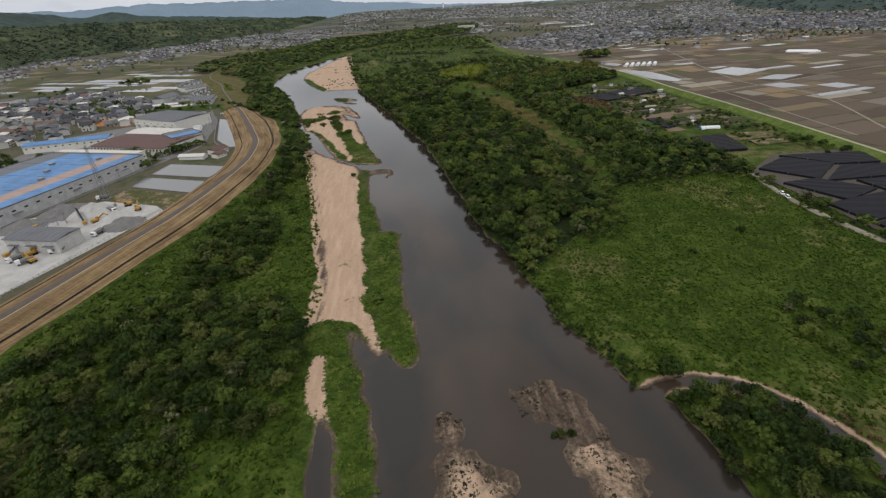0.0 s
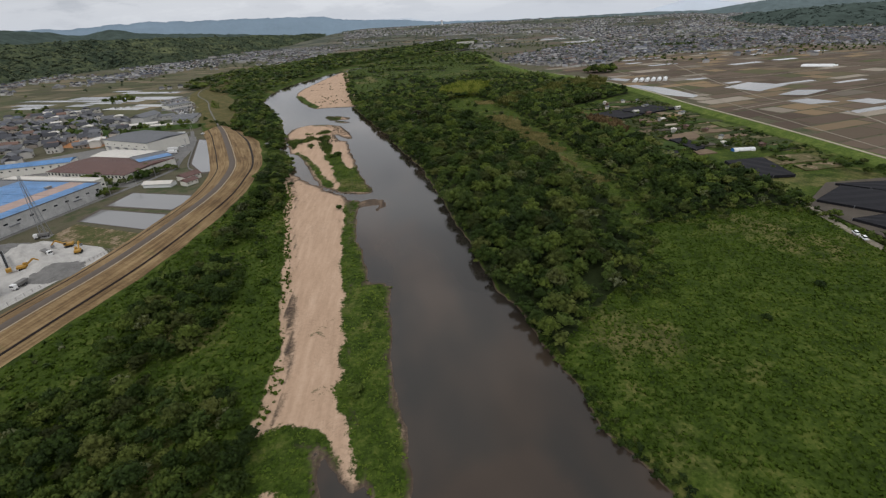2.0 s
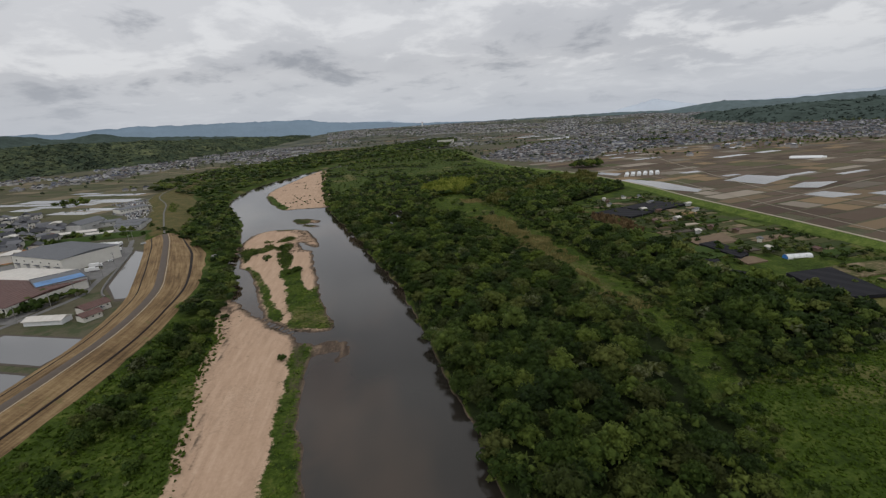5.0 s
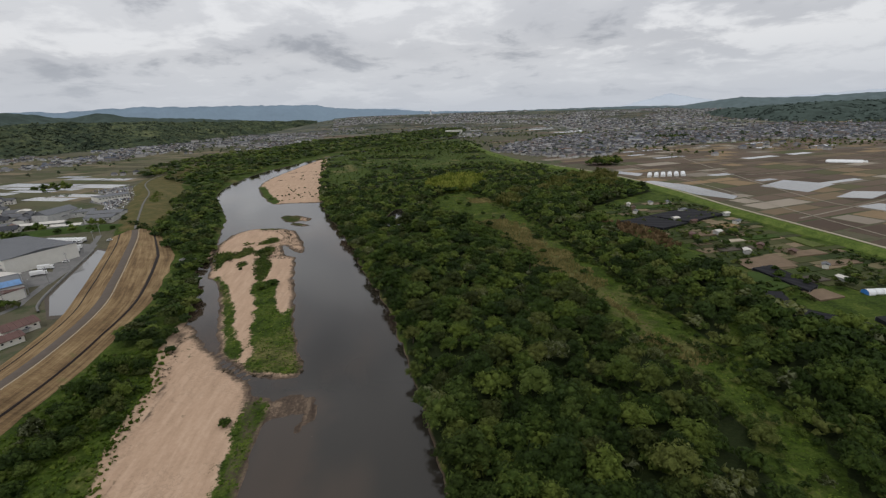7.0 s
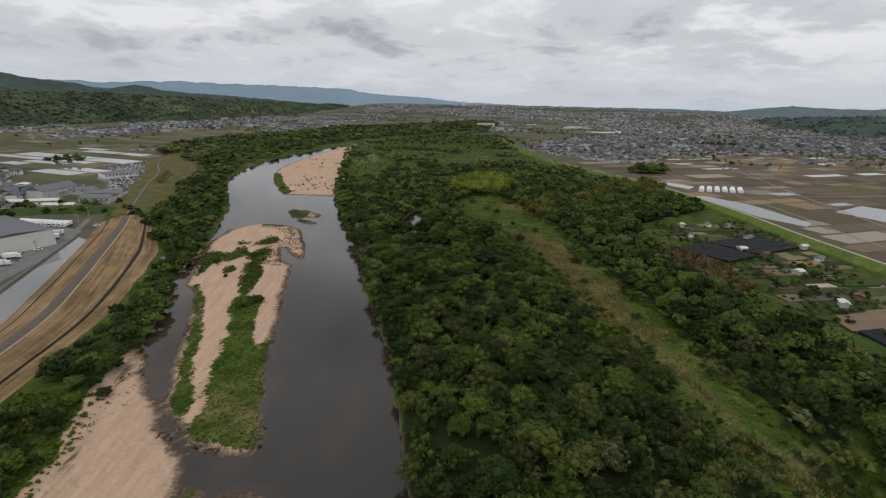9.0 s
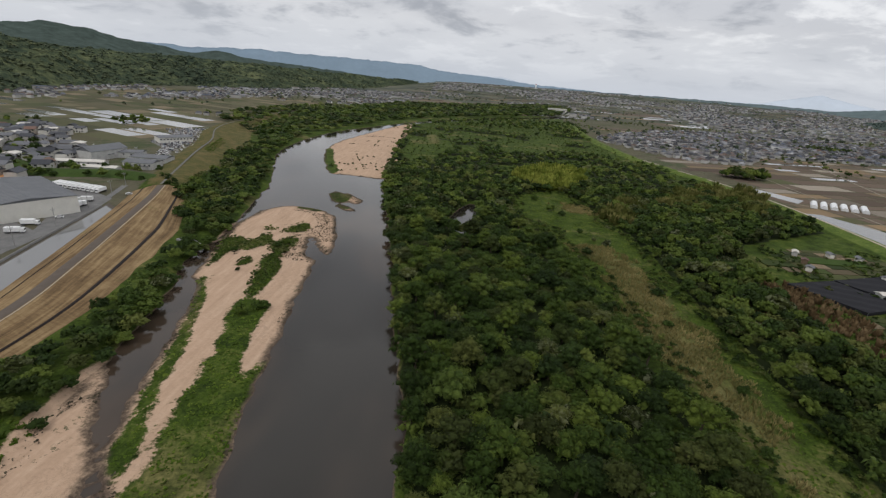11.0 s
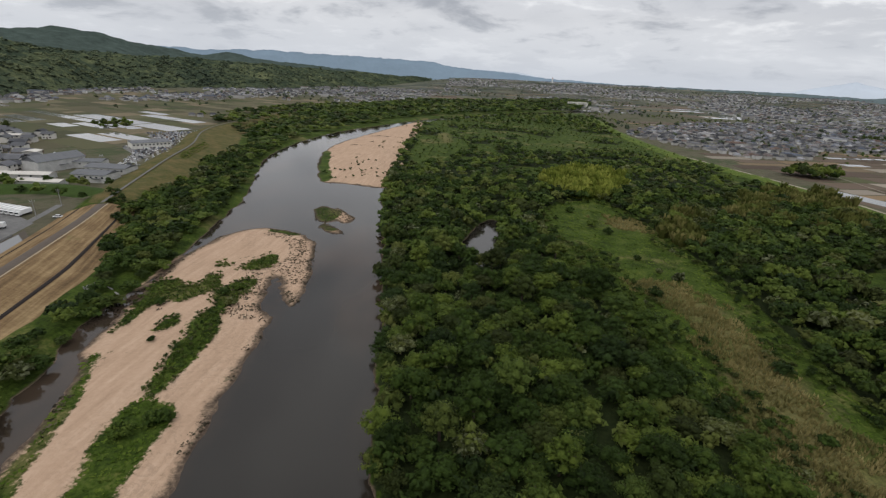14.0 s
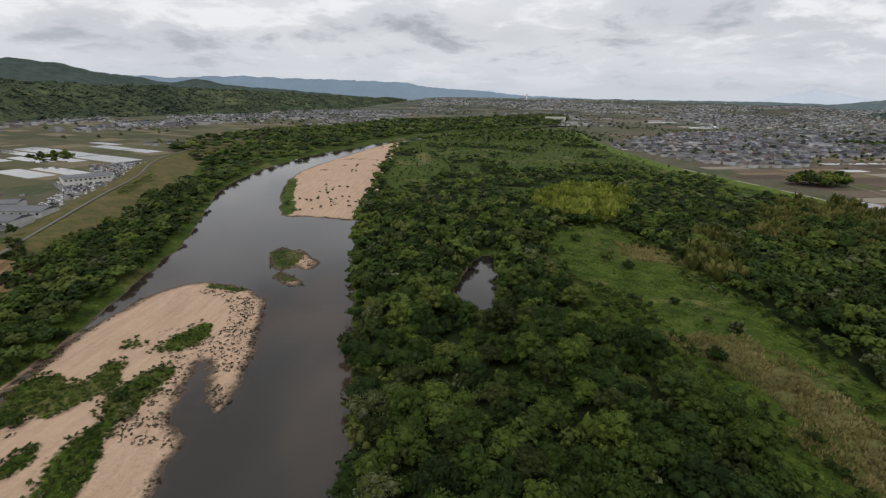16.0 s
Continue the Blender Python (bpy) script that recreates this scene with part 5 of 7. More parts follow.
# far tree clumps on the plain
plain_trees = scatter(7000, lambda X, Y: (value_noise(X, Y, 120, 3) > 0.55) & (farm_dist(X, Y) < -12) & (poly_dist(NORTH_WOOD, X, Y, False) > 10), (-1000, 2400, 1050, 4000), 20, 91)
crowd("plain_trees", plain_trees, TINY, (0.7, 1.5), HILL_LEAF, 79, "dark tree clumps dotted over the plain", "trees")
crowd("paddy_copse", np.concatenate([scatter(160, lambda X, Y: ((X + 452) / 26) ** 2 + ((Y - 868) / 12) ** 2 < 1, (-480, -425, 850, 890), 6, 93), scatter(400, lambda X, Y: ((X - 760) / 62) ** 2 + ((Y - 1335) / 22) ** 2 < 1, (690, 830, 1310, 1360), 8, 94)]),
      SMALL, (0.8, 1.2), LEAF_MANY, 95, "dark green copse among fields and houses", "trees")
town_trees = scatter(11000, lambda X, Y: (value_noise(X, Y, 70, 3) > 0.50) & (farm_dist(X, Y) < -10) & (X > 240 + 0.4 * (1500 - Y)), (230, 1850, 930, 1750), 13, 92)
crowd("town_trees", town_trees, TINY, (0.4, 0.85), LEAF_MANY, 80, "dark garden trees among the town houses", "trees")
spots = [(34, 79, 0.6), (36.4, 78.4, 0.5), (32, 78.8, 0.45), (66, 97, 1.2), (-181, 566, 1.2), (-174, 560, 1.3), (-195, 571, 1.1), (-187, 569, 1.0), (-52, 420, 1.2), (-56, 415, 1.0), (-70, 491, 1.0), (-73, 485, 0.9), (-118, 462, 1.3), (86, 611, 1.3), (110.5, 538, 1.4), (92, 598, 1.1), (76, 640, 1.4), (98, 560, 0.8), (104, 545, 0.9), (118, 470, 1.2), (112, 440, 1.1), (122, 400, 0.8), (114, 372, 1.0), (95, 520, 1.1), (84, 545, 1.0),
         (-37, 298, 0.75), (-16.5, 148, 1.25), (-66, 478, 0.9), (-50, 421, 1.25), (-90, 474, 0.8), (-77, 452, 0.6), (72, 96, 1.5), (140, 230, 1.0), (150, 175, 0.7), (118, 160, 0.8), (172, 215, 0.6), (104, 205, 0.9),
         (-74, 176, 1.4), (-112, 155, 1.1), (-101, 155, 0.9), (-60, 200, 0.8), (-66, 240, 1.0), (-72, 262, 0.9), (-58, 215, 0.7), (-52, 146, 1.2), (-86, 240, 1.1)]
for k, (x, y, s) in enumerate(spots):
    h = float(land_height(np.array([[x]], float), np.array([[y]], float))[0, 0])
    t = copy_thing(bush_a if k % 2 else bush_b, pose(x, y, h - 0.1, 0, 0, 47 * k) @ Matrix.Diagonal((s, s, s, 1)))
    tagged(t, "low green clump on a gravel shoal" if 0 < x < 60 else "round dark green bush standing in the grass" if x > 0 else "round dark green bush on the river flat", "bush", group="bushes")
for b in (bush_a, bush_b):
    for o in (*b.children, b):
        bpy.data.objects.remove(o)
# ---------------------------------------------------------------- buildings
def part(name, bm, mat, parent, label="", matrix=None):
    me = bpy.data.meshes.new(name)
    bm.to_mesh(me)
    bm.free()
    me.materials.append(mat)
    ob = new(name, me)
    ob.parent = parent
    if matrix is not None:
        ob.matrix_basis = matrix
    if label:
        ob["label"] = label
    return ob


def box(bm, x0, x1, y0, y1, z0, z1):
    v = [bm.verts.new(p) for p in ((x0, y0, z0), (x1, y0, z0), (x1, y1, z0), (x0, y1, z0), (x0, y0, z1), (x1, y0, z1), (x1, y1, z1), (x0, y1, z1))]
    for f in ((3, 2, 1, 0), (4, 5, 6, 7), (0, 1, 5, 4), (1, 2, 6, 5), (2, 3, 7, 6), (3, 0, 4, 7)):
        bm.faces.new([v[i] for i in f])


def boxed(*sizes):
    bm = bmesh.new()
    for s in sizes:
        box(bm, *s)
    return bm


def shell(l, w, h, t=0.3):
    """Four walls, with thickness."""
    return boxed((0, l, 0, t, 0, h), (0, l, w - t, w, 0, h), (0, t, t, w - t, 0, h), (l - t, l, t, w - t, 0, h))


def gable(l, w, h, rise, over=0.6, ribs=0, thick=0.18):
    """A pitched roof along x with eaves, and raised seams."""
    bm = bmesh.new()
    m = w / 2
    pts = [(-over, h - rise * over / m), (m, h + rise), (w + over, h - rise * over / m)]
    for (ya, za), (yb, zb) in zip(pts[:-1], pts[1:]):
        a = [bm.verts.new(p) for p in ((-over, ya, za), (l + over, ya, za), (l + over, yb, zb), (-over, yb, zb))]
        b = [bm.verts.new((v.co.x, v.co.y, v.co.z + thick)) for v in a]
        bm.faces.new(a[::-1]), bm.faces.new(b)
        for i in range(4):
            bm.faces.new((a[i], a[(i + 1) % 4], b[(i + 1) % 4], b[i]))
        for k in range(ribs):
            x = -over + (l + 2 * over) * (k + 0.5) / ribs
            r = [bm.verts.new(p) for p in ((x - 0.12, ya, za + thick), (x + 0.12, ya, za + thick), (x + 0.12, yb, zb + thick), (x - 0.12, yb, zb + thick),
                                           (x, ya, za + thick + 0.16), (x, yb, zb + thick + 0.16))]
            bm.faces.new((r[0], r[4], r[5], r[3])), bm.faces.new((r[4], r[1], r[2], r[5]))
    # gable ends
    for x in (0.0, l):
        bm.faces.new([bm.verts.new(p) for p in ((x, 0, h - 0.05), (x, w, h - 0.05), (x, m, h + rise - 0.05))])
    return bm


def hall(name, corner, along, l, w, h, rise, wall, roof, label, category="building", ground=2.0, ribs=24, windows=(0, 0, 0), doors=0, vents=0, bands=(), rows=1):
    """A long building: corner, direction of its length in degrees, length, width to the left, wall height, roof rise.
    windows: how many along the front, their width and height; bands: strips of other sheets on the roof."""
    root = new(name, None)
    root.matrix_basis = pose(corner[0], corner[1], ground - 0.3, 0, 0, along)
    part("wall", shell(l, w, h + 0.3), wall, root)
    if rise > 0.3:
        cover = part("roof", gable(l, w, h + 0.3, rise), roof, root)
        m, z0, z1 = w / 2, h + 0.48 - rise * 1.2 / w, h + 0.48 + rise
        for ya, yb in ((-0.6, m), (w + 0.6, m)):
            me = bpy.data.meshes.new("seam")
            me.from_pydata([(-0.12, ya, z0), (0.12, ya, z0), (0.12, yb, z1), (-0.12, yb, z1), (0, ya, z0 + 0.16), (0, yb, z1 + 0.16)], [], [(0, 4, 5, 3), (4, 1, 2, 5), (0, 1, 4), (3, 5, 2)])
            me.materials.append(roof)
            for k in range(ribs // 2):
                seam = new("seam", me)
                seam.parent = cover
                seam.matrix_basis = Matrix.Translation((-0.6 + (l + 1.2) * (k + 0.5) / (ribs // 2), 0, 0))
    else:
        part("roof", boxed((-0.2, l + 0.2, -0.2, w + 0.2, h + 0.3, h + 0.5), (-0.2, l + 0.2, -0.2, 0.1, h + 0.5, h + 0.9), (-0.2, l + 0.2, w - 0.1, w + 0.2, h + 0.5, h + 0.9),
                           (-0.2, 0.1, 0.1, w - 0.1, h + 0.5, h + 0.9), (l - 0.1, l + 0.2, 0.1, w - 0.1, h + 0.5, h + 0.9)), roof, root)
        for a, b, m in bands:
            for k in range(9):
                part("roof_sheet", boxed((0.4 + (l - 0.8) * k / 9, 0.4 + (l - 0.8) * (k + 0.97) / 9, a, b, h + 0.5, h + 0.62 + 0.05 * (k % 2))), m, root, "weathered roof sheeting")
    n, ww, wh = windows
    for r in range(rows):
        for k in range(n):
            x, z = l * (k + 0.5) / n, h * (0.62 if rows == 1 else 0.3 + 0.42 * r)
            part("window", boxed((x - ww / 2, x + ww / 2, -0.08, 0.1, z, z + wh)), WINDOW, root)
    for k in range(doors):
        x = l * (k + 0.5) / doors
        d = part("shutter_door", boxed((x - 2.2, x + 2.2, -0.1, 0.1, 0.3, min(4.2, h * 0.6))), GRAY_WALL, root, "grey roller shutter door")
        part("canopy", boxed((x - 2.8, x + 2.8, -1.6, 0, min(4.4, h * 0.62), min(4.6, h * 0.62 + 0.2))), GRAY_ROOF, root)
    for k in range(vents):
        x, y = l * (0.12 + 0.76 * k / max(1, vents - 1)), w * (0.3 + 0.15 * (k % 3))
        part("roof_vent", boxed((x - 1.6, x + 1.6, y - 1.1, y + 1.1, h + 0.4, h + 1.9), (x - 1.9, x + 1.9, y - 1.4, y + 1.4, h + 1.9, h + 2.1)), STEEL, root)
    return tagged(root, label, category)


ALONG = math.degrees(math.atan2(110, 35))
hall("factory", (-232, 245), ALONG, 115, 86, 9.0, 0, GRAY_WALL, GRAY_ROOF, "long grey-walled factory with a bright blue flat roof", windows=(16, 2.2, 0.9), doors=3, vents=7,
     bands=((0.4, 11, BLUE_ROOF), (11, 24, PINK_ROOF), (24, 66, BLUE_ROOF), (66, 85, GRAY_ROOF)))
hall("factory_annex", (-202, 357), ALONG, 7, 78, 9.5, 0, WHITE_WALL, WHITE_ROOF, "cream-roofed annex at the end of the blue factory", windows=(2, 1.6, 1.0))
hall("warehouse", (-274, 499), -30, 62, 41, 10.0, 1.6, WHITE_WALL, GRAY_ROOF, "large cream warehouse with a low grey roof", ribs=40, windows=(6, 1.4, 1.0), doors=5, vents=0)
hall("red_roof_factory", (-268, 410), -21, 76, 46, 5.5, 1.5, WHITE_WALL, RED_ROOF, "wide factory under a red-brown sheet roof", ribs=46, windows=(22, 1.5, 1.6), doors=2)
hall("pale_roof_hall", (-258, 450), -21, 54, 22, 6.0, 1.2, GRAY_WALL, WHITE_ROOF, "low hall with a pale weathered roof", ribs=30, windows=(10, 1.4, 1.1))
hall("blue_roof_workshop", (-200, 411), 40, 25, 26, 7.0, 0, GRAY_WALL, GRAY_ROOF, "dark grey workshop with blue roof sheets", windows=(6, 1.6, 1.0), bands=((0.4, 14, BLUE_ROOF), (14, 25.5, GRAY_ROOF)))
hall("blue_roof_store", (-330, 420), 12, 66, 16, 6.5, 1.6, WHITE_WALL, BLUE_ROOF, "long store with a faded blue roof", ribs=34, windows=(12, 1.4, 1.0))
hall("stone_yard_shed", (-201, 219), -14, 30, 14, 7.0, 0.9, GRAY_WALL, GRAY_ROOF, "open-fronted grey shed in the stone yard", ribs=18, doors=3)
hall("farm_shed", (-152, 372), 57, 13, 9, 3.6, 1.7, WHITE_WALL, RED_ROOF, "white farm shed with a brown gabled roof", ribs=12, windows=(4, 0.9, 0.8), doors=1)
hall("farm_barn", (-147, 362), 57, 9, 7, 3.0, 1.4, WHITE_WALL, RED_ROOF, "small pale barn beside the farm shed", ribs=9, windows=(3, 0.8, 0.7))
hall("poly_shed", (-178, 366), -8, 20, 7, 2.6, 1.2, FILM, WHITE_ROOF, "low white plastic-covered shed by the pond", ribs=12)
hall("levee_side_store", (-262, 615), 4, 24, 15, 5.5, 1.6, GRAY_WALL, GRAY_ROOF, "grey sheet store below the grass levee", ribs=16, windows=(6, 1.4, 1.2), doors=2)
hall("levee_side_store", (-272, 637), 4, 30, 14, 5.5, 1.6, GRAY_WALL, GRAY_ROOF, "long grey store below the grass levee", ribs=16, windows=(6, 1.4, 1.2))
hall("white_sheet_shed", (-314, 606), 14, 36, 9, 3.4, 1.1, GRAY_WALL, WHITE_ROOF, "low shed with pale blue-white roof sheets", ribs=18, windows=(5, 1.2, 0.9))
hall("white_sheet_shed", (-284, 596), 8, 28, 8, 3.2, 1.0, GRAY_WALL, WHITE_ROOF, "low open shed with a pale roof by the embankment", ribs=14)
hall("grey_store", (-300, 650), 20, 24, 12, 5.0, 1.4, GRAY_WALL, GRAY_ROOF, "grey sheet store beside the tall barn", ribs=14, windows=(4, 1.3, 1.0))
hall("tall_barn", (-300, 628), 80, 34, 16, 8.0, 3.6, GRAY_WALL, GRAY_ROOF, "tall grey barn with a steep roof", ribs=14, doors=1)
hall("market_hall", (-318, 738), 50, 33, 20, 5.5, 1.2, WHITE_WALL, GRAY_ROOF, "long pale market hall beside the levee", ribs=24, windows=(10, 1.6, 1.2))
hall("school", (250, 1985), 12, 66, 16, 14, 0, WHITE_WALL, WHITE_ROOF, "long white four-storey building far down the valley", windows=(16, 2.2, 1.6), rows=2, ground=2)


def house_kind(l, w, h, rise, wall, roof):
    """A dwelling: walls, tiled gable roof, door, windows with frames."""
    root = new("house", None)
    part("wall", shell(l, w, h, 0.2), wall, root)
    part("roof", gable(l, w, h, rise, 0.7, 0), roof, root)
    part("door", boxed((l * 0.42, l * 0.42 + 1.0, -0.06, 0.05, 0.1, 2.1)), BARK, root)
    for k, z in ((0.2, 1.0), (0.75, 1.0), (0.2, 3.7), (0.75, 3.7)):
        if z < h - 1:
            part("window", boxed((l * k - 0.8, l * k + 0.8, -0.07, 0.05, z, z + 1.2)), WINDOW, root)
    return root


TILE_DARK = plain("dark_glazed_tiles", (0.050, 0.052, 0.060), 0.75, 0.25, 0.5, per_object=0.6)
TILE_GREY = plain("grey_tiles", (0.11, 0.112, 0.12), 0.8, 0.25, 0.5, per_object=0.6)
TILE_RED = plain("brown_tiles", (0.13, 0.075, 0.055), 0.6, 0.25, 0.5, per_object=0.4)
PLASTER = plain("house_plaster", (0.55, 0.53, 0.49), 0.8, 0.15, 0.5, per_object=0.7)
SIDING = plain("house_siding", (0.34, 0.30, 0.26), 0.8, 0.2, 0.5, per_object=0.7)
HOUSES = [(house_kind(11, 8, 5.6, 2.2, PLASTER, TILE_DARK), "two-storey pale house with a dark tiled roof"), (house_kind(9.5, 8.5, 5.4, 1.9, PLASTER, TILE_GREY), "two-storey pale house with a grey tiled roof"),
          (house_kind(13, 8, 3.4, 2.2, SIDING, TILE_GREY), "low house with a broad grey tiled roof"), (house_kind(9, 7.5, 5.6, 1.8, SIDING, TILE_RED), "brown-roofed two-storey house"),
          (house_kind(10, 9, 5.8, 0.8, PLASTER, WHITE_ROOF), "square pale house with a light low roof")]
village = scatter(4000, lambda X, Y: (poly_dist([(-560, 690), (-480, 560), (-370, 440), (-330, 448), (-330, 500), (-300, 520), (-300, 600), (-330, 640), (-380, 640), (-460, 700)], X, Y, False) < 0), (-560, -290, 430, 700), 11.6, 51)[:215]
village = np.concatenate([village, scatter(900, lambda X, Y: poly_dist([(-385, 690), (-333, 672), (-318, 664), (-330, 640), (-372, 652), (-470, 706), (-520, 780), (-440, 780)], X, Y, False) < -2, (-530, -310, 630, 790), 12.5, 151)[:60]])
rng = np.random.RandomState(8)
for x, y in village:
    k = rng.choice(5, p=(0.3, 0.28, 0.2, 0.1, 0.12))
    t = copy_thing(HOUSES[k][0], pose(x, y, 1.95, 0, 0, 20 + 90 * rng.randint(4) + rng.uniform(-8, 8)) @ Matrix.Diagonal((1, 1, rng.uniform(0.9, 1.15), 1)))
    tagged(t, HOUSES[k][1] + " in a crowded village", "house", group="village houses")
for root, _ in HOUSES:
    for o in (*root.children, root):
        bpy.data.objects.remove(o)


def town(name, P, seed, label, big=0.04, z=None, size=1.0):
    """Houses past counting, joined: walls and hipped roofs of many sizes."""
    rng = np.random.RandomState(seed)
    Z = height_at(P) if z is None else np.full(len(P), z)
    V, F, M = [], [], []
    for (x, y), g in zip(P, Z):
        large = rng.rand() < big
        l, w = (rng.uniform(14, 34), rng.uniform(10, 18)) if large else (rng.uniform(6.5, 10.5) * size, rng.uniform(5.5, 8) * size)
        h, r = (rng.uniform(4, 9), 1.0) if large else (rng.choice((2.6, 4.4, 5.0)) * size, rng.uniform(1.8, 3.0) * size)
        a = radians(15 + 90 * rng.randint(2) + rng.uniform(-12, 12))
        c, s = math.cos(a), math.sin(a)

        def ring(hl, hw, z):
            i = len(V)
            for px, py in ((-hl, -hw), (hl, -hw), (hl, hw), (-hl, hw)):
                V.append((x + px * c - py * s, y + px * s + py * c, g + z))
            return i

        for (l0, w0, z0), (l1, w1, z1), m in (((l / 2, w / 2, -0.5), (l / 2, w / 2, h), 0), ((l / 2 + 0.5, w / 2 + 0.5, h - 0.1), (l / 2 * (0.95 if large else 0.62), w / 2 * (0.9 if large else 0.06), h + r), 1)):
            i, j = ring(l0, w0, z0), ring(l1, w1, z1)
            for k in range(4):
                F.append((i + k, i + (k + 1) % 4, j + (k + 1) % 4, j + k)), M.append(m)
            if m:
                F.append((j, j + 1, j + 2, j + 3)), M.append(1)
    me = quads_mesh(name, V, F, WALLS, None, False)
    me.materials.append(ROOFS)
    me.polygons.foreach_set("material_index", np.array(M, np.int32))
    return tagged(new(name, me), label, "houses", kind="stuff")


TOWN = [(236, 1180), (300, 1010), (350, 965), (420, 980), (500, 1090), (610, 1110), (760, 1130), (900, 1170), (1010, 1080), (1080, 970), (1250, 920), (1850, 1350), (1560, 1700), (1300, 1700), (900, 1700), (660, 1620), (430, 1470)]
town("east_town", scatter(60000, lambda X, Y: (poly_dist(TOWN, X, Y, False) < 0) & (value_noise(X, Y, 110, 2) > 0.27), (230, 1850, 920, 1700), 10.6, 52), 61, "dense grey-roofed town of small houses", 0.012, None, 0.88)
town("north_town", scatter(16000, lambda X, Y: (X > np.interp(Y, [1700, 2600, 4300], [420, -250, -420])) & (X < np.interp(Y, [1700, 4300], [2300, 3400])) & (value_noise(X, Y, 300, 3) > 0.50), (-420, 3400, 1700, 4250), 19, 53), 62, "distant town spreading over the plain", 0.05, None, 1.25)
town("hill_foot_town", scatter(6000, lambda X, Y: (np.hypot(X - 10, Y - 200) < np.interp(np.degrees(np.arctan2(X - 10, Y - 200)), [-60, -45, -40, -33, -25, -12.5], [1120, 1270, 1580, 1790, 1890, 2700])) & (value_noise(X, Y, 140, 2) > np.interp(Y, [900, 1250, 1500], [0.66, 0.46, 0.40]))
                                       & (poly_dist(NORTH_WOOD, X, Y, False) > 15), (-1050, -250, 1020, 2600), 13, 54), 63, "scattered houses along the foot of the hills", 0.05)
town("west_hamlets", scatter(2500, lambda X, Y: (value_noise(X, Y, 60, 2) > np.interp(X, [-1000, -560], [0.54, 0.40])) & (X < -470 - 0.5 * np.maximum(0, 700 - Y)), (-1000, -400, 380, 760), 15, 55), 64, "village houses between paddies")
town("field_farms", scatter(500, lambda X, Y: value_noise(X, Y, 90, 2) > 0.72, (400, 1300, 300, 1100), 16, 56), 65, "lone farm buildings among the fields", 0.02)

# yards: paved or bare ground beside the buildings
def sheet(name, pts, z, mat, label="", category="", kind="structure", thick=0.25):
    """A flat piece of ground with an edge."""
    bm = bmesh.new()
    top = [bm.verts.new((x, y, z)) for x, y in pts]
    low = [bm.verts.new((x, y, z - thick)) for x, y in pts]
    bm.faces.new(top)
    for i in range(len(pts)):
        j = (i + 1) % len(pts)
        bm.faces.new((top[i], low[i], low[j], top[j]))
    bmesh.ops.recalc_face_normals(bm, faces=bm.faces)
    return tagged(part(name, bm, mat, None), label, category, kind=kind)


sheet("stone_yard", [(-226, 196), (-176, 172), (-166, 196), (-143, 258), (-152, 268), (-190, 283), (-222, 262)], 2.06, GRAVEL, "pale dusty yard of a stone works", "yard")
sheet("truck_yard", [(-200, 440), (-182, 446), (-190, 492), (-206, 535), (-262, 560), (-240, 530), (-214, 500), (-196, 470)], 2.05, YARD, "grey paved truck yard", "yard")
sheet("factory_yard", [(-330, 380), (-262, 372), (-190, 372), (-184, 400), (-196, 470), (-285, 510), (-335, 470)], 2.04, GRAVEL_DARK, "grey yard around the factories", "yard")
sheet("weed_patch", [(-190, 286), (-140, 262), (-136, 280), (-186, 304)], 2.07, WEEDY, "patch of weeds and bare soil", "ground")
sheet("clay_yard", [(-345, 530), (-290, 512), (-283, 545), (-325, 575)], 2.07, EARTH, "orange clay storage yard", "yard")
for name, pts, label in (("pond_north", [(-184, 333), (-180, 356), (-132, 339), (-138, 316)], "flat grey flooded field mirroring the sky"), ("pond_south", [(-186, 308), (-184, 326), (-138, 308), (-137, 286)], "flat grey flooded field below the levee"),
                         ("canal", [(-168, 424), (-197, 519), (-187, 512), (-168, 470), (-150, 429), (-142, 396), (-150, 396)], "still grey canal between levee and yard")):
    c = np.array(pts).mean(0)
    sheet(name + "_bank", [tuple(c + (np.array(p) - c) * 1.07 + np.sign(np.array(p) - c) * 0.8) for p in pts], 2.08, DARK_SOIL, "dark muddy bank of flooded field", "bank")
    sheet(name, pts, 2.14, POND, label, "water")
tagged(ribbon("canal_wall", [(-158, 402), (-170, 424), (-198, 517)], (-1.0, -0.9, -0.1, 0.0), (1.9, 2.9, 2.9, 1.9), GRAVEL_DARK), "low concrete canal wall", "wall", kind="structure")
tagged(ribbon("factory_road", [(-236, 228), (-210, 308), (-192, 360), (-177, 405), (-180, 428), (-204, 518), (-222, 566)], (-1.9, 1.9), (2.12, 2.12), YARD), "narrow concrete road past the factory", "road", kind="structure")
tagged(ribbon("old_embankment", [(-203, 588), (-250, 594), (-300, 580), (-360, 606), (-450, 650), (-560, 720)], (-12, -3, 3, 12), (1.8, 5.2, 5.2, 1.8), LUSH), "grassy old embankment crossing the village", "embankment", kind="structure")
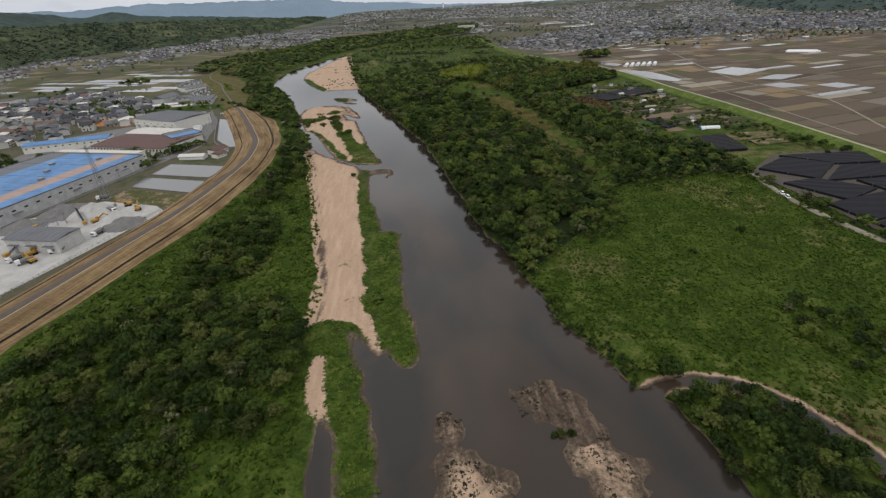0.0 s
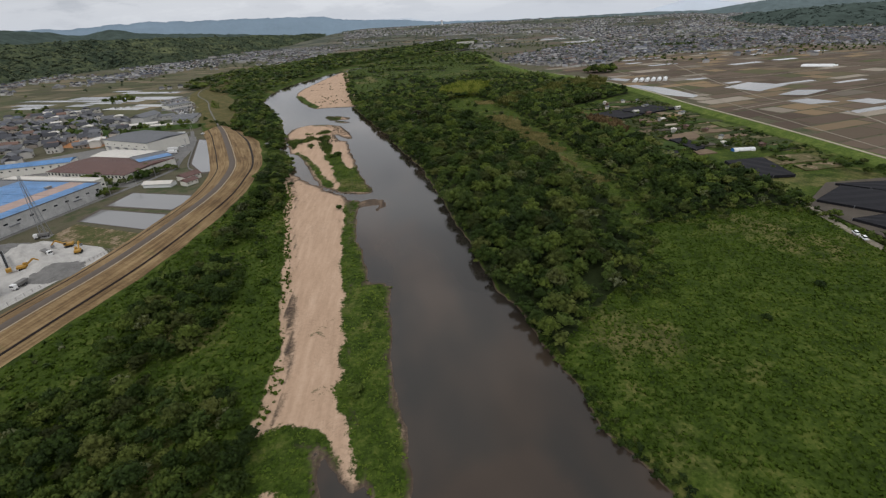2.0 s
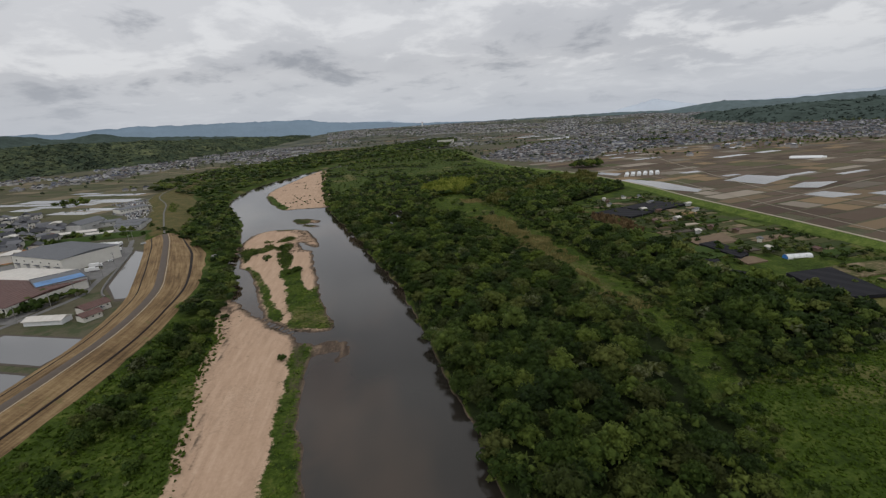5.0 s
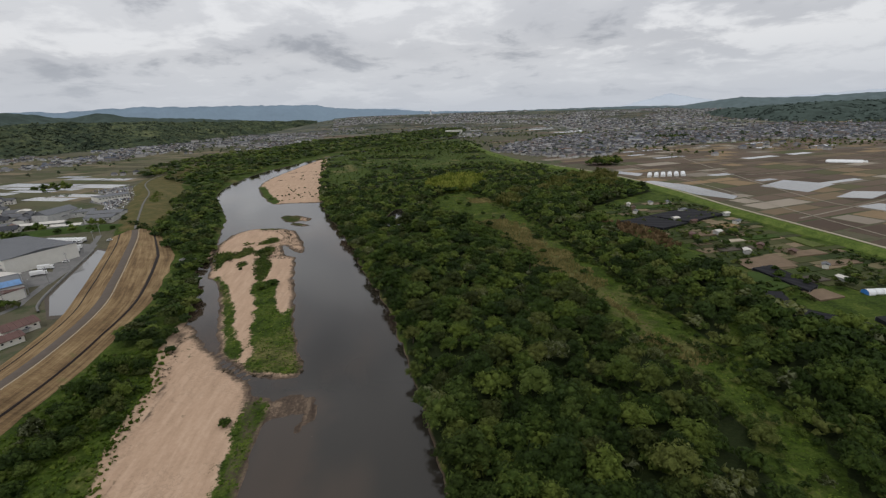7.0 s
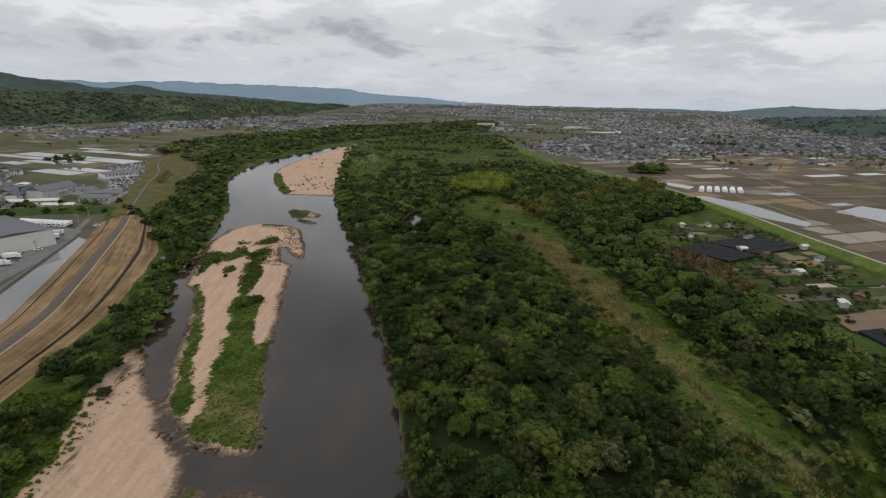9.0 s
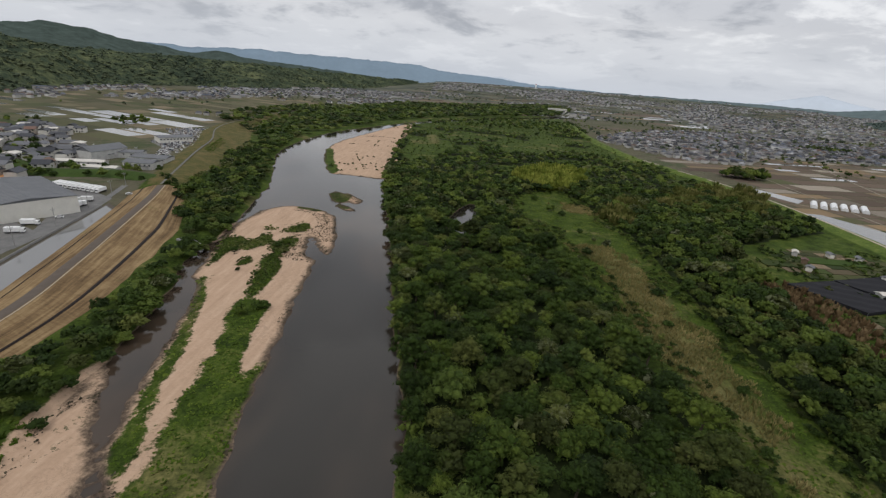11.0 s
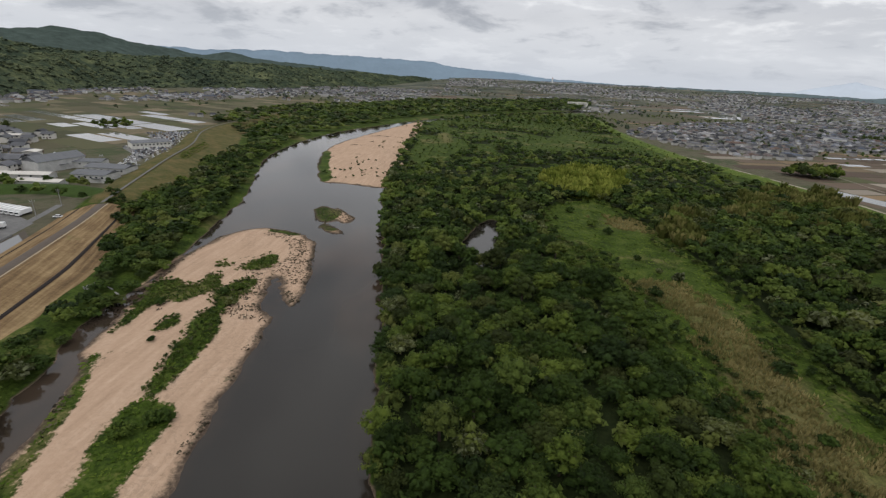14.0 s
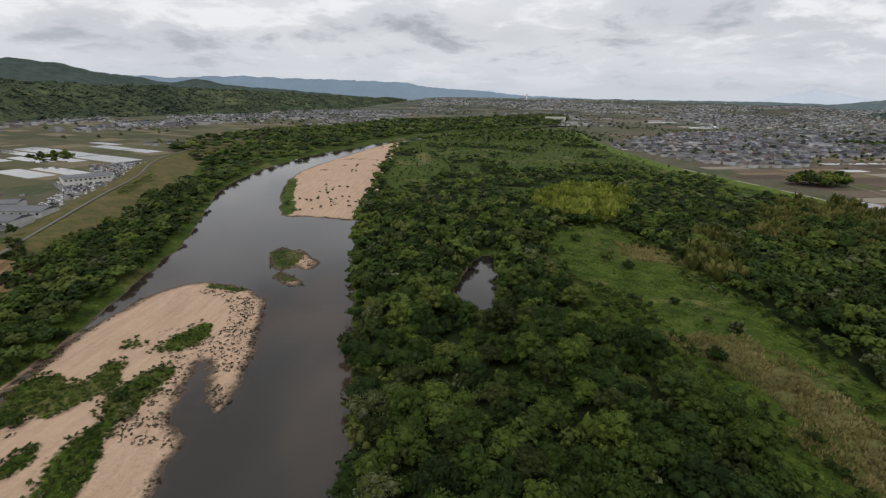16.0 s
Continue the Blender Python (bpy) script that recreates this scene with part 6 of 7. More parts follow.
crowd("village_trees", np.concatenate([scatter(500, lambda X, Y: np.abs(line_dist([(-203, 588), (-250, 594), (-300, 580), (-360, 606), (-450, 650)], X, Y)[0] - 10) < 4, (-450, -215, 560, 660), 8, 57),
                                       scatter(60, lambda X, Y: X > -400, (-196, -186, 388, 412), 4, 58), scatter(40, lambda X, Y: X > -400, (-262, -205, 382, 388), 5, 59),
                                       scatter(160, lambda X, Y: value_noise(X, Y, 40) > 0.6, (-560, -300, 440, 700), 12, 60),
                                       scatter(500, lambda X, Y: poly_dist([(-405, 690), (-345, 632), (-318, 604), (-268, 590), (-290, 566), (-335, 590), (-405, 650)], X, Y, False) < 0, (-410, -260, 560, 695), 6.5, 68),
                                       scatter(300, lambda X, Y: value_noise(X, Y, 50, 2) > 0.66, (-950, -380, 700, 1100), 12, 66)]), SMALL, (0.55, 0.95), LEAF_MANY, 67, "dark green garden trees between the houses", "trees")
# ---------------------------------------------------------------- farmland
PATH_PALE = plain("dusty_track", (0.24, 0.21, 0.16), 0.95, 0.3, 0.5)

def parcels(name, inside, box_, angle, size, seed, mat, label, z=0.10, gap=1.4, share=1.0):
    """Field parcels in rows, with balks between them; each a flat slab."""
    rng = np.random.RandomState(seed)
    c, s = math.cos(radians(angle)), math.sin(radians(angle))
    V, F = [], []
    x0, x1, y0, y1 = box_
    cx, cy, R = (x0 + x1) / 2, (y0 + y1) / 2, math.hypot(x1 - x0, y1 - y0) / 2
    v = -R
    while v < R:
        dv = size[1] * rng.uniform(0.7, 1.4)
        u = -R + rng.uniform(0, size[0])
        while u < R:
            du = size[0] * rng.uniform(0.5, 1.5)
            mx, my = cx + (u + du / 2) * c - (v + dv / 2) * s, cy + (u + du / 2) * s + (v + dv / 2) * c
            if x0 < mx < x1 and y0 < my < y1 and rng.rand() < share and inside(np.array([mx]), np.array([my]))[0]:
                q = [(cx + p * c - r * s, cy + p * s + r * c) for p, r in ((u + gap, v + gap), (u + du - gap, v + gap), (u + du - gap, v + dv - gap), (u + gap, v + dv - gap))]
                i = len(V)
                g = float(land_height(np.array([mx]), np.array([my]))[0])
                V += [(a, b, g + z) for a, b in q] + [(a, b, g - 0.3) for a, b in q]
                F += [(i, i + 1, i + 2, i + 3)] + [(i + k, i + 4 + k, i + 4 + (k + 1) % 4, i + (k + 1) % 4) for k in range(4)]
            u += du
        v += dv
    return tagged(new(name, quads_mesh(name, V, F, mat, None, False)), label, "fields", kind="stuff")


def east_farm(X, Y):
    d = line_dist(EAST_LEVEE, X, Y)
    return (d[1] > 0) & (d[0] > 16) & (poly_dist(TOWN, X, Y, False) > 5)


PADDIES_WEST = [(-860, 1060), (-800, 900), (-580, 790), (-430, 690), (-375, 775), (-372, 915), (-420, 1000), (-560, 1110)]
parcels("east_fields", east_farm, (312, 1500, 100, 1500), 14, (46, 22), 71, FIELDS, "brown tilled field parcels with grassy balks")
parcels("east_flooded", east_farm, (400, 1400, 300, 1300), 14, (52, 18), 72, PADDY, "flooded paddies shining pale grey", 0.22, 2.0, 0.06)
parcels("north_fields", lambda X, Y: value_noise(X, Y, 300, 3) < 0.50, (-420, 2600, 1720, 3400), 10, (90, 60), 73, FIELDS, "far field parcels on the plain", share=0.35)
parcels("north_paddies", lambda X, Y: value_noise(X, Y, 260, 3) > 0.42, (-420, 3000, 1750, 4100), 10, (120, 55), 77, PADDY, "far flooded paddies between the towns", 0.25, 3.0, 0.22)
parcels("west_fields", lambda X, Y: (poly_dist(PADDIES_WEST, X, Y, False) > -25) & (line_dist(GREEN_LEVEE, X, Y)[0] > 35) & (poly_dist(NORTH_WOOD, X, Y, False) > 5), (-1050, -330, 700, 1650), -22, (60, 26), 74, OLIVE_FIELDS, "brown and green fields below the hills")
parcels("west_paddies", lambda X, Y: poly_dist(PADDIES_WEST, X, Y, False) < 0, (-870, -360, 680, 1120), -22, (62, 26), 75, PADDY, "flooded paddies shining pale grey below the hills", 0.12, 2.4, 0.45)
parcels("west_paddy_banks", lambda X, Y: poly_dist(PADDIES_WEST, X, Y, False) < 0, (-870, -360, 680, 1120), -22, (40, 40), 76, OLIVE_FIELDS, "dry fields among the paddies", 0.05, 1.0)
for pts, label in (([(312, 684), (331, 683), (350, 640), (352, 572), (338, 560), (322, 590)], "long flooded paddy along the east levee"), ([(314, 772), (330, 784), (352, 742), (336, 724)], "small flooded paddy beside the copse"),
                   ([(412, 615), (465, 643), (489, 603), (426, 571)], "wide flooded paddy among brown fields"), ([(427, 543), (467, 564), (496, 552), (449, 529)], "narrow flooded paddy among brown fields"), ([(407, 505), (435, 511), (447, 484), (413, 481)], "flooded paddy beside a farm road"), ([(455, 486), (484, 490), (490, 468), (461, 462)], "flooded paddy among the tilled fields")):
    sheet("flooded_paddy", pts, 2.3, PADDY, label, "water")
for line, w in (([(327, 300), (340, 420), (352, 540), (366, 640), (382, 872)], 0.8), ([(361, 312), (415, 442), (404, 547), (485, 825), (560, 1050)], 1.0), ([(330, 480), (433, 514), (520, 545), (700, 600)], 0.9), ([(330, 720), (480, 690), (760, 740)], 0.8)):
    tagged(ribbon("farm_road", line, (-w, w), (2.34, 2.34), PATH_PALE), "pale farm road between the fields", "road", kind="structure")


def tunnel(l, w, h, mat, ends, label, name="greenhouse"):
    """A hooped tunnel under film."""
    root = new(name, None)
    bm = bmesh.new()
    rings = []
    for x in np.linspace(0, l, 9):
        rings.append([bm.verts.new((x, w / 2 * math.cos(math.pi * k / 10), max(0, h * math.sin(math.pi * k / 10) ** 0.8))) for k in range(11)])
    for a, b in zip(rings[:-1], rings[1:]):
        for k in range(10):
            bm.faces.new((a[k], b[k], b[k + 1], a[k + 1]))
    part("cover", bm, mat, root)
    for x in (0.02, l - 0.02):
        bm = bmesh.new()
        bm.faces.new([bm.verts.new((x, w / 2 * 0.98 * math.cos(math.pi * k / 10), max(0, 0.98 * h * math.sin(math.pi * k / 10) ** 0.8))) for k in range(11)])
        part("end_wall", bm, ends, root)
    for x in np.linspace(0, l, 5):
        bm = bmesh.new()
        for k in range(10):
            a, b = math.pi * k / 10, math.pi * (k + 1) / 10
            p = [(w / 2 + 0.04) * math.cos(a), (h + 0.04) * math.sin(a) ** 0.8 if k else 0, (w / 2 + 0.04) * math.cos(b), (h + 0.04) * math.sin(b) ** 0.8 if k < 9 else 0]
            bm.faces.new([bm.verts.new(q) for q in ((x - 0.06, p[0], p[1]), (x + 0.06, p[0], p[1]), (x + 0.06, p[2], p[3]), (x - 0.06, p[2], p[3]))])
        part("hoop", bm, STEEL, root)
    return tagged(root, label, "greenhouse")


g = tunnel(27, 5.6, 3.0, FILM, FILM, "white plastic tunnel greenhouse in a row by the fields")
g["group"] = "greenhouses"
for k in range(6):
    copy_thing(g, pose(342 + 8.6 * k, 711 - 0.9 * k, 2.1, 0, 0, 58))
for o in (*g.children, g):
    bpy.data.objects.remove(o)
for x, y, l, a, blue in ((236, 346, 15, -5, True), (640, 762, 40, -36, False), (646, 768, 46, -36, False), (654, 774, 40, -36, False)):
    t = tunnel(l, 4.6, 2.4, FILM, TARP if blue else FILM, "white plastic tunnel with a blue end" if blue else "long white plastic tunnel")
    t.matrix_basis = pose(x, y, 2.0, 0, 0, a)


def shade_house(pts, label, h=1.9):
    """A flat black net stretched over rows of posts."""
    root = new("shade_house", None)
    p = np.array(pts, float)
    c = p.mean(0)
    root.matrix_basis = pose(c[0], c[1], 2.0)
    q = (p - c) * 1.09
    n = 6
    bm = bmesh.new()
    G = [[bm.verts.new(((1 - u) * (1 - v) * q[0][0] + u * (1 - v) * q[1][0] + u * v * q[2][0] + (1 - u) * v * q[3][0],
                        (1 - u) * (1 - v) * q[0][1] + u * (1 - v) * q[1][1] + u * v * q[2][1] + (1 - u) * v * q[3][1], h - 0.22 * ((i + j) % 2))) for i, u in enumerate(np.linspace(0, 1, n))] for j, v in enumerate(np.linspace(0, 1, n))]
    for j in range(n - 1):
        for i in range(n - 1):
            bm.faces.new((G[j][i], G[j][i + 1], G[j + 1][i + 1], G[j + 1][i]))
    part("net_roof", bm, NET, root)
    for a, b in zip(q, np.roll(q, -1, 0)):
        bm = bmesh.new()
        bm.faces.new([bm.verts.new(v) for v in ((*a, 0.3), (*b, 0.3), (*b, h - 0.05), (*a, h - 0.05))])
        part("net_side", bm, NET, root)
    for a, b in zip(q, np.roll(q, -1, 0)):
        for f in (0.0, 0.5):
            x, y = a + (b - a) * f
            part("post", boxed((x - 0.06, x + 0.06, y - 0.06, y + 0.06, -0.3, h + 0.1)), STEEL, root)
    return tagged(root, label, "shade house")


sheet("nursery_ground", [(207, 108), (288, 108), (291, 272), (240, 272), (206, 246)], 2.66, DARK_SOIL, "dark bare soil under the nursery nets", "ground", thick=1.0)
for pts in ([(214, 247), (240, 262), (258, 246), (232, 226)], [(243, 266), (292, 262), (286, 244), (262, 246)], [(236, 222), (262, 242), (288, 238), (284, 222)], [(210, 222), (230, 224), (246, 206), (222, 196)], [(250, 218), (286, 218), (284, 200), (252, 202)],
            [(210, 192), (248, 200), (250, 182), (212, 172)], [(254, 198), (286, 196), (284, 176), (256, 180)], [(212, 168), (250, 178), (250, 156), (214, 148)], [(254, 174), (286, 172), (284, 148), (254, 152)], [(214, 144), (284, 144), (284, 116), (216, 112)],
            [(214, 320), (239, 321), (232, 287), (208, 289)], [(196, 500), (224, 510), (238, 484), (214, 474)], [(228, 512), (268, 528), (282, 503), (244, 488)], [(183, 347), (190, 355), (198, 352), (192, 338)], [(183, 334), (191, 336), (206, 316), (200, 308)], [(211, 383), (223, 385), (221, 357), (212, 352)]):
    shade_house(pts, "low black shade net over nursery beds")
sheet("nursery_rows", [(193, 366), (206, 382), (219, 377), (212, 360), (198, 356)], 2.9, LUSH, "dark green rows of nursery shrubs", "garden", thick=1.2)
sheet("garden_bed", [(212, 400), (244, 406), (238, 384), (210, 386)], 2.75, SOIL, "pale brown garden plot", "garden")
for k, (x, y, w, d, mat, label) in enumerate(((262, 404, 22, 10, SOIL, "dry brown garden plot"), (266, 385, 20, 8, SOIL, "brown sandy garden plot"), (230, 420, 26, 7, DARK_SOIL, "dark tilled garden strip"), (258, 318, 36, 18, WEEDY, "weedy brown fallow"), (262, 300, 30, 12, WEEDY, "weedy brown fallow"),
                                             (262, 440, 26, 9, LUSH, "green vegetable plot"), (238, 456, 24, 10, SOIL, "brown garden plot"), (262, 472, 20, 8, DRY_GRASS, "straw-covered garden plot"), (216, 348, 14, 12, SOIL, "brown nursery beds"), (226, 366, 20, 9, DARK_SOIL, "dark garden beds"),
                                             (270, 346, 24, 10, LUSH, "green garden plot"), (280, 424, 10, 22, GREEN_BANK, "mown garden margin"), (240, 436, 16, 6, PALE, "pale garden track"), (250, 548, 40, 12, LUSH, "green plot under the levee"))):
    sheet("garden_plot", [(x - w / 2, y - d / 2), (x + w / 2, y - d / 2 + 1.5), (x + w / 2 - 1, y + d / 2), (x - w / 2 + 1, y + d / 2 - 1)], 2.8 + 0.01 * k, mat, label, "garden", thick=1.2)
tagged(ribbon("nursery_track", [(206, 250), (204, 238), (198, 204), (199, 172), (202, 140), (206, 90)], (-1.2, 1.2), (2.62, 2.62), PATH_PALE), "pale gravel track past the nursery", "road", kind="structure")
tagged(ribbon("nursery_track_edge", [(206, 250), (204, 238), (198, 204), (199, 172), (202, 140), (206, 90)], (1.2, 2.0), (2.62, 1.9), PATH_PALE), "gravel edge of track", "road", kind="structure")


parcels("allotments", lambda X, Y: (poly_dist([(210, 372), (250, 340), (286, 335), (290, 560), (240, 575), (212, 545), (200, 520), (238, 520), (280, 505), (240, 480), (205, 470), (205, 400)], X, Y, False) < 0), (200, 292, 330, 580), 8, (13, 6.5), 94, GARDEN, "small allotment plots of soil and vegetables", 0.35, 0.3, 0.96)
crowd("allotment_hedges", scatter(3500, lambda X, Y: (value_noise(X, Y, 22, 2) > 0.50), (198, 290, 300, 575), 3.2, 95), UNDER, (0.16, 0.46), LEAF_MANY, 96, "low hedges and shrubs between allotments", "hedges")

# ---------------------------------------------------------------- vehicles, machines, poles
def wheel(root, x, y, r, w):
    bm = bmesh.new()
    bmesh.ops.create_cone(bm, cap_ends=True, segments=14, radius1=r, radius2=r, depth=w, matrix=Matrix.Translation((x, y, r)) @ Matrix.Rotation(radians(90), 4, "X"))
    t = part("wheel", bm, BLACK, root)
    bm = bmesh.new()
    bmesh.ops.create_cone(bm, cap_ends=True, segments=10, radius1=r * 0.5, radius2=r * 0.5, depth=w + 0.04, matrix=Matrix.Translation((x, y, r)) @ Matrix.Rotation(radians(90), 4, "X"))
    part("rim", bm, STEEL, t)


def truck(label):
    root = new("truck", None)
    body = boxed((1.9, 8.2, -1.15, 1.15, 1.0, 3.3))
    bmesh.ops.bevel(body, geom=list(body.edges), offset=0.06, segments=1, affect="EDGES")
    part("cargo_box", body, WHITE, root)
    cab = boxed((0, 1.8, -1.1, 1.1, 0.6, 2.6))
    bmesh.ops.bevel(cab, geom=list(cab.edges), offset=0.12, segments=2, affect="EDGES")
    part("cab", cab, WHITE, root)
    part("windscreen", boxed((-0.02, 0.1, -0.95, 0.95, 1.6, 2.35)), WINDOW, root)
    part("chassis", boxed((0.3, 8.1, -0.5, 0.5, 0.55, 0.95)), BLACK, root)
    for x in (0.9, 6.4, 7.4):
        for y in (-0.95, 0.95):
            wheel(root, x, y, 0.48, 0.32)
    return tagged(root, label, "truck", group="parked trucks")


t = truck("white box truck parked in a row in the yard")
for k in range(11):
    copy_thing(t, pose(-258 + 3.6 * k, 546 - 0.5 * k, 2.06, 0, 0, 95))
for x, y, a in ((-218, 522, 20), (-214, 512, 25), (-206, 506, 110), (-200, 478, 200), (-196, 466, 205)):
    copy_thing(t, pose(x, y, 2.06, 0, 0, a))
for o in (*t.children_recursive, t):
    bpy.data.objects.remove(o)


def car(mat, label):
    root = new("car", None)
    b = boxed((0, 4.1, -0.82, 0.82, 0.28, 0.9))
    bmesh.ops.bevel(b, geom=list(b.edges), offset=0.12, segments=2, affect="EDGES")
    part("body", b, mat, root)
    c = boxed((0.9, 3.6, -0.7, 0.7, 0.88, 1.45))
    for v in c.verts:
        if v.co.z > 1.3:
            v.co.x = 2.25 + (v.co.x - 2.25) * 0.75
            v.co.y *= 0.85
    part("cabin", c, WINDOW, root)
    part("roof", boxed((1.3, 3.2, -0.58, 0.58, 1.45, 1.5)), mat, root)
    for x in (0.8, 3.3):
        for y in (-0.75, 0.75):
            wheel(root, x, y, 0.32, 0.2)
    return tagged(root, label, "car", group="parked cars")


CAR_DARK = plain("dark_car_paint", (0.05, 0.055, 0.065), 0.3, 0.1, per_object=0.5)
cars = [car(WHITE, "white car parked by the stores below the levee"), car(CAR_DARK, "dark car parked by the stores below the levee")]
rng = np.random.RandomState(12)
lot = scatter(1500, lambda X, Y: (line_dist([(-262, 672), (-300, 740), (-330, 800), (-350, 850)], X, Y)[0] < 11), (-365, -255, 665, 860), 4.6, 81)[:96]
for x, y in lot:
    copy_thing(cars[rng.randint(2)], pose(x, y, 2.05, 0, 0, 120 + 90 * rng.randint(2) + rng.uniform(-5, 5)))
for x, y, a in ((-205, 545, 20), (-203, 490, 30), (-168, 250, 70), (-186, 262, 10), (197, 208, 70), (196, 203, 70)):
    copy_thing(cars[0], pose(x, y, 2.1 if x < 0 else 2.64, 0, 0, a))
for c in cars:
    for o in (*c.children_recursive, c):
        bpy.data.objects.remove(o)


def clutter(name, P, label):
    """Scrap past counting: battered panels, drums and crates leaning on one another."""
    rng = np.random.RandomState(len(P))
    V, F = [], []
    for x, y in P:
        for k in range(rng.randint(1, 4)):
            l, w, h = rng.uniform(0.6, 2.6), rng.uniform(0.5, 1.6), rng.uniform(0.4, 2.4)
            a, lean = rng.uniform(0, 6.283), rng.uniform(-0.5, 0.5)
            cx, cy, i = x + rng.uniform(-1.5, 1.5), y + rng.uniform(-1.5, 1.5), len(V)
            for z, f in ((-0.1, 1.0), (h, rng.uniform(0.5, 1.0))):
                for p, q in ((-1, -1), (1, -1), (1, 1), (-1, 1)):
                    u, v = p * l / 2 * f + lean * max(z, 0), q * w / 2 * f
                    V.append((cx + u * math.cos(a) - v * math.sin(a), cy + u * math.sin(a) + v * math.cos(a), 2.0 + z + 0.2 * p * (z > 0)))
            F += [(i + 4, i + 5, i + 6, i + 7)] + [(i + j, i + (j + 1) % 4, i + 4 + (j + 1) % 4, i + 4 + j) for j in range(4)]
    return tagged(new(name, quads_mesh(name, V, F, SCRAP, None, False)), label, "scrap", kind="stuff")


def make_scrap():
    m, N = material("mixed_scrap")
    r = N.add("ShaderNodeNewGeometry").outputs["Random Per Island"]
    c = N.ramp(r, (0.0, (0.62, 0.62, 0.60)), (0.22, (0.30, 0.30, 0.31)), (0.45, (0.06, 0.06, 0.065)), (0.62, (0.16, 0.085, 0.05)), (0.74, (0.46, 0.45, 0.43)), (0.86, (0.09, 0.14, 0.22)), (0.95, (0.72, 0.71, 0.68)))
    finish(N, N.mix(N.math("MULTIPLY", N.noise(1.5, 4, 0.6, spot(N)), 0.25), c, (0.10, 0.085, 0.07)), 0.7)
    return m


SCRAP = make_scrap()
yard = [(-277, 682), (-270, 702), (-289, 778), (-340, 880), (-380, 834), (-345, 800), (-330, 742), (-300, 720)]
heaps = scatter(4500, lambda X, Y: (poly_dist(yard, X, Y, False) < 0) & (value_noise(X, Y, 16, 2) > 0.34) & (poly_dist([(-318, 736), (-296, 764), (-312, 778), (-336, 752)], X, Y, False) > 2), (-385, -265, 680, 885), 2.2, 83)
clutter("scrap_heaps", heaps, "heaps of mixed scrap metal and old appliances in a yard")
clutter("village_clutter", scatter(500, lambda X, Y: value_noise(X, Y, 14, 2) > 0.5, (-400, -300, 560, 700), 4.5, 84), "stacked goods and small sheds between the village houses")
sheet("scrap_yard_ground", [(-279, 680), (-268, 702), (-287, 778), (-338, 882), (-384, 834), (-348, 800), (-332, 742), (-302, 718)], 2.05, GRAVEL_DARK, "grey gravel floor of a scrap yard", "yard")


def excavator():
    root = new("excavator", None)
    for y in (-1.2, 1.2):
        tr = boxed((-1.9, 1.9, y - 0.3, y + 0.3, 0.0, 0.85))
        bmesh.ops.bevel(tr, geom=[e for e in tr.edges if abs(e.verts[0].co.y - e.verts[1].co.y) > 0.1], offset=0.35, segments=3, affect="EDGES")
        part("track", tr, BLACK, root)
    h = boxed((-2.3, 1.2, -1.3, 1.3, 0.95, 2.1))
    bmesh.ops.bevel(h, geom=list(h.edges), offset=0.12, segments=1, affect="EDGES")
    part("house", h, YELLOW, root)
    cab = part("cab", boxed((0.2, 1.7, 0.35, 1.3, 1.0, 2.9)), YELLOW, root)
    part("window", boxed((1.55, 1.74, 0.42, 1.22, 1.7, 2.7), (0.4, 1.5, 1.22, 1.34, 1.8, 2.7)), WINDOW, cab)

    def beam(name, a, b, w, mat=YELLOW):
        a, b = Vector(a), Vector(b)
        bm = boxed((0, (b - a).length, -w, w, -w * 1.3, w * 1.3))
        part(name, bm, mat, root, matrix=Matrix.Translation(a) @ (b - a).to_track_quat("X", "Z").to_matrix().to_4x4())

    beam("boom", (1.0, -0.2, 1.7), (4.6, -0.2, 4.2), 0.28)
    beam("arm", (4.6, -0.2, 4.3), (6.9, -0.2, 2.2), 0.2)
    beam("bucket", (6.6, -0.2, 2.3), (6.4, -0.2, 1.0), 0.5, STEEL)
    return tagged(root, "yellow tracked excavator standing in the stone yard", "excavator", group="excavators")


e = excavator()
for x, y, a in ((-181, 205, 150), (-176, 249, 30), (-160, 263, 110), (-170, 272, 200), (-186, 213, 60)):
    copy_thing(e, pose(x, y, 2.1, 0, 0, a))
for o in (*e.children_recursive, e):
    bpy.data.objects.remove(o)


def heap(x, y, r, h, mat, label, seed):
    """A conical heap of stone with a slumped foot."""
    bm = bmesh.new()
    bmesh.ops.create_grid(bm, x_segments=28, y_segments=28, size=r)
    for v in bm.verts:
        d = math.hypot(v.co.x, v.co.y) / r
        d += 0.16 * noise.noise(Vector((v.co.x * 0.35 + seed, v.co.y * 0.35, 0)))
        v.co.z = h * max(-0.05, 1 - d) ** 1.15 if d < 1 else -0.3
        v.co.z += 0.25 * noise.noise(Vector((v.co.x * 1.1, v.co.y * 1.1, seed))) * (d < 1)
    ob = part("stone_mound", bm, mat, None)
    ob.matrix_basis = pose(x, y, 2.0)
    tagged(ob, label, "mound", group="stone mounds")


for k, (x, y, r, h, mat, label) in enumerate(((-204, 268, 15, 6, GRAVEL_DARK, "grey gravel heap in the stone yard"), (-186, 264, 14, 6.5, GRAVEL, "pale crushed stone heap"), (-166, 252, 12, 5, GRAVEL, "pale crushed stone heap"), (-158, 243, 11, 4.5, GRAVEL_DARK, "grey gravel heap in the stone yard"), (-215, 250, 12, 5, GRAVEL_DARK, "grey gravel heap in the stone yard"),
                                               (-322, 548, 15, 4, EARTH, "orange clay heap in a storage yard"), (-304, 538, 10, 3, EARTH, "orange clay heap in a storage yard"))):
    heap(x, y, r, h, mat, label, k)


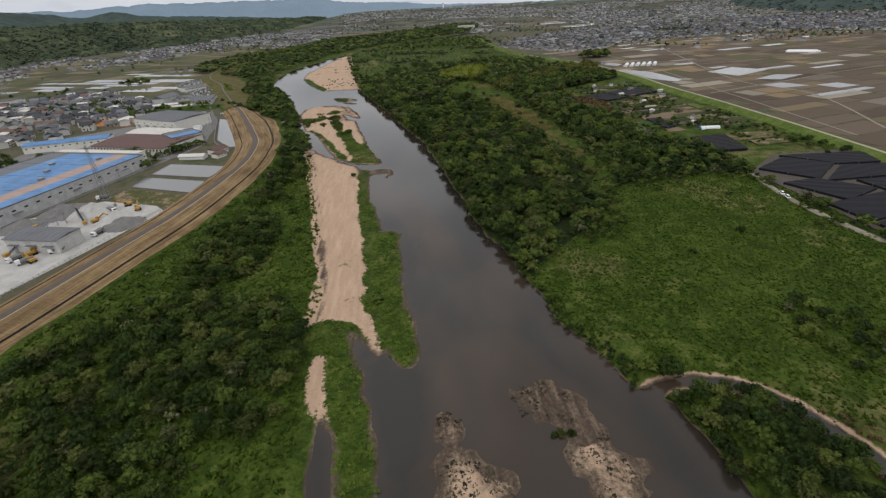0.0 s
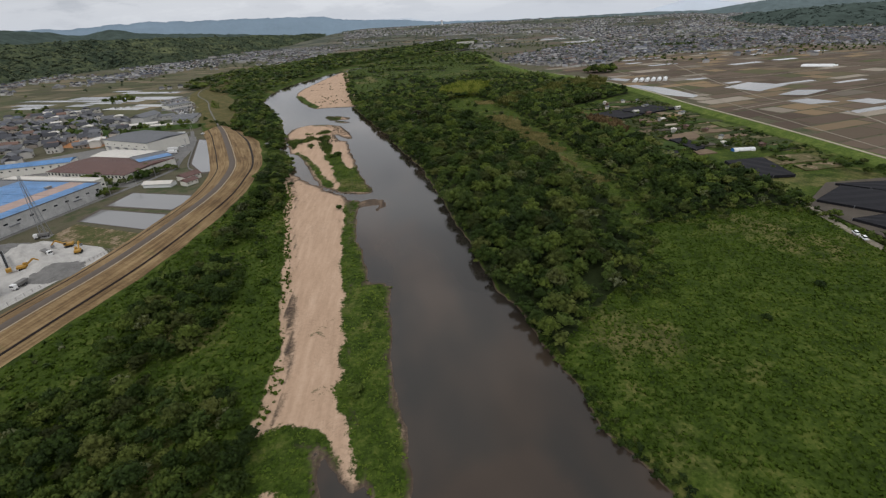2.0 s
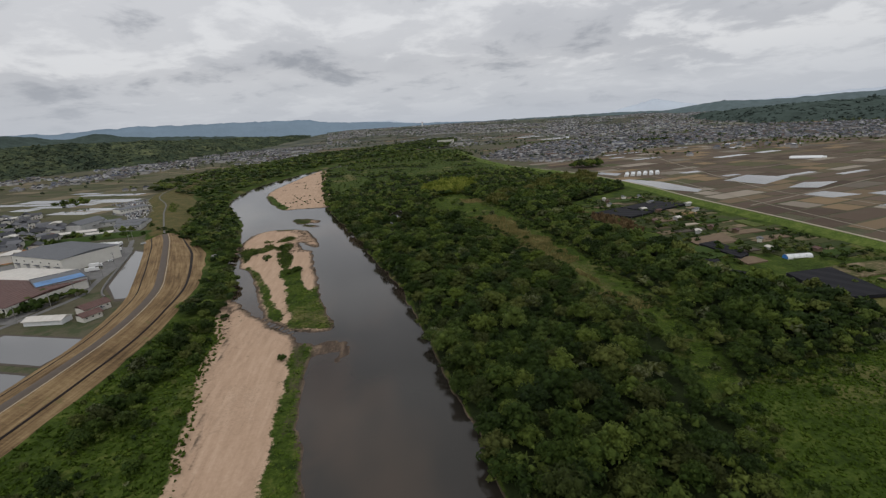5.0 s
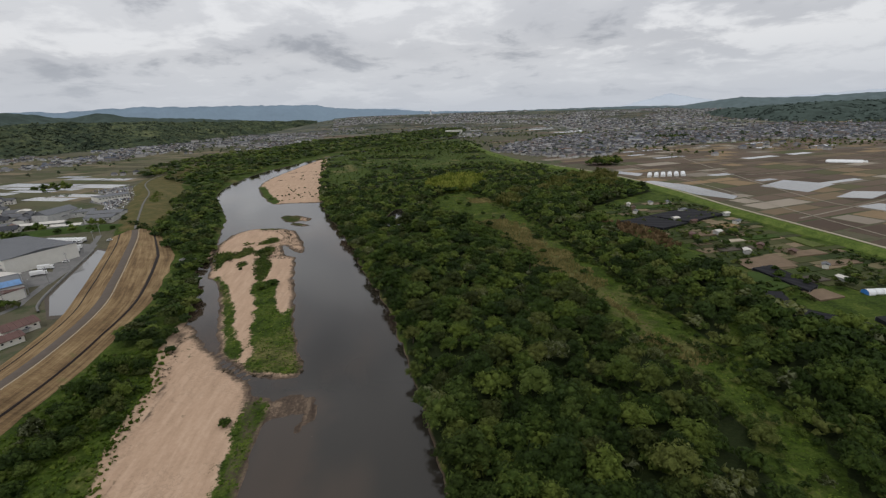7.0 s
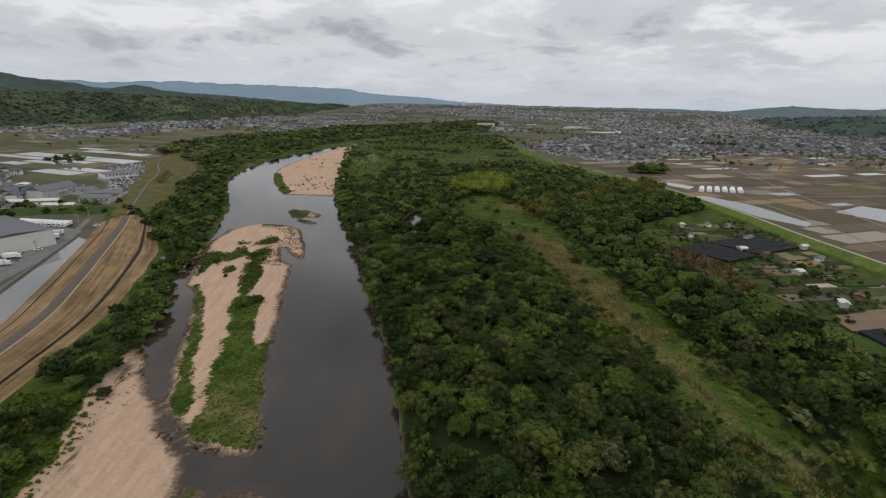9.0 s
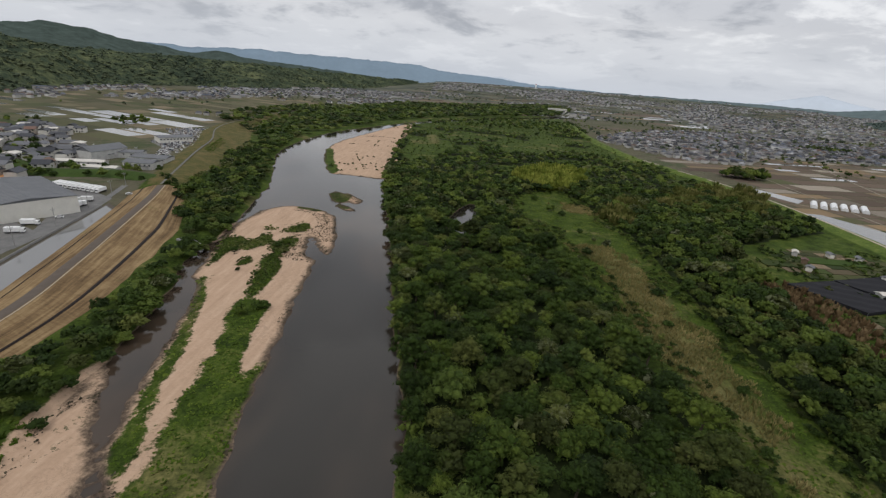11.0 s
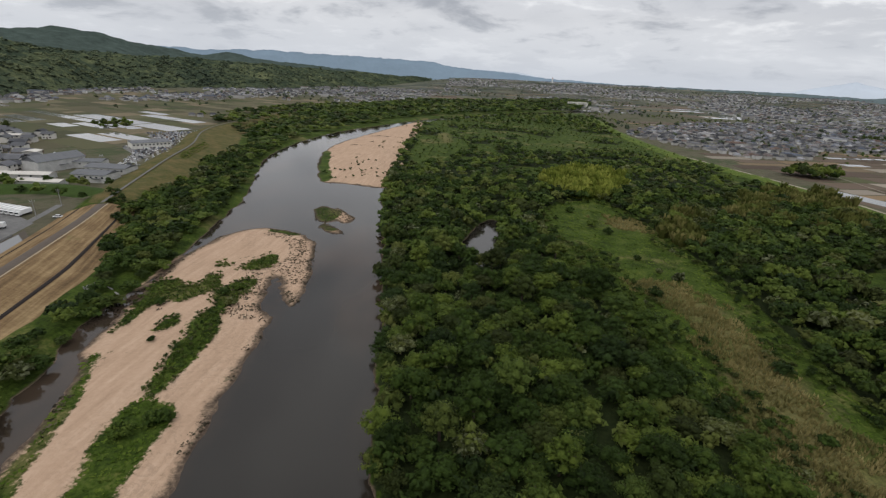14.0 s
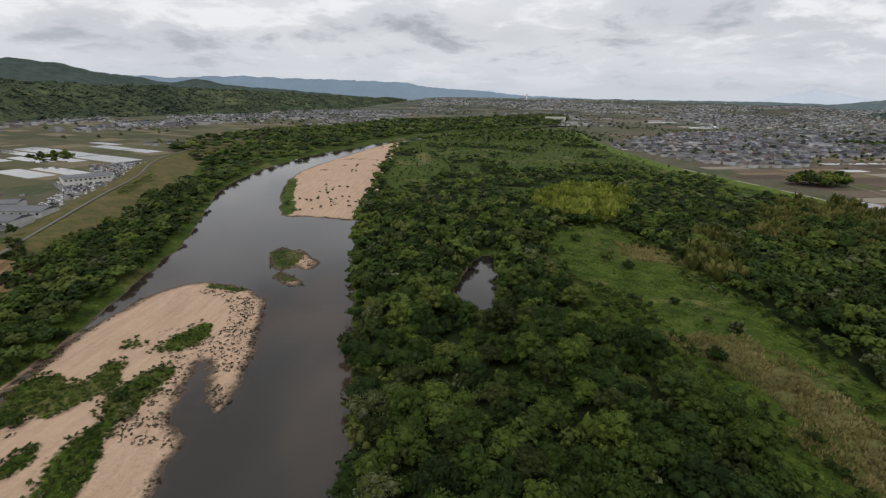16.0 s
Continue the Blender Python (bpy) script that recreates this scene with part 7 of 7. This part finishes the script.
def pylon(x, y, h):
    """A slim lattice mast."""
    root = new("lattice_mast", None)
    root.matrix_basis = pose(x, y, 2.0)
    part("footing", boxed((-2.2, 2.2, -2.2, 2.2, -0.3, 0.4)), CONCRETE, root)
    for sx in (-1, 1):
        for sy in (-1, 1):
            bm = bmesh.new()
            for k in range(8):
                z0, z1 = h * k / 8, h * (k + 1) / 8
                w0, w1 = 1.7 * (1 - 0.8 * z0 / h), 1.7 * (1 - 0.8 * z1 / h)
                a = [bm.verts.new((sx * w0 + p * 0.09, sy * w0 + q * 0.09, z0)) for p, q in ((-1, -1), (1, -1), (1, 1), (-1, 1))]
                b = [bm.verts.new((sx * w1 + p * 0.09, sy * w1 + q * 0.09, z1)) for p, q in ((-1, -1), (1, -1), (1, 1), (-1, 1))]
                for i in range(4):
                    bm.faces.new((a[i], a[(i + 1) % 4], b[(i + 1) % 4], b[i]))
            bmesh.ops.remove_doubles(bm, verts=bm.verts, dist=0.001)
            part("leg", bm, STEEL, root)
    for k in range(10):
        z0, z1 = h * k / 10, h * (k + 1) / 10
        w0, w1 = 1.7 * (1 - 0.8 * z0 / h), 1.7 * (1 - 0.8 * z1 / h)
        bm = bmesh.new()
        for sx, sy, tx, ty in ((-1, -1, 1, -1), (1, -1, 1, 1), (1, 1, -1, 1), (-1, 1, -1, -1)):
            for (ax, ay, az), (bx, by, bz) in (((sx * w0, sy * w0, z0), (tx * w1, ty * w1, z1)), ((tx * w0, ty * w0, z0), (sx * w1, sy * w1, z1))):
                bm.faces.new([bm.verts.new(p) for p in ((ax, ay, az - 0.07), (bx, by, bz - 0.07), (bx, by, bz + 0.07), (ax, ay, az + 0.07))])
        part("brace", bm, STEEL, root)
    tagged(root, "tall slim steel lattice mast beside the factory", "mast")


pylon(-191, 288, 34)


def pole(h=10):
    root = new("utility_pole", None)
    bm = bmesh.new()
    bmesh.ops.create_cone(bm, segments=8, radius1=0.2, radius2=0.13, depth=h, cap_ends=True, matrix=Matrix.Translation((0, 0, h / 2 - 0.3)))
    part("shaft", bm, CONCRETE, root)
    part("crossarm", boxed((-1.1, 1.1, -0.06, 0.06, h - 1.2, h - 1.05)), STEEL, root)
    part("crossarm", boxed((-0.8, 0.8, -0.06, 0.06, h - 1.9, h - 1.75)), STEEL, root)
    for x in (-0.95, 0, 0.95):
        bm = bmesh.new()
        bmesh.ops.create_cone(bm, segments=6, radius1=0.09, radius2=0.06, depth=0.3, cap_ends=True, matrix=Matrix.Translation((x, 0, h - 0.9)))
        part("insulator", bm, WHITE, root)
    return tagged(root, "slim grey concrete utility pole beside the road", "pole", group="utility poles")


p = pole()
line = curve_points([(-238, 240), (-207, 330), (-188, 372), (-182, 410), (-188, 450), (-205, 512), (-224, 566)], False, 2)
for k, (x, y) in enumerate(line):
    copy_thing(p, pose(x + 2.8, y, 2.0, 0, 0, 15 + 3 * k))
for o in (*p.children_recursive, p):
    bpy.data.objects.remove(o)



def conveyor():
    """An inclined belt on trestles."""
    root = new("conveyor", None)
    part("belt", boxed((0, 16, -0.4, 0.4, -0.15, 0.15)), BLACK, root, matrix=Matrix.Rotation(radians(-20), 4, "Y") @ Matrix.Translation((0, 0, 1)))
    for y in (-0.5, 0.5):
        part("side_frame", boxed((0, 16, y - 0.06, y + 0.06, -0.3, 0.35)), STEEL, root, matrix=Matrix.Rotation(radians(-20), 4, "Y") @ Matrix.Translation((0, 0, 1)))
    for x, h in ((5, 2.7), (10, 4.5), (14, 6.0)):
        for y in (-0.5, 0.5):
            part("trestle", boxed((x - 0.1, x + 0.1, y - 0.1, y + 0.1, -0.2, h)), STEEL, root)
    part("hopper", boxed((-1.2, 1.2, -1.0, 1.0, 0.9, 2.4)), YELLOW, root)
    return tagged(root, "inclined stone conveyor in the yard", "conveyor", group="conveyors")


cv = conveyor()
for x, y, a in ((-197, 212, 75), (-206, 246, 20), (-180, 246, 130)):
    copy_thing(cv, pose(x, y, 2.06, 0, 0, a))
for o in (*cv.children_recursive, cv):
    bpy.data.objects.remove(o)


def dump_truck():
    root = new("dump_truck", None)
    b = boxed((2.0, 6.6, -1.2, 1.2, 1.2, 2.5))
    for v in b.verts:
        if v.co.z > 2 and v.co.x > 4:
            v.co.x += 0.5
    part("tipper", b, GRAVEL_DARK, root)
    c = boxed((0, 1.8, -1.1, 1.1, 0.6, 2.6))
    bmesh.ops.bevel(c, geom=list(c.edges), offset=0.12, segments=2, affect="EDGES")
    part("cab", c, WHITE, root)
    part("windscreen", boxed((-0.02, 0.1, -0.95, 0.95, 1.6, 2.35)), WINDOW, root)
    part("chassis", boxed((0.3, 6.5, -0.5, 0.5, 0.6, 1.15)), BLACK, root)
    for x in (0.9, 4.7, 5.8):
        for y in (-0.95, 0.95):
            wheel(root, x, y, 0.5, 0.34)
    return tagged(root, "dusty dump truck waiting in the stone yard", "truck", group="dump trucks")


dt = dump_truck()
for x, y, a in ((-186, 202, 40), (-192, 205, 60), (-178, 213, 10), (-166, 228, 80), (-172, 262, 150), (-196, 286, 20)):
    copy_thing(dt, pose(x, y, 2.08, 0, 0, a))
for o in (*dt.children_recursive, dt):
    bpy.data.objects.remove(o)

# the fence between stone yard and levee
fence = tagged(new("yard_fence", None), "low wire fence along the stone yard", "fence")
fl = curve_points([(-182, 150), (-172, 176), (-163, 204), (-152, 240), (-144, 262)], False, 12)
for (ax, ay), (bx, by) in zip(fl[:-1], fl[1:]):
    part("post", boxed((ax - 0.08, ax + 0.08, ay - 0.08, ay + 0.08, 1.7, 3.6)), CONCRETE, fence)
    for z in (2.5, 3.1, 3.5):
        bm = bmesh.new()
        bm.faces.new([bm.verts.new(q) for q in ((ax, ay, z), (bx, by, z), (bx, by, z + 0.06), (ax, ay, z + 0.06))])
        part("rail", bm, STEEL, fence)

# the chimney and its steam far down the valley
root = new("chimney", None)
root.matrix_basis = pose(400, 4180, 55)
bm = bmesh.new()
bmesh.ops.create_cone(bm, segments=12, radius1=6, radius2=4, depth=46, cap_ends=True, matrix=Matrix.Translation((0, 0, 18)))
part("stack", bm, WHITE, root)
bm = bmesh.new()
bmesh.ops.create_cone(bm, segments=12, radius1=4.6, radius2=4.6, depth=5, cap_ends=True, matrix=Matrix.Translation((0, 0, 38)))
part("collar", bm, plain("red_band", (0.4, 0.1, 0.08)), root)
tagged(root, "pale chimney stack far off in the plain", "chimney")


# sheds among the gardens and the stepped outfall at the levee foot
rng = np.random.RandomState(31)
for k, (x, y) in enumerate(scatter(200, lambda X, Y: value_noise(X, Y, 30, 2) > 0.4, (214, 284, 340, 560), 13, 131)[:18]):
    kind = k % 3
    hall("garden_shed", (x, y), rng.uniform(0, 90), rng.uniform(3.5, 6.5), rng.uniform(2.6, 4), 2.2, 0.6, (WHITE_WALL, GRAY_WALL, SOIL)[kind], (GRAY_ROOF, WHITE_ROOF, RED_ROOF)[kind],
         ("small cream garden shed with a grey roof", "small grey garden shed with a pale roof", "brown wooden garden shed with a red-brown roof")[kind], "shed", ground=2.7, ribs=4, windows=(1, 0.8, 0.5))


def outfall(x, y, turn):
    """Concrete steps down to the water between two side walls."""
    root = new("outfall", None)
    root.matrix_basis = pose(x, y, 0, 0, 0, turn)
    for k in range(9):
        part("step", boxed((k * 1.3, k * 1.3 + 1.3, -2.4, 2.4, -0.6, 2.1 - 0.24 * k)), CONCRETE, root)
    for a in (-2.9, 2.4):
        for k in range(3):
            part("side_wall", boxed((k * 3.9, k * 3.9 + 3.9, a, a + 0.5, -0.6, 2.9 - 0.72 * k)), CONCRETE, root)
    part("headwall", boxed((-0.6, 0, -3.4, 3.4, -0.4, 3.1)), CONCRETE, root)
    return tagged(root, "grey concrete stepped outfall at the levee foot", "outfall")


outfall(-121, 479, -25)
